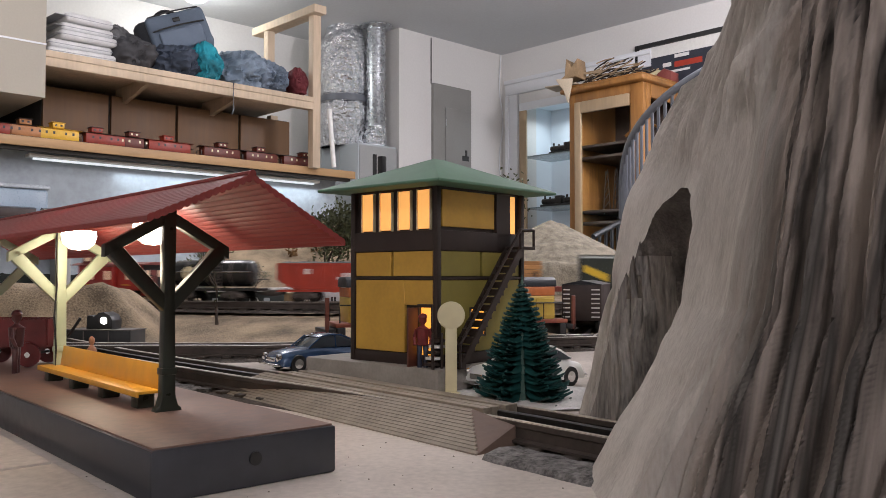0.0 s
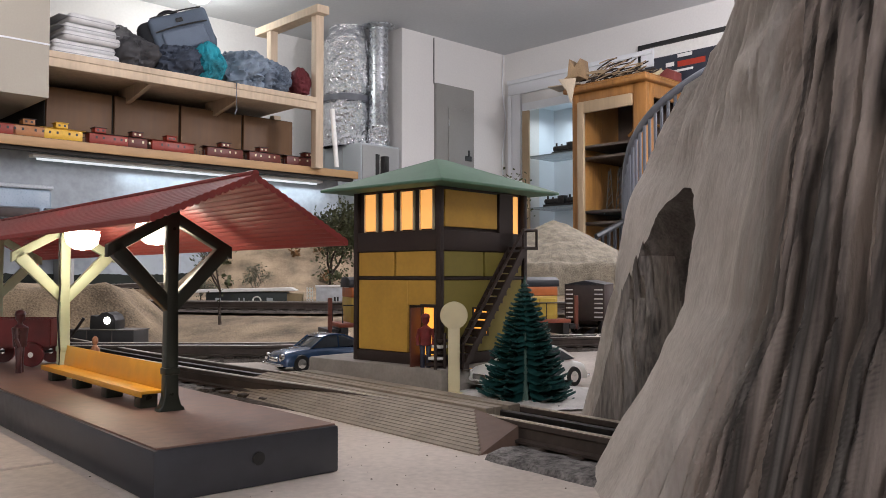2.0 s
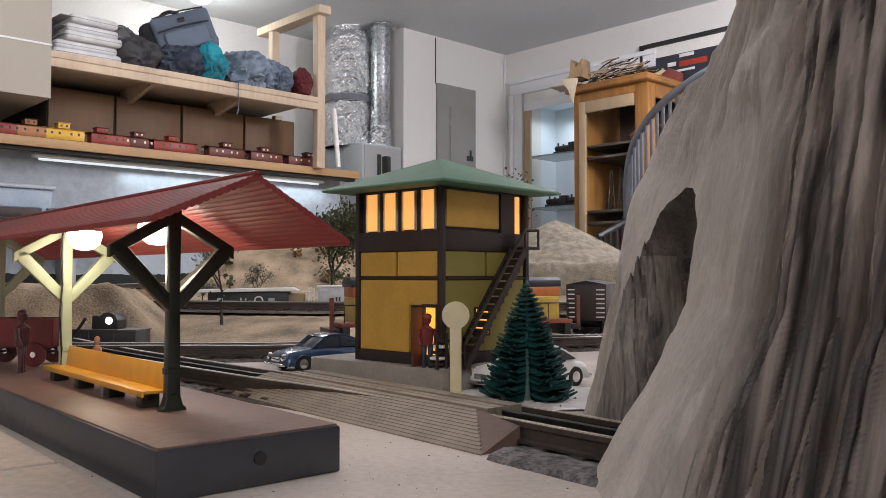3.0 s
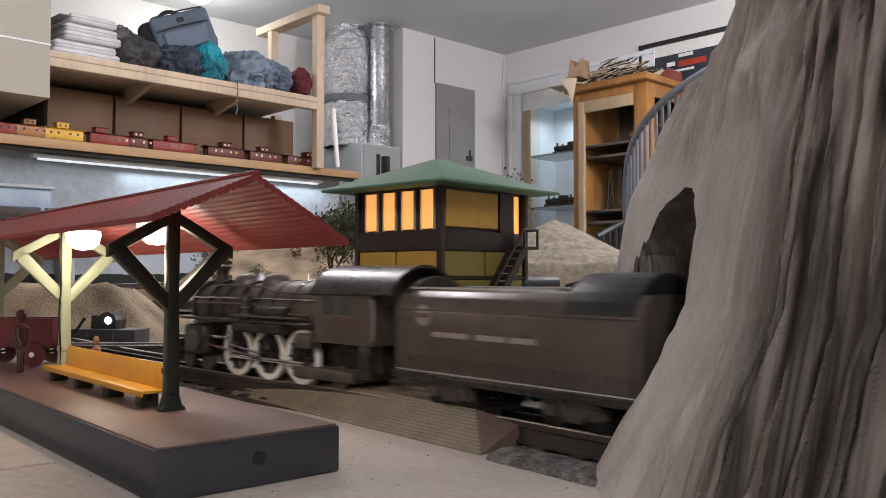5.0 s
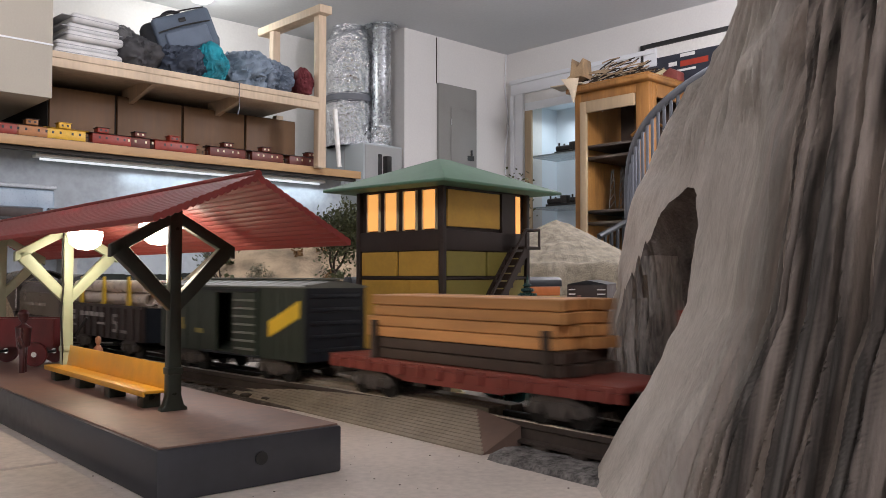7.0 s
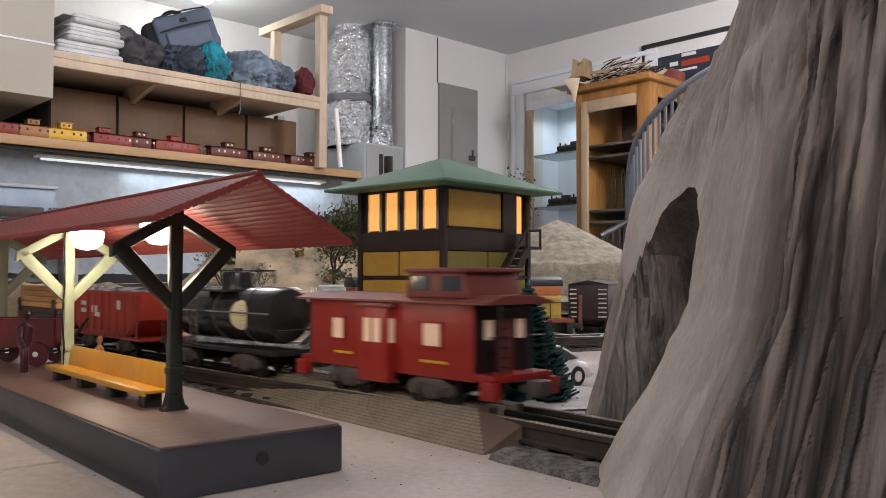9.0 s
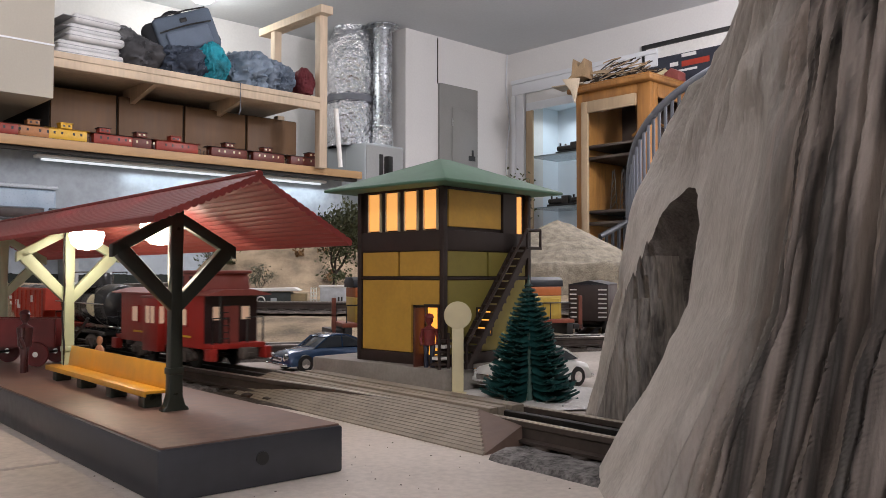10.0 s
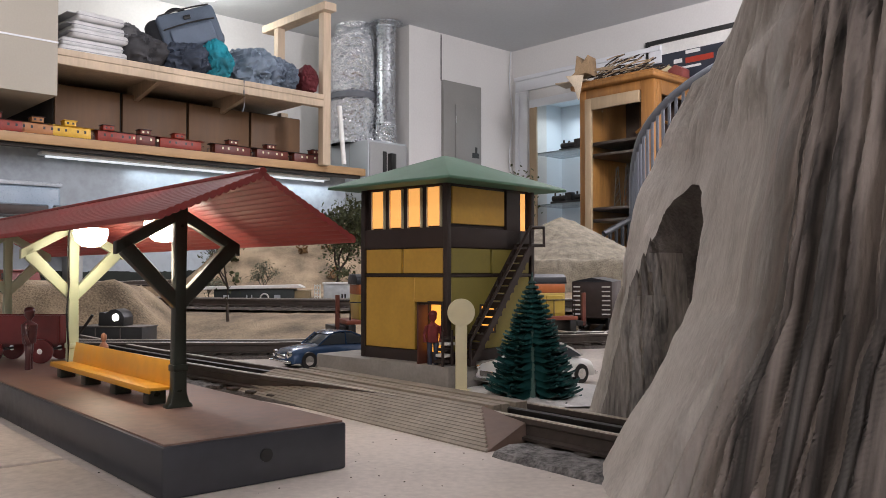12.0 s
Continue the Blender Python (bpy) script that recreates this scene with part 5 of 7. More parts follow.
    for x, sx in ((b0, -1), (b1, 1)):
        part("end_wall", bbox(x - 0.0005, -W / 2 + 0.0016, 0.0205, x + 0.0005, W / 2 - 0.0016, zt), M_CABEND, t, "dark end wall", None, 0)
        part("end_window", bbox(x - 0.0007, -0.016, 0.038, x + 0.0007, -0.009, 0.0485), M_CABWIN, t, "", None, 0)
        part("end_window", bbox(x - 0.0007, 0.009, 0.038, x + 0.0007, 0.016, 0.0485), M_CABWIN, t, "", None, 0)
        part("end_door", bbox(x - 0.0007, -0.0065, 0.0205, x + 0.0007, 0.0065, 0.049), M_CABROOF, t, "", None, 0)
        lad = part("ladder", tube(bmesh.new(), [(x + sx * 0.012, 0.016, 0.02), (x + sx * 0.012, 0.016, zt + 0.004)], 0.0007, 6), M_BLACK, t)
        for k in range(7):
            part("rung", bbox(x + sx * 0.012 - 0.0005, 0.009, 0.024 + k * 0.005, x + sx * 0.012 + 0.0005, 0.016, 0.0247 + k * 0.005), M_BLACK, lad, "", None, 0)
    truck(t, -h + 0.05)
    truck(t, h - 0.05)
    coupler(t, -h, -1)
    coupler(t, h, 1)
    return t




# ---- crossing ramp, sign, fir and small things round the tower ----
def crossing_ramp():
    d = Vector((-0.646, 0.763, 0))
    m = pose(0.0175, 0.401, TOP, 0, 0, math.degrees(math.atan2(d.y, d.x)))
    t = thing("crossing_ramp", m, "grey-brown ribbed toy road crossing ramp beside the rails", "ramp")
    L, w, h = 0.278, 0.0270, 0.0150
    n = 12
    for k in range(n):
        y0, y1 = -w * k / n, -w * (k + 1) / n + 0.0007
        z0, z1 = 0.0012 + h * k / n, 0.0006 + h * (k + 1) / n
        a, b = 0.034 * k / n, L - 0.024 * k / n
        bm = bmesh.new()
        vs = [bm.verts.new(p) for p in ((a, y0, z0 - 0.0004), (b, y0, z0 - 0.0004), (b, y1, z1), (a, y1, z1), (a, y0, 0), (b, y0, 0), (b, y1, 0), (a, y1, 0))]
        for f in ((0, 1, 2, 3), (7, 6, 5, 4), (4, 5, 1, 0), (5, 6, 2, 1), (6, 7, 3, 2), (7, 4, 0, 3)):
            bm.faces.new([vs[i] for i in f])
        bmesh.ops.recalc_face_normals(bm, faces=bm.faces[:])
        part("plank", bm, M_PLANK, t, "", None, 0)
    for sx, x0, x1 in ((0, 0.0, 0.034), (1, L, L - 0.024)):
        bm = bmesh.new()
        vs = [bm.verts.new(p) for p in ((x0, 0, 0), (x1, -w, h + 0.0008), (x0, -w, h * 0.75), (x0, -w, 0), (x1, -w, 0))]
        for f in ((0, 1, 2), (0, 2, 3), (0, 3, 4, 1), (1, 4, 3, 2)):
            bm.faces.new([vs[i] for i in f])
        bmesh.ops.recalc_face_normals(bm, faces=bm.faces[:])
        part("end_wedge", bm, M_RAMPSIDE, t, "brown triangular end cheek", None, 0)
    # planks between the rails
    for k in range(4):
        y = -w - 0.006 - k * 0.0068
        if k == 2:
            y -= 0.003
        part("plank", bbox(0.03, y - 0.0055, 0.009, L - 0.03, y, 0.0155, 0.0003, 1), M_PLANK, t, "", None, 0)
    return t


crossing_ramp()
# gravel beds that show beside the ramp
for name, s0, s1 in (("ballast_bank", S_FRONT - 0.12, S_FRONT - 0.032), ("ballast_bank", S_FRONT + 0.262, S_FRONT + 0.60)):
    bm = sweep(bmesh.new(), MAIN, s0, s1, 0.006, [(-0.053, -0.0165), (-0.049, -0.0110), (-0.038, -0.0090), (-0.026, -0.0105), (-0.026, -0.0165)])
    for v in bm.verts:
        v.co += Vector((noise.noise(v.co * 300), noise.noise(v.co * 300 + Vector((5, 5, 5))), noise.noise(v.co * 320 + Vector((1, 5, 9))))) * 0.0012
    solo(name, bm, M_BALLAST, None, "bank of grey ballast glued beside the rails", "ballast", "ballast banks", "stuff", 0)


def round_sign():
    t = thing("crossing_sign", pose(0.0085, 0.604, TOP, 0, 0, 4), "cream plastic round-headed crossing sign on a flat post", "sign")
    part("post", bbox(-0.0042, -0.0012, 0, 0.0042, 0.0012, 0.052, 0.0005), M_CREAM, t)
    part("disc", lathe(bmesh.new(), [(0.0005, -0.001), (0.0097, -0.001), (0.0101, 0), (0.0097, 0.001), (0.0005, 0.001)], 40, pose(0, -0.0003, 0.0572, 90)), M_CREAM, t, "blank cream disc")
    part("foot", lathe(bmesh.new(), [(0.009, 0), (0.009, 0.001), (0.005, 0.002)], 24), M_CREAM, t)


round_sign()


def fir_tree():
    """Moulded in flat fans on either side of a seam, so that the ribbed trunk shows down the front."""
    t = thing("fir_tree", pose(0.0567, 0.572, TOP, 0, 0, -4), "dark teal moulded plastic fir tree on white ground", "fir tree")
    bark = mat("grey_green_trunk", (0.10, 0.17, 0.14), 0.5)
    trunk = bmesh.new()
    tube(trunk, [(0, -0.0085 * (1 - k / 24) - 0.0008, 0.083 * k / 24) for k in range(25)], lambda f: 0.0021 - 0.0014 * f + 0.0003 * (int(f * 24) % 2), 8)
    part("trunk", trunk, bark, t, "grey-green ribbed trunk")
    rnd = random.Random(11)
    tiers = 24
    for k in range(tiers):
        f = k / (tiers - 1)
        z = 0.016 + 0.064 * f
        r = 0.0315 * (1 - f) ** 0.86 + 0.0024
        bm = bmesh.new()
        for an in (0, 20, 42, 64, 90, 116, 138, 160, 180, 200, 220, 240, 300, 320, 340):
            an = radians(an + rnd.uniform(-5, 5))
            rr = r * rnd.uniform(0.86, 1.08)
            drop = 0.30 + 0.16 * (1 - f) + rnd.uniform(-0.05, 0.05)
            c, s = math.cos(an), math.sin(an)
            rows, n = [], 6
            for q in range(n + 1):
                g = q / n
                ww = (0.0010 + 0.0042 * math.sin(math.pi * min(1.0, 0.15 + 0.78 * g))) * (1.2 if q % 2 else 0.75) * (1 - 0.45 * f)
                zz = z - drop * rr * math.sin(g * 1.9) / 0.95 + 0.10 * rr * g ** 4
                th = 0.0019 * (1 - 0.6 * g)
                x, y = c * rr * g, s * rr * g
                rows.append([bm.verts.new(p) for p in ((x - s * ww, y + c * ww, zz - 0.0006), (x, y, zz + th), (x + s * ww, y - c * ww, zz - 0.0006), (x, y, zz - th))])
            for a, b in zip(rows, rows[1:]):
                for i in range(4):
                    bm.faces.new((a[i], b[i], b[(i + 1) % 4], a[(i + 1) % 4]))
            bm.faces.new(rows[-1])
        bmesh.ops.recalc_face_normals(bm, faces=bm.faces[:])
        part("branch_tier", bm, M_TREEGREEN, t, "", None, 30)
    part("tip", rod(bmesh.new(), (0, 0, 0.078), (0, 0, 0.0865), 0.0018, 0.0002, 8), M_TREEGREEN, t)


fir_tree()
solo("stump", lathe(bmesh.new(), [(0.0055, 0), (0.005, 0.004), (0.0042, 0.0085), (0.002, 0.009)], 14), mat("pale_tan_plaster", (0.55, 0.40, 0.24), 0.8), pose(0.050, 0.565, TOP), "pale tan plaster stump under a fir", "stump")
# bright patch of snow-like plaster under the fir
bm = bmesh.new()
ring = []
for k in range(60):
    an = k * math.pi / 30
    r = 1 + 0.14 * noise.noise(Vector((math.cos(an) * 2, math.sin(an) * 2, 4)))
    ring.append(bm.verts.new((0.068 + 0.062 * r * math.cos(an), 0.590 + 0.062 * r * math.sin(an), TOP + 0.0012)))
mid = bm.verts.new((0.068, 0.59, TOP + 0.0035))
for k in range(60):
    bm.faces.new((ring[k], ring[(k + 1) % 60], mid))
setting("ground_patch", bm, mat("white_plaster_patch", (0.72, 0.70, 0.67), 0.9, vary=0.12, scale=60, fine=400, bump=0.3), None, "white plaster patch round the fir")


def figurine(name, m, label, h, coat, trousers, seated=False):
    """One plain turned figure."""
    bm = bmesh.new()
    s = h / 0.038
    if seated:
        lathe(bm, [(0.0038 * s, 0), (0.004 * s, 0.004 * s), (0.0018 * s, 0.006 * s), (0.0032 * s, 0.010 * s), (0.0048 * s, 0.016 * s), (0.0046 * s, 0.026 * s), (0.0016 * s, 0.030 * s), (0.0030 * s, 0.033 * s), (0.0028 * s, 0.037 * s), (0.0004, 0.039 * s)], 16)
    else:
        for sx in (-1, 1):
            lathe(bm, [(0.0018 * s, 0), (0.0017 * s, 0.008 * s), (0.0023 * s, 0.017 * s), (0.001 * s, 0.018 * s)], 10, pose(sx * 0.0023 * s, 0, 0))
            tube(bm, [(sx * 0.0046 * s, 0, 0.0285 * s), (sx * 0.0062 * s, 0.0006, 0.022 * s), (sx * 0.0056 * s, -0.001, 0.0165 * s)], 0.0014 * s, 8)
        lathe(bm, [(0.0040 * s, 0.0165 * s), (0.0044 * s, 0.022 * s), (0.0050 * s, 0.0285 * s), (0.0016 * s, 0.0308 * s), (0.0014 * s, 0.0318 * s), (0.0029 * s, 0.034 * s), (0.0029 * s, 0.0365 * s), (0.0035 * s, 0.037 * s), (0.0027 * s, 0.0392 * s), (0.0004, 0.040 * s)], 16)
    me = mesh_of(bm, name)
    me.materials.append(coat)
    me.materials.append(trousers)
    for p in me.polygons:
        p.material_index = 1 if p.center.z < 0.0172 * s and not seated else 0
    smooth(me, 60)
    ob = new(name, me)
    ob.matrix_basis = m
    return tagged(ob, label, "figurine", "toy figurines")


M_FIGRED = mat("dull_red_figure_paint", (0.20, 0.03, 0.03), 0.5, vary=0.3, scale=200)
M_FIGBLUE = mat("navy_figure_paint", (0.03, 0.035, 0.06), 0.5, vary=0.3, scale=200)
M_FIGDARK = mat("dark_maroon_figure_paint", (0.07, 0.02, 0.02), 0.35, vary=0.3, scale=200)
M_FIGSKIN = mat("tan_figure_paint", (0.36, 0.17, 0.10), 0.5, vary=0.2, scale=200)
figurine("toy_figure", TOWER_M @ pose(-0.0075, 0.0075, TOWER_Z, 0, 0, -50), "painted toy worker with red shirt at the tower door", 0.038, M_FIGRED, M_FIGBLUE)
figurine("toy_figure", PLAT @ pose(0.0305, 0.300, 0.0211, 0, 0, 60), "dark maroon toy figure standing on the platform", 0.040, M_FIGDARK, M_FIGDARK)
figurine("toy_figure", PLAT @ pose(0.065, 0.257, 0.0211, 0, 0, 0), "small tan toy figure behind the bench", 0.0245, M_FIGSKIN, M_FIGSKIN, True)


def porch_steps():
    t = thing("tower_steps", TOWER_M @ pose(-0.0125, 0.002, TOP * 0 + TOWER_Z, 0, 0, 0), "brown and white toy steps by the tower door", "steps")
    for k in range(5):
        part("tread", bbox(0.0, -0.009, 0.002 + k * 0.0042, 0.008, 0.0, 0.0042 + k * 0.0042, 0.0003, 1), M_WHITE if k % 2 else M_TOWERB, t, "", pose(0.0018 * k, 0, 0), 0)
    for x in (-0.001, 0.009):
        part("newel", rod(bmesh.new(), (x, -0.010, 0), (x, -0.010, 0.026), 0.0012, 0.001, 8), M_TOWERB, t)


porch_steps()


# ---- luggage cart on the platform ----
def luggage_cart():
    t = thing("luggage_cart", PLAT @ pose(0.046, 0.352, 0.0211, 0, 0, -41), "red toy baggage wagon with red spoked wheels", "luggage cart")
    M = mat("cart_red", (0.16, 0.02, 0.02), 0.35, vary=0.2, scale=60)
    bm = bmesh.new()
    box(bm, -0.034, -0.014, 0.014, 0.026, 0.014, 0.016)
    for y in (-0.014, 0.014):
        box(bm, -0.034, y - 0.0008, 0.0155, 0.026, y + 0.0008, 0.034)
    for x in (-0.034, 0.026):
        box(bm, x - 0.0008, -0.014, 0.0155, x + 0.0008, 0.014, 0.034)
    part("tray", bm, M, t, "red open tray", None, 0)
    part("cargo", bbox(-0.031, -0.012, 0.017, 0.022, 0.012, 0.033, 0.002), M_FLATRED, t)
    for x in (-0.022, 0.014):
        for y in (-0.0155, 0.0155):
            w = part("wheel", lathe(bmesh.new(), [(0.002, -0.001), (0.0085, -0.0012), (0.0088, 0.0), (0.0085, 0.0012), (0.002, 0.001)], 24, pose(0, 0, 0, 90)), M, t, "", pose(x, y, 0.0088))
            part("hub", rod(bmesh.new(), (0, -0.002, 0), (0, 0.002, 0), 0.002, n=10), M_CHROME, w)
        part("axle", rod(bmesh.new(), (x, -0.0155, 0.0088), (x, 0.0155, 0.0088), 0.001, n=8), M_BLACK, t)
    part("pull_handle", tube(bmesh.new(), [(0.026, 0, 0.013), (0.036, 0, 0.022), (0.044, 0, 0.034)], 0.0011, 8), M_BLACK, t)


luggage_cart()


# ---- toy cars ----
def toy_car(name, m, paint, label):
    t = thing(name, m, label, "toy car", "toy cars")
    L, w = 0.098, 0.040
    prof = [(-0.049, 0.006), (-0.048, 0.014), (-0.042, 0.0185), (-0.026, 0.021), (-0.010, 0.0225), (0.030, 0.0215), (0.046, 0.018), (0.049, 0.012), (0.0485, 0.006)]
    bm = bmesh.new()
    n = 12
    rows = []
    for i in range(n + 1):
        y = -1 + 2 * i / n
        k = (1 - abs(y) ** 3.2) ** 0.5 if abs(y) < 1 else 0.0
        rows.append([bm.verts.new((x * (0.93 + 0.07 * k), y * w / 2, 0.006 + (z - 0.006) * (0.55 + 0.45 * k))) for x, z in prof])
    for a, b in zip(rows, rows[1:]):
        for j in range(len(prof) - 1):
            bm.faces.new((a[j], a[j + 1], b[j + 1], b[j]))
        bm.faces.new((a[-1], a[0], b[0], b[-1]))
    bm.faces.new(rows[0])
    bm.faces.new(rows[-1][::-1])
    bmesh.ops.recalc_face_normals(bm, faces=bm.faces[:])
    part("body", bm, paint, t, "", None, 50)
    cab = [(-0.020, 0.020), (-0.006, 0.0300), (0.002, 0.0315), (0.014, 0.0312), (0.024, 0.0275), (0.038, 0.0205)]
    part("cabin_glass", prism(bmesh.new(), cab, 0.032, "y", -0.016, 0.002), M_DARKGLASS, t, "tinted glass cabin")
    part("roof", prism(bmesh.new(), [(-0.0075, 0.0298), (-0.002, 0.0322), (0.008, 0.0330), (0.016, 0.0322), (0.026, 0.0282), (0.040, 0.0208), (0.030, 0.0225), (0.015, 0.0304), (0.004, 0.0310), (-0.005, 0.0296)], 0.029, "y", -0.0145, 0.0008), paint, t)
    for y in (-0.0163, 0.0163):
        part("pillar", tube(bmesh.new(), [(-0.020, y * 0.97, 0.0205), (-0.006, y * 0.93, 0.0305)], 0.0008, 6), paint, t)
        part("pillar", tube(bmesh.new(), [(0.009, y, 0.0205), (0.008, y * 0.95, 0.0315)], 0.0008, 6), paint, t)
    part("bumper", bbox(-0.0515, -0.018, 0.006, -0.0475, 0.018, 0.0085, 0.0008), M_CHROME, t, "chrome bumper")
    part("bumper", bbox(0.0475, -0.018, 0.006, 0.0515, 0.018, 0.0085, 0.0008), M_CHROME, t, "chrome bumper")
    part("grille", bbox(-0.0492, -0.008, 0.0095, -0.047, 0.008, 0.0135, 0.0006), M_CHROME, t, "chrome grille")
    for y in (-0.0135, 0.0135):
        part("headlight", lathe(bmesh.new(), [(0.0003, 0), (0.0030, 0.0004), (0.0034, 0.003)], 16, pose(-0.0492, y, 0.0135, 0, 90, 0)), M_CHROME, t, "round headlight")
    for x in (-0.031, 0.030):
        for y in (-0.0185, 0.0185):
            wl = part("wheel", lathe(bmesh.new(), [(0.004, -0.0022), (0.0075, -0.0022), (0.0079, 0), (0.0075, 0.0022), (0.004, 0.0022)], 24, pose(0, 0, 0, 90)), M_BLACK, t, "black tyre", pose(x, y, 0.0079))
            part("hubcap", lathe(bmesh.new(), [(0.0002, -0.0028), (0.0042, -0.0024), (0.0042, 0.0024), (0.0002, 0.0028)], 20, pose(0, 0, 0, 90)), M_CHROME, wl)
    return t


toy_car("toy_car", pose(-0.112, 0.775, TOP, 0, 0, 38), M_BLUECAR, "glossy blue diecast saloon with chrome trim")
toy_car("toy_car", pose(0.066, 0.645, TOP, 0, 0, 38), M_WHITE, "white diecast car half hidden by a fir")


# ---- scenery ----
def hill(name, x0, x1, y0, y1, fn, mt, label, nx=90, ny=60, category="hill"):
    """A scenery sheet closed down to the layout top; fn gives the height over it."""
    bm = bmesh.new()
    g = []
    for i in range(nx + 1):
        row = []
        for j in range(ny + 1):
            x, y = x0 + (x1 - x0) * i / nx, y0 + (y1 - y0) * j / ny
            e = min(i, nx - i, 4) / 4 * min(j, ny - j, 4) / 4
            row.append(bm.verts.new((x, y, TOP - 0.004 + max(0.0, fn(x, y)) * (e ** 0.5))))
        g.append(row)
    for i in range(nx):
        for j in range(ny):
            bm.faces.new((g[i][j], g[i + 1][j], g[i + 1][j + 1], g[i][j + 1]))
    return solo(name, bm, mt, None, label, category, "scenery hills", "", 60)


def rough(x, y, a, sc, o=0.0):
    return a * (noise.noise(Vector((x * sc, y * sc, o))) + 0.5 * noise.noise(Vector((x * sc * 2.3, y * sc * 2.3, o + 4))))


def bank(x, y):
    # graded bank that carries the upper line
    foot = 0.93 + 0.10 * ease((-0.1 - x) / 0.35) + 0.1 * ease((x + 0.12) / 0.3)
    up = ease((y - foot) / 0.24)
    return 0.030 * up + rough(x, y, 0.0012, 60) + (0.0 if y < 1.5 else 0.03 * ease((y - 1.45) / 0.5))


def mound(x, y):
    lip = 0.99 + 0.035 * noise.noise(Vector((x * 7, 0, 2)))
    up = ease((y - lip) / 0.06)
    fall = 1 - 0.75 * ease((y - 1.12) / 0.13)
    side = ease((-0.33 - x) / 0.10)
    return (0.076 + rough(x, y, 0.011, 14) + 0.012 * ease((-0.55 - x) / 0.15)) * up * fall * side + rough(x, y, 0.002, 70) * up


def sand_slope(x, y):
    r = math.hypot((x + 0.42) / (0.62 if x > -0.42 else 0.34), (y - 2.25) / 0.52)
    return 0.23 * ease(1.15 - r) + rough(x, y, 0.012, 9) * ease(1.2 - r) + 0.004 * math.sin((x * 1.2 + y) * 55) * ease(1.1 - r)


def far_range(x, y):
    return (0.052 + 0.012 * ease((y - 2.3) / 0.6)) * ease((y - 1.95) / 0.3) + rough(x, y, 0.006, 6)


def right_peak(x, y):
    r = math.hypot(x - 0.275, (y - 2.05) * 0.9)
    ledge = 0.118 * ease((0.27 - abs(x - 0.20)) / 0.05) * ease((y - 1.72 + 0.04 * noise.noise(Vector((x * 12, 0, 7)))) / 0.05)
    cone = 0.11 * clamp(1 - abs(r) / 0.20) ** 0.85
    return ledge + cone * (1 if ledge > 0.05 else 0.3) + rough(x, y, 0.006, 22)


hill("gravel_bank", -0.62, 1.3, 0.90, 2.1, bank, M_SAND, "sandy graded bank carrying the upper track", 150, 90)
hill("rock_mound", -1.15, -0.30, 0.94, 1.28, mound, M_SAND, "tan textured plaster rock mound beside the track", 130, 60)
hill("sandy_hill", -1.1, 0.3, 1.7, 2.85, sand_slope, M_SAND, "furrowed sandy hillside with scattered scrub", 110, 90)
hill("distant_hill", -2.0, -0.25, 1.95, 2.75, far_range, M_SAND, "low tan distant ridge", 90, 50)
hill("rock_peak", -0.1, 0.60, 1.62, 2.4, right_peak, M_GREYROCK, "pale speckled plaster peak above a rock ledge", 120, 110)
# slabs of pale board lying on the layout's front edge
for x0, y0, x1, y1 in ((-0.30, -0.40, -0.0075, 0.0875), (-0.30, 0.0925, -0.0075, 0.52)):
    solo("paving_slab", bbox(x0, y0, 0, x1, y1, 0.0026, 0.0010), M_TABLE, PLAT, "pale painted paving slab beside the platform", "slab", "paving slabs")


grit = bmesh.new()
rnd = random.Random(9)
for _ in range(110):
    x, y = rnd.uniform(-0.16, 0.10), rnd.uniform(0.24, 0.44)
    r = rnd.choice((0.0002, 0.0003, 0.0004))
    bmesh.ops.create_icosphere(grit, subdivisions=1, radius=r, matrix=pose(x, y, TOP + r * 0.4) @ Matrix.Diagonal((1.3, 0.8, 0.6, 1)))
solo("grit", grit, M_ROADBED, None, "dark crumbs of ballast scattered on the plaster", "grit", "", "stuff", 0)


def leafy_tree(name, m, h, spread, leaf, label, seed, leaves=900, bare=0.35):
    t = thing(name, m, label, "tree", "scenery trees")
    rnd = random.Random(seed)
    bm = bmesh.new()
    tips = []

    def grow(p, d, l, r, depth):
        q = p + d * l
        mid = (p + q) / 2 + Vector((rnd.uniform(-1, 1), rnd.uniform(-1, 1), 0)) * l * 0.08
        tube(bm, [p, mid, q], lambda f: r * (1 - 0.35 * f), 6)
        if depth == 0:
            tips.append(q)
            return
        tips.append(q)
        for _ in range(3 if depth > 1 else 2):
            nd = (d + Vector((rnd.uniform(-1, 1), rnd.uniform(-1, 1), rnd.uniform(-0.15, 0.7))) * spread).normalized()
            grow(q, nd, l * rnd.uniform(0.6, 0.82), r * 0.58, depth - 1)

    grow(Vector((0, 0, 0)), Vector((0, 0, 1)), h * bare, h * 0.022, 3)
    part("trunk", bm, M_BARK, t, "dark branching trunk", None, 60)
    bm = bmesh.new()
    sz = h * 0.022
    for _ in range(leaves):
        p = rnd.choice(tips) + Vector((rnd.gauss(0, 1), rnd.gauss(0, 1), rnd.gauss(0, 0.8))) * h * 0.075
        if p.z < h * 0.12:
            continue
        a = Vector((rnd.uniform(-1, 1), rnd.uniform(-1, 1), rnd.uniform(-1, 1))).normalized() * sz * rnd.uniform(0.5, 1.2)
        b = Vector((rnd.uniform(-1, 1), rnd.uniform(-1, 1), rnd.uniform(-1, 1))).normalized() * sz * rnd.uniform(0.4, 0.9)
        vs = [bm.verts.new(p + v) for v in (a, b, -a, -b)]
        bm.faces.new(vs)
    crown = part("crown", bm, leaf, t, "loose crown of small leaves", None, 0)
    tagged(crown, kind="stuff")
    return t


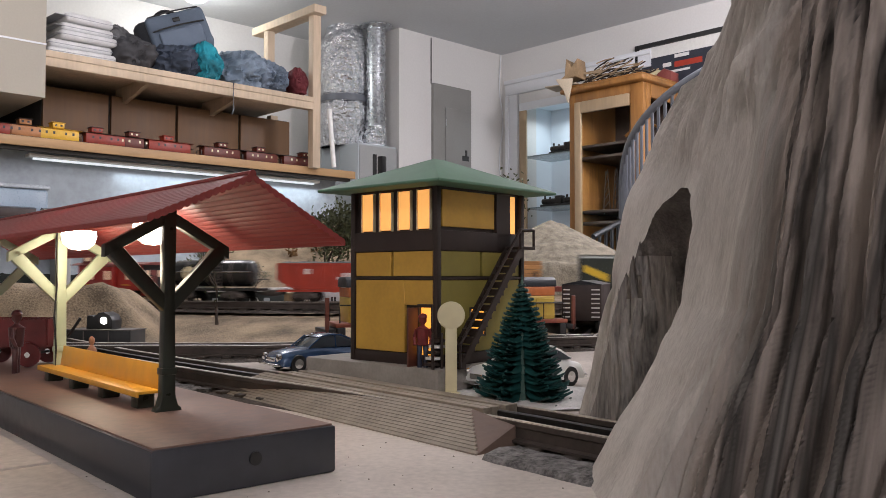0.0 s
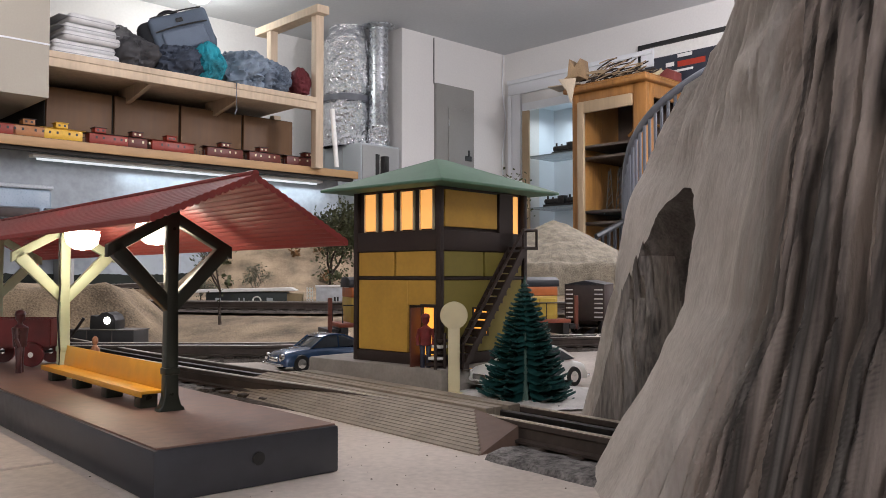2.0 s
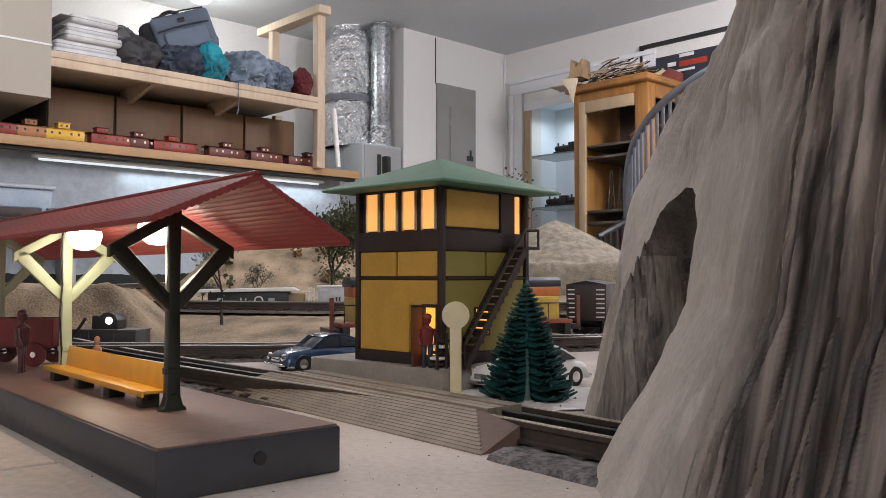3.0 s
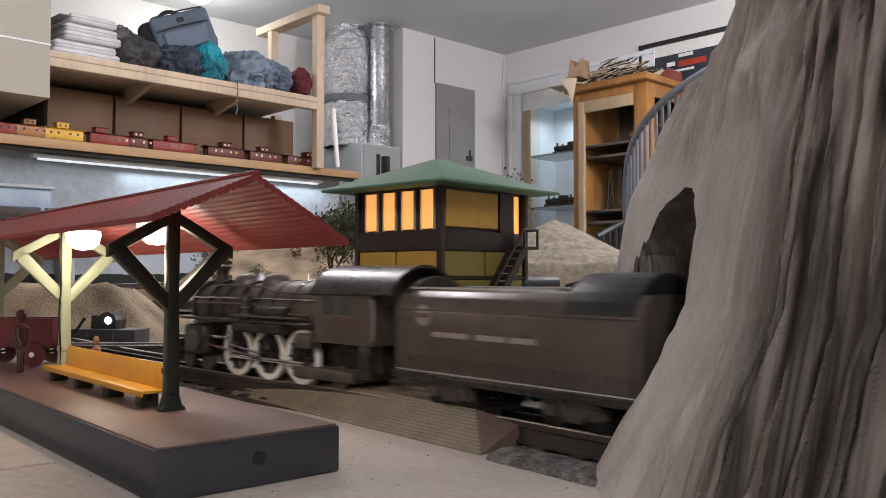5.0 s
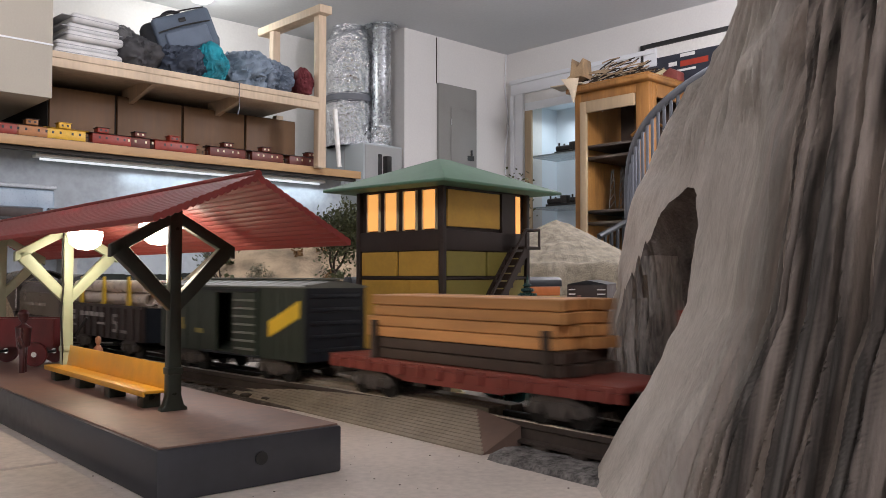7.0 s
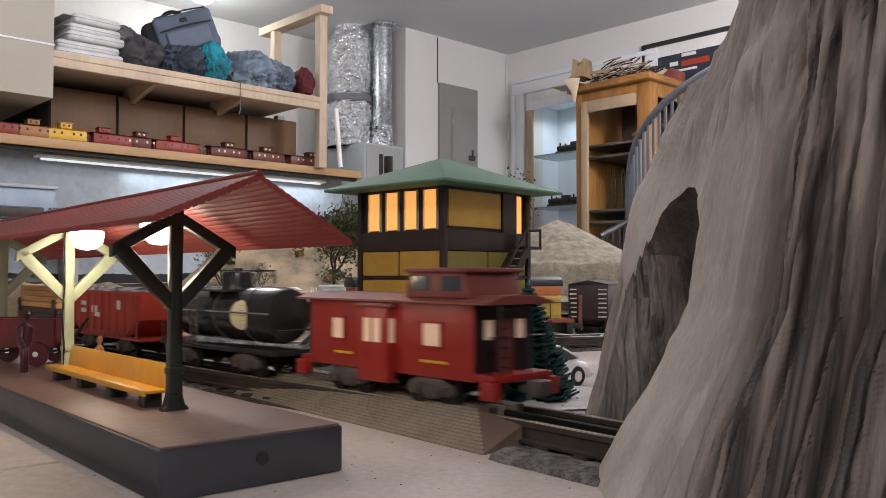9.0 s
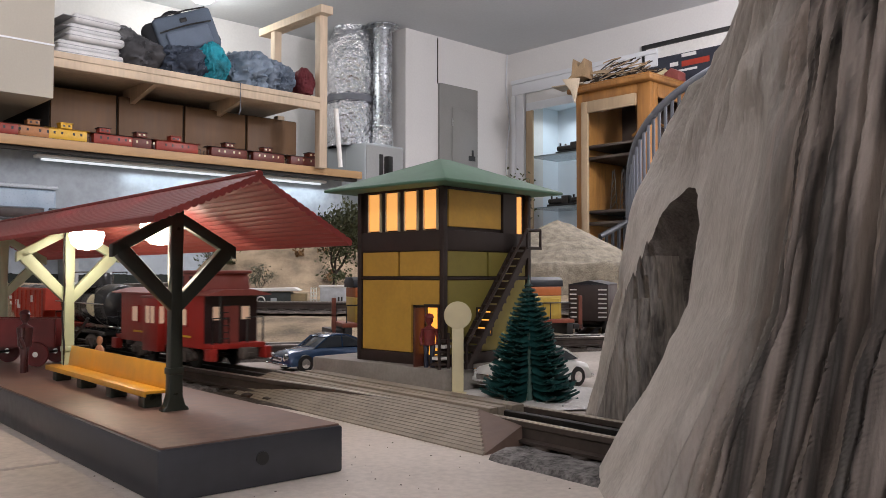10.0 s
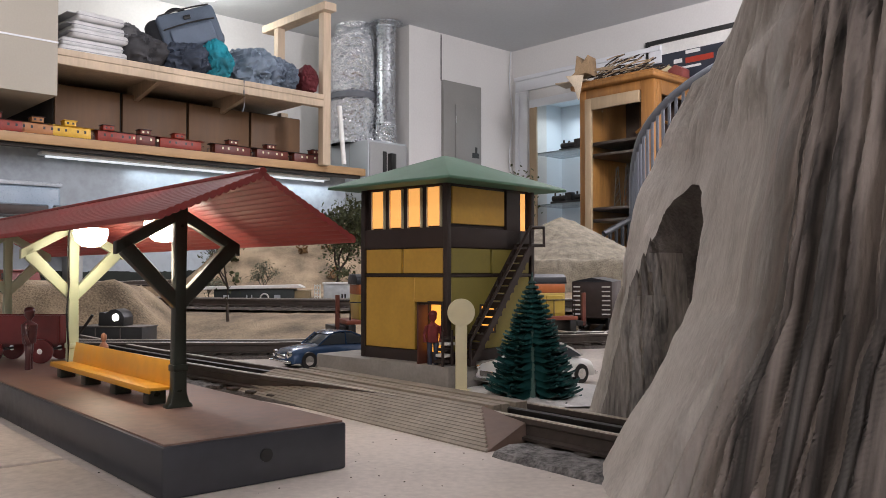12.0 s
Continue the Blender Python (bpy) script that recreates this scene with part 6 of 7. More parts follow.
leafy_tree("tree", pose(-0.20, 1.50, TOP + 0.02), 0.195, 0.95, M_LEAF, "dark green model tree with a dense uneven crown", 3, 3200)
leafy_tree("tree", pose(-0.29, 1.09, TOP + 0.022), 0.105, 0.7, M_LEAF, "small sparse model tree with dark trunk", 8, 260, 0.42)
leafy_tree("tree", pose(-0.345, 1.55, TOP + 0.03), 0.085, 0.9, M_LEAFGREY, "grey-green bushy model tree", 5, 900, 0.3)
leafy_tree("tree", pose(-0.44, 1.52, TOP + 0.03), 0.07, 0.9, M_LEAFGREY, "grey-green bushy model tree", 15, 900, 0.25)
leafy_tree("tree", pose(-0.46, 2.02, TOP + 0.13), 0.10, 0.8, M_LEAF, "small dark tree on the sandy hillside", 21, 300, 0.4)
leafy_tree("tree", pose(0.131, 1.585, TOP + 0.03), 0.205, 0.035, M_LEAF, "tall thin dark model tree behind the tower", 27, 420, 0.40)
rnd = random.Random(5)
for k in range(16):
    x, y = rnd.uniform(-0.62, -0.22), rnd.uniform(1.8, 2.1)
    bm = bmesh.new()
    for _ in range(26):
        p = Vector((rnd.gauss(0, 1), rnd.gauss(0, 1), abs(rnd.gauss(0, 1)))) * 0.008
        a, b = Vector((rnd.uniform(-1, 1), rnd.uniform(-1, 1), rnd.uniform(-1, 1))) * 0.006, Vector((rnd.uniform(-1, 1), rnd.uniform(-1, 1), rnd.uniform(-1, 1))) * 0.006
        bm.faces.new([bm.verts.new(p + v) for v in (a, b, -a, -b)])
    solo("scrub", bm, M_LEAF if k % 3 else mat("dry_scrub", (0.16, 0.085, 0.03), 0.9), pose(x, y, TOP + sand_slope(x, y)), "tuft of dry brown-green scrub on the hillside", "shrub", "hillside scrub", "", 0)


# ---- far side of the layout ----
def lit_shed():
    t = thing("lit_bumper", pose(-0.392, 0.985, TOP, 0, 0, -8), "black toy engine shed with a lit round lamp", "lamp housing")
    part("base", bbox(-0.040, -0.018, 0, 0.040, 0.018, 0.0225, 0.0012), M_BLACK, t)
    for x in (-0.018, 0.013):
        part("rib", bbox(x - 0.0006, -0.0186, 0.001, x + 0.0006, -0.0176, 0.0215), M_TRUCK, t, "", None, 0)
    part("lid", bbox(-0.041, -0.019, 0.0222, 0.041, 0.019, 0.0236, 0.0005), M_TRUCK, t)
    part("hood", prism(bmesh.new(), [(-0.019, 0.0236), (0.013, 0.0236), (0.0135, 0.034), (0.010, 0.040), (0.003, 0.0435), (-0.004, 0.0425), (-0.010, 0.038), (-0.0105, 0.0395), (-0.018, 0.0395)], 0.022, "y", -0.011, 0.0008), M_BLACK, t)
    part("lamp", lathe(bmesh.new(), [(0.0002, 0.0014), (0.0035, 0.0008), (0.0042, 0)], 20, pose(0.003, -0.0112, 0.0335, 90)), M_BULB, t, "glowing round lamp")


lit_shed()


def diesel(m):
    t = thing("diesel_locomotive", m, "yellow and orange diesel locomotive with dark roof", "locomotive", "standing stock")
    L, w = 0.27, 0.052
    h = L / 2
    MY = mat("loco_yellow", (0.52, 0.36, 0.06), 0.4, vary=0.15, scale=40)
    MO = mat("loco_orange", (0.46, 0.13, 0.03), 0.4, vary=0.15, scale=40)
    part("frame", bbox(-h, -w / 2, 0.017, h, w / 2, 0.0215, 0.0006), mat("loco_red_frame", (0.24, 0.06, 0.03), 0.45), t)
    part("lower_hood", bbox(-h + 0.014, -0.021, 0.0215, h - 0.014, 0.021, 0.048, 0.0012), MY, t)
    part("upper_hood", bbox(-h + 0.014, -0.0212, 0.048, h - 0.014, 0.0212, 0.0585, 0.001), MO, t)
    part("roof", prism(bmesh.new(), [(-0.0215, 0.0585), (0.0215, 0.0585), (0.0205, 0.066), (0.014, 0.0695), (-0.014, 0.0695), (-0.0205, 0.066)], L - 0.024, "x", -h + 0.012, 0.0006), M_CARBLACK, t)
    for k in range(9):
        part("side_door", bbox(-h + 0.024 + k * 0.026, -0.0222, 0.025, -h + 0.045 + k * 0.026, -0.0208, 0.045, 0.0004, 1), MY, t)
    for sy in (-1, 1):
        part("handrail", tube(bmesh.new(), [(-h + 0.004, sy * 0.0245, 0.0215), (-h + 0.004, sy * 0.0245, 0.040), (h - 0.004, sy * 0.0245, 0.040), (h - 0.004, sy * 0.0245, 0.0215)], 0.0008, 6), M_BLACK, t)
        for k in range(7):
            x = -h + 0.03 + k * 0.035
            part("stanchion", tube(bmesh.new(), [(x, sy * 0.0245, 0.0215), (x, sy * 0.0245, 0.040)], 0.0006, 6), M_BLACK, t)
    for sx in (-1, 1):
        part("number_board", bbox(sx * (h - 0.014) - 0.001, -0.008, 0.058, sx * (h - 0.014) + 0.001, 0.008, 0.064), M_WHITE, t, "", None, 0)
        part("steps", bbox(sx * (h - 0.006) - 0.004, -w / 2, 0.004, sx * (h - 0.006) + 0.004, w / 2, 0.017, 0.0008), M_BLACK, t)
        part("red_flag_post", bbox(sx * (h + 0.009) - 0.0022, -0.024, 0.010, sx * (h + 0.009) + 0.0022, -0.021, 0.048, 0.0004, 1), mat("buffer_red", (0.17, 0.05, 0.03), 0.5), t)
        part("coupling_beam", bbox(min(sx * h, sx * (h + 0.012)), -0.024, 0.010, max(sx * h, sx * (h + 0.012)), 0.024, 0.0155, 0.0006), M_BLACK, t)
        truck(t, sx * (h - 0.055), base=0.032)


SIDING = Line([(-0.75, 0.872, EYE - 0.071), (-0.45, 0.872, EYE - 0.071), (-0.20, 0.868, EYE - 0.071), (0.0, 0.93, EYE - 0.071), (0.20, 1.0, EYE - 0.071), (0.35, 1.02, EYE - 0.071), (0.62, 1.0, EYE - 0.071)])
track("siding_track", SIDING, 0.02, SIDING.s[-1] - 0.02, "three-rail siding on dark ties", (0.036, -0.0155))
diesel(SIDING.car(SIDING.near(0.012, 0.935), 0.16))
RIDGE = Line([(-1.25, 1.98, EYE - 0.03), (-0.95, 2.0, EYE - 0.025), (-0.70, 2.12, EYE - 0.018), (-0.5, 2.35, EYE - 0.012)])
bm = sweep(bmesh.new(), RIDGE, 0.0, RIDGE.s[-1], 0.03, [(-0.05, -0.06), (-0.04, -0.0145), (0.04, -0.0145), (0.05, -0.06)])
solo("ridge_bed", bm, M_SAND, None, "sandy shelf under the far track", "embankment")
track("ridge_track", RIDGE, 0.02, RIDGE.s[-1] - 0.02, "far three-rail track on dark ties")


def far_boxcar(m):
    t = thing("standing_boxcar", m, "dark red-brown box wagon with white ladder marks", "box wagon", "standing stock")
    part("body", bbox(-0.09, -0.024, 0.016, 0.09, 0.024, 0.060, 0.0008), M_GOND, t)
    part("roof", prism(bmesh.new(), [(-0.025, 0.060), (0.025, 0.060), (0, 0.065)], 0.182, "x", -0.091), M_CARBLACK, t)
    for k in range(7):
        part("rung", bbox(-0.0915, -0.022, 0.02 + k * 0.0055, -0.0898, -0.012, 0.0215 + k * 0.0055), M_WHITE, t, "", None, 0)
        part("rung", bbox(-0.0915, 0.014, 0.02 + k * 0.0055, -0.0898, 0.022, 0.0215 + k * 0.0055), M_WHITE, t, "", None, 0)
    truck(t, -0.05)
    truck(t, 0.05)


SPUR = Line([(0.162, 0.975, EYE - 0.071), (0.196, 1.10, EYE - 0.071), (0.232, 1.235, EYE - 0.071)])
track("spur_track", SPUR, 0.01, SPUR.s[-1] - 0.01, "short three-rail spur on dark ties", (0.036, -0.0155))
far_boxcar(pose(0.196, 1.10, EYE - 0.071, 0, 0, 75))


def low_depot():
    z = TOP + 0.030
    t = thing("low_depot", pose(-0.325, 1.40, z, 0, 0, 4), "dark green low depot with white roof edge and lit windows", "building")
    part("wall", bbox(-0.066, -0.02, 0, 0.066, 0.02, 0.029, 0.0008), mat("dark_depot_paint", (0.022, 0.03, 0.028), 0.5), t)
    part("roof", prism(bmesh.new(), [(-0.086, 0.028), (0.082, 0.031), (0.072, 0.036), (-0.080, 0.033)], 0.05, "y", -0.027, 0.0006), M_WHITE, t, "pale roof slab")
    for x, w in ((-0.046, 0.009), (-0.012, 0.002), (-0.004, 0.002), (0.038, 0.010)):
        part("window", bbox(x - w / 2, -0.0206, 0.010, x + w / 2, -0.0198, 0.019), M_FURN, t, "", None, 0)
    bm = bmesh.new()
    tube(bm, [(0.017 + 0.0065 * math.cos(k * math.pi / 10), -0.021, 0.0145 + 0.0065 * math.sin(k * math.pi / 10)) for k in range(21)], 0.0013, 6)
    part("ring", bm, M_WHITE, t, "white ring on the wall")
    part("porch", bbox(0.066, -0.018, 0, 0.090, 0.018, 0.026, 0.0006), mat("tan_porch", (0.25, 0.19, 0.10), 0.7), t, "tan porch")


low_depot()


def trailer():
    z = TOP + 0.030
    t = thing("toy_trailer", pose(-0.185, 1.43, z, 0, 0, 6), "white toy road trailer with dark bars", "toy trailer")
    part("box", bbox(-0.03, -0.017, 0.006, 0.05, 0.017, 0.036, 0.001), mat("pale_grey_trailer", (0.52, 0.55, 0.57), 0.5), t)
    part("roof", bbox(-0.032, -0.0185, 0.036, 0.052, 0.0185, 0.0395, 0.0008), M_WHITE, t)
    for a, b in ((0.0, 0.003), (0.005, 0.008)):
        part("lettering_bar", bbox(a, -0.0176, 0.012, b, -0.0168, 0.02), M_BLACK, t, "", None, 0)
    for x in (-0.018, 0.036):
        part("wheel", rod(bmesh.new(), (x, -0.016, 0.006), (x, 0.016, 0.006), 0.006, n=16), M_BLACK, t)
    lat = thing("signal_ladder", pose(-0.222, 1.40, z, 0, 0, 0), "white lattice signal mast base", "lattice")
    for x in (-0.0045, 0.0, 0.0045):
        part("upright", bbox(x - 0.0008, -0.0008, 0, x + 0.0008, 0.0008, 0.036), M_WHITE, lat, "", None, 0)
    for k in range(6):
        part("crossbar", bbox(-0.0045, -0.0008, 0.003 + k * 0.006, 0.0045, 0.0008, 0.0045 + k * 0.006), M_WHITE, lat, "", None, 0)


trailer()


# ---- left wall of the room: shelves, backdrop, cabinets ----
def shelf_unit():
    t = thing("upper_shelf", ROOM, "pine lumber wall shelf with framed end post", "shelf")
    part("board", bbox(1.72, BACK, 1.828, 2.90, 0.405, 1.852, 0.002), M_WOOD, t)
    part("front_rail", bbox(1.72, 0.366, 1.795, 2.90, 0.402, 1.8275, 0.002), M_WOOD, t)
    for u in (2.06, 2.46):
        part("bracket", prism(bmesh.new(), [(0.03, 1.75), (0.05, 1.75), (0.36, 1.81), (0.36, 1.828), (0.03, 1.828)], 0.02, "x", u), M_WOOD, t)
    for u0, u1, v0, v1, z0, z1 in ((1.68, 1.722, 0.36, 0.40, 1.53, 2.235), (1.70, 1.74, 0.003, 0.04, 1.86, 2.235), (1.678, 1.745, -0.10, 0.44, 2.235, 2.272), (1.68, 1.72, 0.003, 0.04, 1.535, 1.82)):
        part("frame_post", bbox(u0, v0, z0, u1, v1, z1, 0.002), M_WOOD, t)


shelf_unit()
setting("wall_pier", bbox(2.905, BACK, 1.665, 3.9, 0.46, HIGH), mat("white_boxed_panel", (0.40, 0.37, 0.305), 0.7, vary=0.05, scale=2), ROOM, "boxed-in white panel above the shelf")
setting("trim_line", bbox(2.903, 0.4605, 1.852, 3.9, 0.463, 1.858), M_TRIM, ROOM, "seam in the white panel")


def wall_cabinets():
    us = [2.80, 2.53, 2.235, 1.925, 1.645]
    for a, b in zip(us, us[1:]):
        t = thing("wall_cabinet", ROOM @ pose(0, 0, 0), "oak veneer wall cabinet with plain door", "cabinet", "wall cabinets")
        part("carcass", bbox(b + 0.001, BACK, 1.531, a - 0.001, 0.085, 1.79), M_DARKGAP, t, "", None, 0)
        part("door", bbox(b + 0.008, 0.085, 1.545, a - 0.004, 0.103, 1.785, 0.002), M_PANELWOOD, t, "wood-grain veneer door")


wall_cabinets()


def display_shelf():
    t = thing("display_shelf", ROOM, "long varnished wooden display shelf", "shelf")
    part("board", bbox(1.455, 0.0, 1.512, 3.5, 0.345, 1.530, 0.001), M_SHELFWOOD, t)
    part("edge_strip", bbox(1.452, 0.345, 1.503, 3.5, 0.357, 1.538, 0.002), M_SHELFWOOD, t, "raised front edge strip")
    part("end_strip", bbox(1.443, 0.0, 1.503, 1.455, 0.357, 1.538, 0.002), M_SHELFWOOD, t)
    part("lower_strip", bbox(1.46, 0.32, 1.488, 3.5, 0.338, 1.5115, 0.001), M_DARKGAP, t)


display_shelf()
setting("backdrop", bbox(1.46, 0.20, TOP - 0.02, 3.5, 0.215, 1.511), M_BACKDROP, ROOM, "pale sky-blue painted layout backdrop")
lamp = thing("strip_light", ROOM, "white fluorescent strip light under the shelf", "strip light")
part("body", bbox(1.60, 0.235, 1.476, 2.90, 0.285, 1.488, 0.002), M_WHITE, lamp)
part("tube", rod(bmesh.new(), (1.62, 0.26, 1.4715), (2.88, 0.26, 1.4715), 0.0045, n=12), mat("lit_tube", (0.85, 0.93, 1.0), 0.4, glow=0.6), lamp, "glowing tube")
# ragged dark tree line painted low on the backdrop, cut from thin board
bm = bmesh.new()
pts = [(1.47, TOP)]
for k in range(240):
    u = 1.47 + 2.0 * k / 239
    pts.append((u, 1.040 + 0.008 * noise.noise(Vector((u * 9, 1, 0))) + 0.008 * abs(noise.noise(Vector((u * 45, 2, 0))))))
pts.append((3.47, TOP))
prism(bm, pts, 0.006, "y", 0.2165)
setting("backdrop_treeline", bm, mat("black_green_treeline", (0.02, 0.025, 0.02), 0.9), ROOM, "cut-out dark tree line along the backdrop")


def ledge():
    t = thing("lower_ledge", ROOM, "narrow grey ledge below the display shelf", "shelf")
    part("board", bbox(2.70, 0.217, 1.212, 3.5, 0.40, 1.230, 0.002), M_FURNGREY, t)
    part("tall_bracket", bbox(2.78, 0.217, TOP, 2.80, 0.38, 1.212, 0.002), M_FURNGREY, t)
    part("tall_bracket", bbox(3.30, 0.217, TOP, 3.32, 0.38, 1.212, 0.002), M_FURNGREY, t)
    tub = thing("storage_tub", ROOM @ pose(2.96, 0.285, 1.230), "pale blue plastic storage tub with lid", "storage tub")
    part("body", bbox(-0.11, -0.06, 0, 0.11, 0.06, 0.12, 0.012, 3), mat("pale_blue_plastic", (0.30, 0.38, 0.46), 0.3, vary=0.1), tub)
    part("lid", bbox(-0.116, -0.064, 0.12, 0.116, 0.064, 0.135, 0.005), mat("grey_plastic_lid", (0.42, 0.46, 0.50), 0.3, vary=0.1), tub)
    for u, mt in ((2.80, M_PIPE), (2.99, M_GOND), (3.18, M_FURNGREY)):
        c = thing("stored_wagon", ROOM @ pose(u, 0.375, 1.230), "dusty grey model wagon on the ledge", "wagon", "stored wagons")
        part("body", bbox(-0.082, -0.02, 0.012, 0.082, 0.02, 0.045, 0.002), mt, c)
        part("frame", bbox(-0.085, -0.019, 0.0, 0.085, 0.019, 0.012, 0.002), M_BLACK, c)
        part("roof", prism(bmesh.new(), [(-0.021, 0.045), (0.021, 0.045), (0, 0.051)], 0.168, "x", -0.084), M_RAILGREY, c, "", None, 0)


ledge()


def shelf_caboose(m, paint, L, cup, label, top=None):
    t = thing("shelf_caboose", m, label, "caboose", "cabooses on the display shelf")
    h = L / 2
    part("body", bbox(-h + 0.014, -0.022, 0.016, h - 0.014, 0.022, 0.052, 0.001), paint, t)
    part("roof", prism(bmesh.new(), [(-0.026, 0.052), (0.026, 0.052), (0.012, 0.0565), (-0.012, 0.0565)], L - 0.004, "x", -h + 0.002), top or paint, t)
    part("platform", bbox(-h, -0.022, 0.0135, h, 0.022, 0.0165), M_BLACK, t, "", None, 0)
    part("cupola", bbox(cup - 0.02, -0.019, 0.056, cup + 0.02, 0.019, 0.074, 0.002), paint, t)
    part("cupola_roof", bbox(cup - 0.023, -0.022, 0.0738, cup + 0.023, 0.022, 0.0765, 0.001), top or paint, t)
    for x in (-0.045, -0.02, 0.02, 0.045):
        part("window", bbox(x - 0.0035, 0.0218, 0.034, x + 0.0035, 0.0226, 0.043), M_CREAM if paint is M_SB else M_BLACK, t, "", None, 0)
    for x in (cup - 0.009, cup + 0.009):
        part("window", bbox(x - 0.0035, 0.0188, 0.062, x + 0.0035, 0.0196, 0.069), M_CREAM if paint is M_SB else M_BLACK, t, "", None, 0)
    for sx in (-1, 1):
        part("railing", tube(bmesh.new(), [(sx * (h - 0.002), -0.02, 0.016), (sx * (h - 0.002), -0.02, 0.036), (sx * (h - 0.002), 0.02, 0.036), (sx * (h - 0.002), 0.02, 0.016)], 0.001, 6), M_BLACK, t)
        part("truck", bbox(sx * (h - 0.045) - 0.018, -0.02, 0.0, sx * (h - 0.045) + 0.018, 0.02, 0.0138, 0.003), M_BLACK, t)
    return t


M_ST = mat("shelf_car_dark_roof", (0.05, 0.028, 0.025), 0.5, vary=0.2, scale=40)
M_SR = mat("shelf_red", (0.28, 0.025, 0.009), 0.4, vary=0.2, scale=40)
M_SB = mat("shelf_brown", (0.13, 0.022, 0.012), 0.45, vary=0.2, scale=40)
M_SY = mat("shelf_yellow", (0.72, 0.42, 0.03), 0.4, vary=0.12, scale=40)
M_SO = mat("shelf_orange", (0.42, 0.17, 0.05), 0.4, vary=0.12, scale=40)
for u, L, mt, cup, lab in ((3.04, 0.17, M_SR, 0.02, "red"), (2.918, 0.13, M_SO, 0.0, "tan orange"), (2.797, 0.158, M_SY, 0.004, "yellow"), (2.625, 0.168, M_SR, 0.03, "bright red"), (2.51, 0.10, M_SB, 0.0, "brown"),
                           (2.36, 0.195, M_SR, 0.005, "red"), (2.122, 0.185, M_SB, -0.004, "dark brown"), (1.925, 0.175, M_SB, 0.004, "red-brown"), (1.72, 0.195, M_SB, -0.03, "maroon")):
    shelf_caboose(room(u, 0.275, 1.530, 0) @ Matrix.Scale(1.08, 4), mt, L, cup, lab + " model caboose standing on the display shelf", M_ST if mt is M_SB or L in (0.168, 0.13, 0.17) else None)


def cloth_heap(name, u0, u1, v0, v1, h, mt, label, category, seed, lumps=9, fold=1.0):
    """A crumpled bundle: a flattened body with soft folds."""
    bm = bmesh.new()
    nx, ny = 96, 40
    g = []
    for j in range(ny + 1):
        lat = math.pi * (j / ny - 0.5)
        row = []
        for i in range(nx):
            lon = 2 * math.pi * i / nx
            d = Vector((math.cos(lat) * math.cos(lon), math.cos(lat) * math.sin(lon), math.sin(lat)))
            p = Vector((d.x * (u1 - u0) * lumps, d.y * (v1 - v0) * lumps, d.z * h * lumps)) * 0.9 + Vector((seed, seed * 0.7, 0))
            warp = Vector((noise.noise(p * 0.7), noise.noise(p * 0.7 + Vector((9, 0, 0))), 0)) * 1.2
            crease = 0.6 - 1.6 * abs(noise.noise(Vector((p.x * 0.9, p.y * 0.6, p.z)) * 1.5 + warp)) - 0.9 * abs(noise.noise(Vector((p.x, p.y, p.z * 0.4)) * 2.9 + warp * 2))
            r = 0.96 + 0.24 * noise.noise(p * 0.5) + 0.13 * crease * fold
            z = d.z * h * 0.52 * r + h * 0.44
            row.append(bm.verts.new(((u0 + u1) / 2 + (u1 - u0) / 2 * d.x * r, (v0 + v1) / 2 + (v1 - v0) / 2 * d.y * r, max(0.0, z))))
        g.append(row)
    for a, b in zip(g, g[1:]):
        for i in range(nx):
            bm.faces.new((a[i], a[(i + 1) % nx], b[(i + 1) % nx], b[i]))
    bmesh.ops.remove_doubles(bm, verts=bm.verts[:], dist=0.0002)
    return solo(name, bm, mt, ROOM @ pose(0, 0, 1.8525), label, category, "things on the upper shelf", "", 70)


def cloth(name, c, c2=None):
    return mat(name, c, 0.8, vary=0.25, scale=9, fine=420, bump=0.12, second=c2)


for k in range(5):
    t = thing("folded_blanket", ROOM @ pose(2.735 + 0.008 * math.sin(k * 2.1), 0.20 + 0.01 * math.cos(k * 3), 1.8525 + k * 0.034, 0, 0, k * 1.7 - 3), "folded white blanket in a stack", "blanket", "stacked blankets")
    part("cloth", bbox(-0.13 + 0.004 * k, -0.15, 0.0, 0.12 - 0.012 * k, 0.15, 0.033, 0.0145, 4), cloth("white_blanket", (0.66, 0.66, 0.66)), t)
    # a thin grey strip paints the shade in the white blanket's crease
    part("fold", bbox(-0.126, -0.152, 0.014, 0.112, 0.151, 0.0165, 0.001, 1), cloth("blanket_crease_shade", (0.36, 0.37, 0.39)), t)
cloth_heap("dark_coat", 2.40, 2.66, 0.05, 0.39, 0.16, cloth("charcoal_cloth", (0.06, 0.06, 0.065)), "crumpled charcoal coat on the pine shelf", "coat", 3.1, 12)
cloth_heap("grey_scarf", 2.50, 2.68, 0.10, 0.33, 0.21, cloth("grey_check_cloth", (0.13, 0.13, 0.13), (0.05, 0.05, 0.055)), "bundled grey scarf on the pine shelf", "scarf", 31.0, 14)
cloth_heap("navy_jacket", 2.20, 2.46, 0.10, 0.41, 0.15, cloth("navy_cloth", (0.05, 0.065, 0.095)), "crumpled navy jacket on the pine shelf", "jacket", 7.7, 13, 1.4)
cloth_heap("teal_jacket", 2.15, 2.29, 0.24, 0.42, 0.17, cloth("teal_cloth", (0.02, 0.38, 0.48), (0.008, 0.03, 0.04)), "bright teal and black jacket", "jacket", 12.2, 16, 1.4)
cloth_heap("denim_jacket", 1.90, 2.14, 0.06, 0.40, 0.19, cloth("faded_denim", (0.32, 0.40, 0.49), (0.12, 0.16, 0.21)), "crumpled faded blue-grey denim jacket", "jacket", 17.9, 15, 1.6)
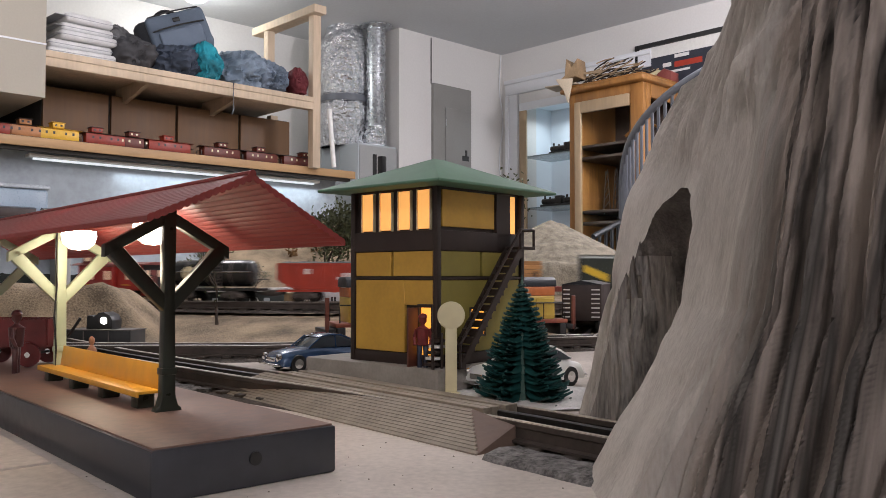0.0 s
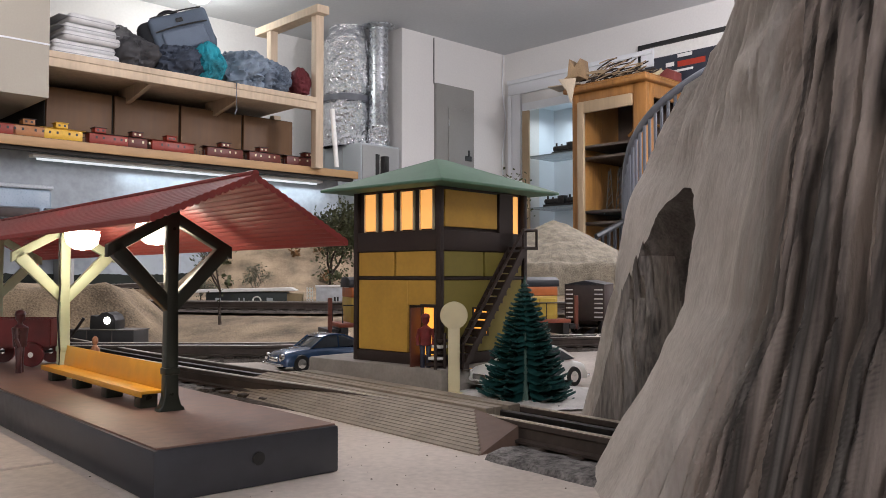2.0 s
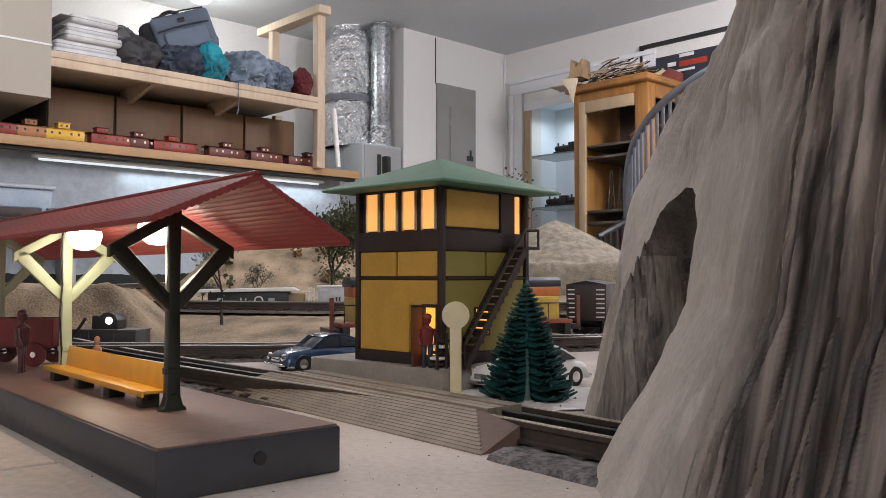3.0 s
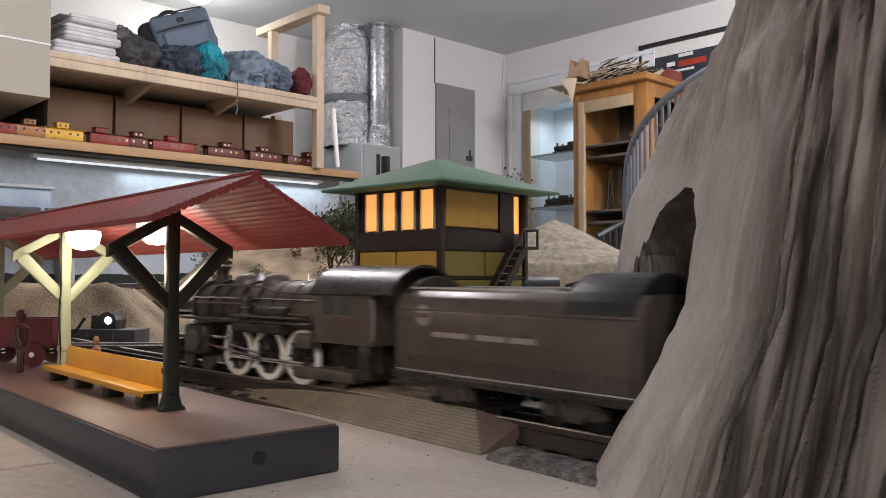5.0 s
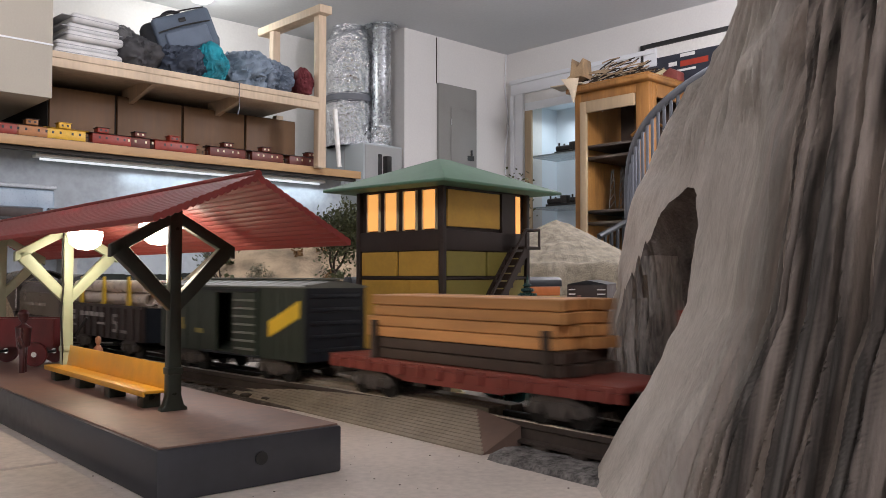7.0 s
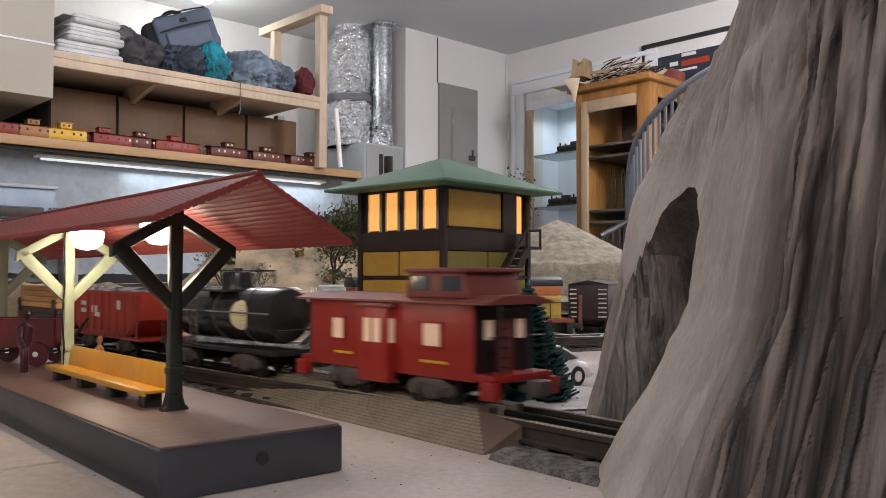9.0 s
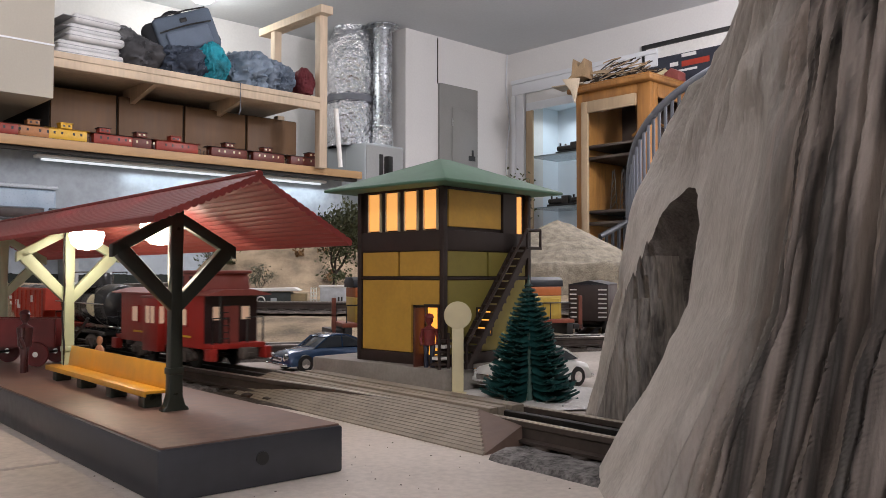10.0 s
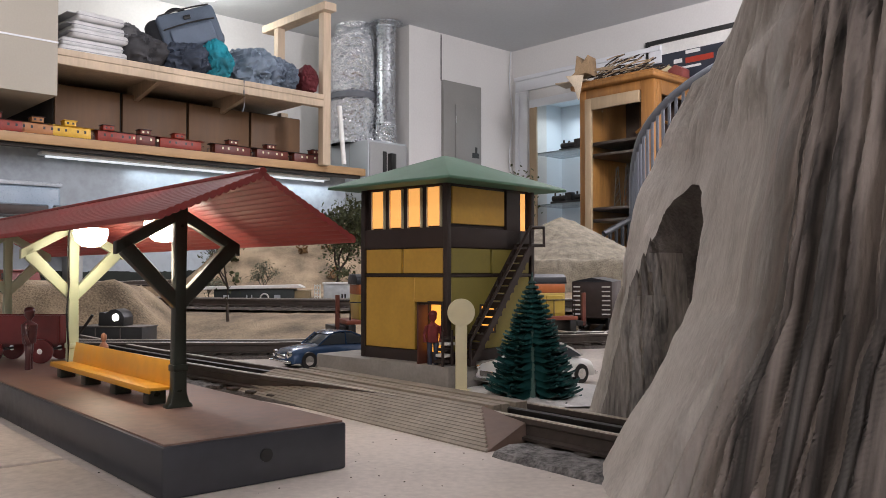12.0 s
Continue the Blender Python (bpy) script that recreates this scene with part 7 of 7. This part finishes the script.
cloth_heap("denim_trousers", 1.80, 2.00, 0.08, 0.40, 0.17, cloth("worn_blue_denim", (0.24, 0.30, 0.38), (0.06, 0.08, 0.11)), "crumpled worn blue denim trousers", "trousers", 41.0, 15, 1.6)
cloth_heap("red_cap", 1.715, 1.80, 0.24, 0.38, 0.15, cloth("dark_red_cloth", (0.13, 0.018, 0.024)), "dark red cap beside the clothes", "cap", 23.0, 26, 1.3)


def travel_bag():
    t = thing("travel_bag", ROOM @ pose(2.27, 0.19, 1.965, 6, 20, -24), "slate blue travel bag with black sides and carry handle", "bag")
    dark, blue = cloth("black_nylon", (0.03, 0.033, 0.04)), cloth("slate_nylon", (0.12, 0.155, 0.205))
    bm = bbox(-0.155, -0.12, -0.02, 0.145, 0.10, 0.175, 0.05, 5)
    for v in bm.verts:
        v.co += Vector((noise.noise(v.co * 14), noise.noise(v.co * 14 + Vector((4, 0, 0))), noise.noise(v.co * 14 + Vector((0, 7, 0))))) * 0.012
    part("body", bm, dark, t)
    bm = bbox(-0.150, 0.085, -0.012, 0.095, 0.125, 0.165, 0.018, 4)
    bmesh.ops.subdivide_edges(bm, edges=[e for e in bm.edges if e.calc_length() > 0.05], cuts=6, use_grid_fill=True)
    for v in bm.verts:
        v.co.y += 0.010 * noise.noise(Vector((v.co.x * 16, 2, v.co.z * 16)))
    part("front_panel", bm, blue, t, "slate blue front panel")
    bm = bbox(-0.120, 0.118, 0.0, 0.060, 0.140, 0.088, 0.012, 4)
    part("pocket", bm, cloth("slate_nylon_light", (0.15, 0.19, 0.25)), t, "lighter zipped pocket")
    for z, y in ((0.168, 0.105), (0.092, 0.139)):
        part("zip", tube(bmesh.new(), [(-0.135 + 0.215 * k / 10, y, z + 0.006 * math.sin(math.pi * k / 10)) for k in range(11)], 0.0035, 8), M_BLACK, t)
    part("handle", tube(bmesh.new(), [(-0.07 + 0.14 * k / 12, 0.02, 0.168 + 0.045 * math.sin(math.pi * k / 12)) for k in range(13)], 0.009, 8), cloth("black_webbing", (0.02, 0.02, 0.025)), t, "black carry handle")
    part("badge", bbox(-0.045, 0.124, 0.118, -0.015, 0.131, 0.136, 0.003), M_BLACK, t)


travel_bag()
solo("pull_cord", tube(bmesh.new(), [(2.135, 0.412, 1.85), (2.136, 0.413, 1.80), (2.134, 0.412, 1.74), (2.142, 0.412, 1.715)], 0.003, 6), M_RAILGREY, ROOM, "grey cord hanging off the shelf", "cord")


# ---- furnace corner ----
def furnace():
    """Stands in the alcove; the duct and the flue rise from its top into the ceiling."""
    t = thing("furnace", ROOM, "pale enamelled furnace cabinet with foil-wrapped duct", "furnace")
    top = 1.757
    part("cabinet", bbox(0.872, -0.50, 0.0, 1.148, -0.004, top, 0.006), M_FURN, t)
    part("front_panel", bbox(0.880, -0.004, 0.15, 1.140, 0.004, top - 0.012, 0.003), M_FURNGREY, t, "grey front panel")
    part("label_plate", bbox(0.968, 0.004, 1.60, 1.018, 0.007, 1.69), M_CREAM, t, "small cream label plate")
    part("slot", bbox(1.028, 0.003, 1.52, 1.052, 0.009, 1.70), M_BLACK, t, "", None, 0)
    for v in (-0.17, -0.34):
        part("side_seam", bbox(1.147, v - 0.002, 0.1, 1.1495, v + 0.002, top - 0.01), M_FURNGREY, t, "", None, 0)
    bm = bmesh.new()
    n, rows = 56, 80
    R, du, dv = 0.136, 1.068, -0.232
    rings = []
    for k in range(rows + 1):
        z = top + (HIGH - top) * k / rows
        ring = []
        for j in range(n):
            an = j * 2 * math.pi / n
            p = Vector((math.cos(an) * 3.5, math.sin(an) * 3.5, z * 22))
            r = R + 0.003 * noise.noise(p) + 0.0028 * noise.noise(p * 2.7) - (0.006 if 2.0 < z < 2.05 else 0) - 0.035 * ease((z - 2.34) / 0.1)
            ring.append(bm.verts.new((du + math.cos(an) * r, dv + math.sin(an) * r, z)))
        rings.append(ring)
    for a, b in zip(rings, rings[1:]):
        for j in range(n):
            bm.faces.new((a[j], a[(j + 1) % n], b[(j + 1) % n], b[j]))
    duct = part("foil_duct", bm, M_FOIL, t, "crumpled silver foil insulated duct", None, 25)
    part("duct_strap", lathe(bmesh.new(), [(R + 0.001, 0), (R + 0.005, 0.002), (R + 0.005, 0.034), (R + 0.001, 0.036)], 48, pose(du, dv, 2.008)), M_RAILGREY, duct, "dark grey strap")
    fl = part("flue_pipe", lathe(bmesh.new(), [(0.055, 0), (0.055, 0.10), (0.058, 0.105), (0.058, 0.112), (0.054, 0.118), (0.054, 0.40), (0.056, 0.402), (0.056, 0.41), (0.054, 0.412), (0.054, HIGH - top)], 40, pose(0.978, -0.062, top)), M_STEEL, t, "shiny galvanised flue pipe")
    part("flue_collar", lathe(bmesh.new(), [(0.056, 0), (0.094, 0.010), (0.094, 0.016), (0.05, 0.02)], 32, pose(0.978, -0.062, HIGH - 0.022)), M_STEEL, fl, "round ceiling collar")
    bm = bmesh.new()
    lathe(bm, [(0.060, 0.004), (0.064, 0.03), (0.059, 0.05), (0.063, 0.075), (0.058, 0.098)], 28, pose(0.978, -0.062, top))
    part("flue_wrap", bm, M_FOIL, fl, "foil tape wrapped round the flue's foot")


furnace()
setting("trim_seam", bbox(0.612, 0.0, 2.16, 0.617, 0.004, HIGH - 0.01), M_DARKGAP, ROOM, "open joint in the wall board")
solo("broom_handle", tube(bmesh.new(), [(1.655, 0.47, 1.53), (1.66, 0.44, 1.80)], 0.011, 10), M_WHITE, ROOM, "white broom handle leaning by the post", "broom")


def breaker_panel():
    t = thing("breaker_panel", ROOM, "grey metal breaker panel with inset door", "breaker panel")
    part("cover", bbox(0.298, 0.0, 1.36, 0.612, 0.022, 2.163, 0.003), M_PANEL, t)
    d = part("door", bbox(0.325, 0.022, 1.40, 0.52, 0.030, 2.03, 0.003), M_PANEL, t, "inset panel door")
    part("latch", bbox(0.345, 0.030, 1.75, 0.36, 0.034, 1.79, 0.001), M_BLACK, d)
    part("hinge", bbox(0.518, 0.022, 1.92, 0.523, 0.033, 1.96), M_CHROME, d)
    part("label_plate", bbox(0.33, 0.030, 1.725, 0.385, 0.032, 1.755), M_BLACK, t, "", None, 0)


breaker_panel()
pts = [(0.012, 0.012 + 0.004 * math.sin(k * 0.9), HIGH - 0.004 - k * 0.05) for k in range(24)]
pts = [(0.02 + 0.014 * math.sin(k * 0.55), y, z) for k, (x, y, z) in enumerate(pts)]
solo("wall_cable", tube(bmesh.new(), pts, 0.004, 6), M_TRIM, ROOM, "thin white cable hanging in the corner", "cable")


# ---- right wall: doorway with display niche, cabinet, picture, stairs ----
def casing():
    t = thing("door_1", ROOM, "white moulded door casing round a display niche", "door", "", "structure")
    part("jamb", bbox(0.0, 0.05, 0, 0.022, 0.148, 2.165, 0.004), M_TRIM, t)
    part("jamb_bead", bbox(0.022, 0.055, 0, 0.032, 0.085, 2.16, 0.003), M_TRIM, t)
    part("head", bbox(0.0, 0.05, 2.165, 0.022, 1.10, 2.262, 0.004), M_TRIM, t)
    part("head_bead", bbox(0.022, 0.05, 2.232, 0.034, 1.10, 2.258, 0.003), M_TRIM, t)
    part("inner_head", bbox(0.0, 0.16, 2.055, 0.015, 1.02, 2.104, 0.003), M_TRIM, t)
    part("inner_stile", bbox(0.0, 0.16, 0, 0.015, 0.215, 2.055, 0.003), M_PALEWOOD, t, "pale wood door stile")


casing()
MN = mat("pale_blue_niche_paint", (0.72, 0.78, 0.83), 0.7, vary=0.05, scale=3)
bm = bmesh.new()
box(bm, -0.33, DV0, 0, -0.30, DV1, DH)
box(bm, -0.30, DV0 - 0.02, 0, -0.15, DV0, DH)
box(bm, -0.30, DV1, 0, -0.15, DV1 + 0.02, DH)
box(bm, -0.30, DV0, DH, -0.15, DV1, DH + 0.02)
setting("wall_niche", bm, MN, ROOM, "pale blue recess behind the door frame")
for z in (1.455, 1.775):
    s = thing("glass_shelf", ROOM, "glass display shelf in the niche", "shelf", "niche shelves")
    pane = part("pane", bbox(-0.295, DV0 + 0.004, z - 0.008, -0.02, DV1 - 0.01, z), mat("grey_shelf_glass", (0.30, 0.36, 0.38), 0.15), s, "", None, 0)
    pane.visible_shadow = False


def dark_model(m, label, seed):
    t = thing("model_engine", m, label, "model locomotive", "engines in the niche")
    rnd = random.Random(seed)
    part("frame", bbox(-0.085, -0.018, 0.0, 0.085, 0.018, 0.02, 0.002), M_BLACK, t)
    part("boiler", rod(bmesh.new(), (-0.075, 0, 0.038), (0.03, 0, 0.038), 0.017, n=16), M_LOCO, t)
    part("cab", bbox(0.03, -0.02, 0.02, 0.08, 0.02, 0.068, 0.002), M_LOCO, t)
    part("stack", rod(bmesh.new(), (-0.06, 0, 0.05), (-0.06, 0, 0.072), 0.006, n=10), M_LOCO, t)
    part("dome", rod(bmesh.new(), (-0.02, 0, 0.05), (-0.02, 0, 0.064), 0.008, 0.005, n=10), M_LOCO, t)


for z, v in ((1.455, 0.33), (1.455, 0.50), (1.775, 0.40), (1.775, 0.56)):
    dark_model(room(-0.10, v, z, 90), "black model steam engine on a glass shelf", 1)


def curio_cabinet():
    t = thing("curio_cabinet", ROOM, "honey oak glazed curio cabinet holding models", "cabinet")
    u1, v0, v1, zt = 0.42, 0.86, 1.31, 1.985
    for n2, (a, b, c, d) in enumerate(((0.03, u1 - 0.06, v0, v0 + 0.02), )):
        part("side", bbox(0.03, v0, 0.0, u1 - 0.01, v0 + 0.022, zt, 0.003), M_OAK, t, "dark-grained side panel")
    part("back", bbox(0.004, v0, 0.0, 0.028, v1, zt, 0.002), M_CABIN, t)
    for v in (v0, v1 - 0.075):
        part("stile", bbox(u1 - 0.03, v, 0.0, u1, v + 0.075 if v > v0 else v + 0.04, zt, 0.004), M_OAK if v == v0 else M_OAK, t)
    part("door_stile", bbox(u1, v0 + 0.045, 0.9, u1 + 0.018, v0 + 0.085, zt - 0.05, 0.003), M_PALEWOOD, t, "pale door stile")
    part("door_rail", bbox(u1, v0 + 0.085, zt - 0.11, u1 + 0.018, v1 - 0.075, zt - 0.05, 0.003), M_PALEWOOD, t)
    part("top_rail", bbox(u1 - 0.03, v0 + 0.04, zt - 0.05, u1, v1 - 0.075, zt, 0.003), M_OAK, t)
    part("crown", bbox(0.004, v0 - 0.03, zt, u1 + 0.045, v1 + 0.03, zt + 0.028, 0.010, 3), M_OAK, t, "moulded oak crown")
    part("crown_cap", bbox(0.004, v0 - 0.015, zt + 0.028, u1 + 0.03, v1 + 0.015, zt + 0.04, 0.004), M_OAK, t)
    part("end_stile", bbox(0.03, v1 - 0.02, 0.0, 0.09, v1, zt, 0.003), M_OAK, t)
    part("end_stile", bbox(u1 - 0.07, v1 - 0.02, 0.0, u1 - 0.03, v1, zt, 0.003), M_OAK, t)
    part("end_rail", bbox(0.09, v1 - 0.02, zt - 0.07, u1 - 0.07, v1, zt, 0.003), M_OAK, t)
    for z in (1.30, 1.36, 1.64, 1.70):
        part("shelf", bbox(0.03, v0 + 0.025, z, u1 - 0.035, v1 - 0.025, z + 0.014, 0.002), M_CABIN, t)
    p = part("door_pane", bbox(u1 + 0.006, v0 + 0.085, 0.95, u1 + 0.010, v1 - 0.075, zt - 0.11), glass("cabinet_glass"), t, "clear glass pane", None, 0)
    p.visible_shadow = False
    part("carving", tube(bmesh.new(), [(0.05, v0 + 0.10 + 0.24 * k / 10, 1.80 + 0.05 * math.sin(math.pi * k / 10)) for k in range(11)], 0.008, 8), M_OAK, t)
    # lattice tower models on the shelf
    tw = thing("model_trestle", ROOM @ pose(0.22, 1.075, 1.374), "grey lattice model bridge towers behind glass", "model bridge")
    for k in range(5):
        v = -0.12 + 0.06 * k
        for s in (-1, 1):
            part("leg", tube(bmesh.new(), [(0, v + s * 0.022, 0.0), (0, v + s * 0.006, 0.22)], 0.003, 6), M_TRUCK, tw)
        for j in range(5):
            z = 0.02 + j * 0.042
            part("brace", tube(bmesh.new(), [(0, v - 0.02 + 0.016 * j / 5, z), (0, v + 0.018 - 0.016 * j / 5, z + 0.04)], 0.002, 5), M_RAILGREY, tw)


curio_cabinet()
tw = thing("twig_bundle", ROOM @ pose(0.30, 1.05, 2.026), "bundle of dry lattice twigs lying on the cabinet", "twigs")
rnd = random.Random(2)
for k in range(95):
    v = rnd.uniform(-0.17, 0.17)
    z = rnd.uniform(0.004, 0.12) * (1 - abs(v) * 3.5) + 0.004
    a = rnd.uniform(-0.5, 0.5)
    L = rnd.uniform(0.08, 0.18)
    bm = bmesh.new()
    p = Vector((rnd.uniform(-0.08, 0.08), v, z))
    d = Vector((math.sin(a) * 0.5, math.cos(a), rnd.uniform(-0.1, 0.35))) * L
    tube(bm, [p - d / 2, p + Vector((0, 0, 0.004)), p + d / 2], 0.0035, 5)
    part("twig", bm, M_BARK if k % 3 else M_PALEWOOD, tw, "", None, 60)
pb = thing("paper_bag", ROOM @ pose(0.36, 0.86, 2.026, 0, 0, 12), "crumpled brown paper sack hanging over the cabinet", "paper sack")
part("sack", prism(bmesh.new(), [(-0.075, 0.03), (0.03, 0.05), (0.055, 0.04), (0.045, 0.145), (0.01, 0.10), (-0.02, 0.150), (-0.03, 0.06)], 0.10, "x", -0.02, 0.004), mat("kraft_paper", (0.40, 0.27, 0.15), 0.8, vary=0.3, scale=12), pb)
part("flap", prism(bmesh.new(), [(-0.06, 0.035), (0.04, 0.03), (0.03, -0.02), (0.012, -0.10), (-0.012, -0.03)], 0.012, "x", 0.115, 0.002), mat("pale_paper", (0.62, 0.52, 0.38), 0.8, vary=0.2, scale=12), pb, "pale torn paper flap")
part("flat_sheet", bbox(-0.02, -0.13, 0.004, 0.11, 0.05, 0.010, 0.002), mat("pale_paper_sheet", (0.55, 0.46, 0.34), 0.8, vary=0.2, scale=12), pb)


def picture():
    t = thing("framed_poster", ROOM, "black framed poster with white mount and dark print", "picture")
    v0, v1, z0, z1 = 1.002, 1.56, 1.93, 2.292
    part("mount", bbox(0.0, v0, z0, 0.010, v1, z1), M_WHITE, t, "white mount", None, 0)
    for a, b, c, d in ((v0, z0, v0 + 0.024, z1), (v1 - 0.024, z0, v1, z1), (v0 + 0.024, z0, v1 - 0.024, z0 + 0.024), (v0 + 0.024, z1 - 0.024, v1 - 0.024, z1)):
        part("frame", bbox(0.0, a, b, 0.022, c, d, 0.003), M_BLACK, t)
    part("print", bbox(0.010, v0 + 0.04, z0 + 0.03, 0.0125, v1 - 0.04, z1 - 0.085), mat("dark_poster_print", (0.03, 0.035, 0.05), 0.4), t, "", None, 0)
    for a, z, w, h in ((0.24, 2.185, 0.085, 0.018), (0.17, 2.145, 0.05, 0.022), (0.20, 2.11, 0.13, 0.012)):
        part("lettering_bar", bbox(0.0125, v0 + a, z, 0.0135, v0 + a + w, z + h), M_WHITE, t, "", None, 0)
    part("red_band", bbox(0.0125, v0 + 0.24, 2.135, 0.0138, v0 + 0.40, 2.165), M_HOPPER, t, "", None, 0)
    part("pale_disc", lathe(bmesh.new(), [(0.001, 0), (0.06, 0), (0.06, 0.001), (0.001, 0.001)], 30, pose(0.0126, v0 + 0.12, 2.085, 0, 90, 0)), M_CREAM, t)


picture()
solo("keepsake_box", prism(bmesh.new(), [(-0.045, 0), (0.045, 0), (0.045, 0.045), (0.0, 0.07), (-0.045, 0.045)], 0.07, "x", -0.035, 0.004), M_CABROOF, ROOM @ pose(0.14, 1.275, 2.026), "red-roofed wooden keepsake box on the cabinet", "box")


def spiral_stairs():
    cx, cy, R = 1.0, 3.05, 0.32
    t = thing("spiral_stairs", pose(cx, cy, 0), "grey and black metal spiral staircase with balusters", "staircase")
    part("column", rod(bmesh.new(), (0, 0, 0), (0, 0, 1.70), 0.045, n=20), M_IRON, t)
    rail = []
    n = 40
    for k in range(n + 1):
        f = k / n
        an = radians(165 + 95 * f)
        rail.append((math.cos(an) * R, math.sin(an) * R, 1.25 + 0.5 * f ** 0.5))
    part("handrail", tube(bmesh.new(), rail, 0.014, 10), M_RAILGREY, t, "curved grey handrail")
    for k in range(1, n, 2):
        x, y, z = rail[k]
        part("baluster", rod(bmesh.new(), (x, y, max(0.14, z - 0.86)), (x, y, z), 0.006, n=8), M_RAILGREY if k % 2 else M_IRON, t)
    for k in range(12):
        f = k / 11
        an = radians(160 + 104 * f)
        z = 0.36 + 0.5 * f ** 0.5
        bm = bmesh.new()
        w = 0.16
        pts = [(0.04 * math.cos(an - w), 0.04 * math.sin(an - w)), ((R + 0.02) * math.cos(an - w), (R + 0.02) * math.sin(an - w)), ((R + 0.02) * math.cos(an + w), (R + 0.02) * math.sin(an + w)), (0.04 * math.cos(an + w), 0.04 * math.sin(an + w))]
        prism(bm, pts, 0.03, "z", z)
        part("tread", bm, M_IRON, t, "black metal tread", None, 0)
    return t


spiral_stairs()
gr = thing("stair_railing", pose(0.70, 3.35, 0, 0, 0, 28), "low black iron railing beside the stairs", "railing")
part("top_rail", tube(bmesh.new(), [(-0.10, 0, 1.19), (0.12, 0, 1.29)], 0.012, 8), M_IRON, gr)
part("bottom_rail", tube(bmesh.new(), [(-0.10, 0, 0.9), (0.12, 0, 1.0)], 0.010, 8), M_IRON, gr)
for k in range(8):
    x = -0.10 + 0.22 * k / 7
    part("baluster", rod(bmesh.new(), (x, 0, 0.0), (x, 0, 1.19 + 0.1 * k / 7), 0.007, n=8), M_IRON, gr)
t = thing("alcove_light", room(2.02, -0.16, HIGH), "round white ceiling light over the clothes shelf", "ceiling light")
part("base", lathe(bmesh.new(), [(0.07, -0.03), (0.085, -0.02), (0.085, 0.0)], 32), M_WHITE, t)
part("globe", lathe(bmesh.new(), [(0.001, -0.085), (0.04, -0.078), (0.062, -0.055), (0.066, -0.03)], 28), mat("lit_globe", (1.0, 0.97, 0.92), 0.5, glow=4), t, "glowing globe")
for u, v, watts in CEILING_LIGHTS:
    t = thing("ceiling_light", room(u, v, HIGH), "white batten ceiling light with pale diffuser", "ceiling light", "ceiling lights")
    part("frame", bbox(-0.60, -0.11, -0.035, 0.60, 0.11, 0.0, 0.006), M_WHITE, t)
    part("diffuser", bbox(-0.58, -0.09, -0.065, 0.58, 0.09, -0.035, 0.012), mat("lit_diffuser", (1.0, 0.96, 0.9), 0.5, glow=2.5), t, "glowing diffuser")
# vehicle, where it begins behind the front of the train, and its length; the loads ride on their cars
LEN = [("loco", -0.011, 0.262), ("tender", 0.262, 0.170), ("gondola", 0.449, 0.198), ("boxcar", 0.677, 0.192), ("flat", 0.893, 0.225), ("hopper", 1.150, 0.172), ("tank", 1.352, 0.170), ("caboose", 1.547, 0.176)]
RIDES = []
for kind, start, L in LEN:
    made = {"loco": steam_loco, "tender": tender, "gondola": gondola, "boxcar": boxcar, "flat": flatcar, "hopper": hopper, "tank": tank_car, "caboose": caboose}[kind](L)
    for ob in (made if isinstance(made, tuple) else (made,)):
        RIDES.append((ob, start + L / 2, L - 0.08))
# seconds, how far the train's front has come past the crossing's end, in metres
RUN = [(-0.5, -2.06), (0, -1.80), (0.2, -1.695), (0.6, -1.48), (1.5, -1.036), (2.5, -0.62), (3.5, -0.23), (4.3, 0.07), (5.1, 0.35), (5.5, 0.482), (5.8, 0.576), (6.5, 0.836), (7.0, 1.015), (7.9, 1.34), (8.8, 1.638),
       (9.3, 1.800), (9.5, 1.856), (10.0, 1.985), (10.4, 2.084), (10.8, 2.214), (11.2, 2.345), (11.6, 2.464), (12.0, 2.57), (12.5, 2.70)]


def front(t):
    i = max(k for k in range(len(RUN) - 2) if RUN[k][0] <= t)
    i = max(1, i)
    (ta, a), (tb, b), (tc, c), (td, d) = RUN[i - 1:i + 3]
    h = tc - tb
    u = (t - tb) / h
    m0, m1 = (c - a) / (tc - ta) * h, (d - b) / (td - tb) * h
    return S_FRONT + 0.015 + (2 * u ** 3 - 3 * u ** 2 + 1) * b + (u ** 3 - 2 * u ** 2 + u) * m0 + (3 * u ** 2 - 2 * u ** 3) * c + (u ** 3 - u ** 2) * m1


def motions():
    for ob, mid, wheelbase in RIDES:
        walk(ob, [(k * 0.1, MAIN.car(front(k * 0.1) - mid, wheelbase)) for k in range(121)])


motions()
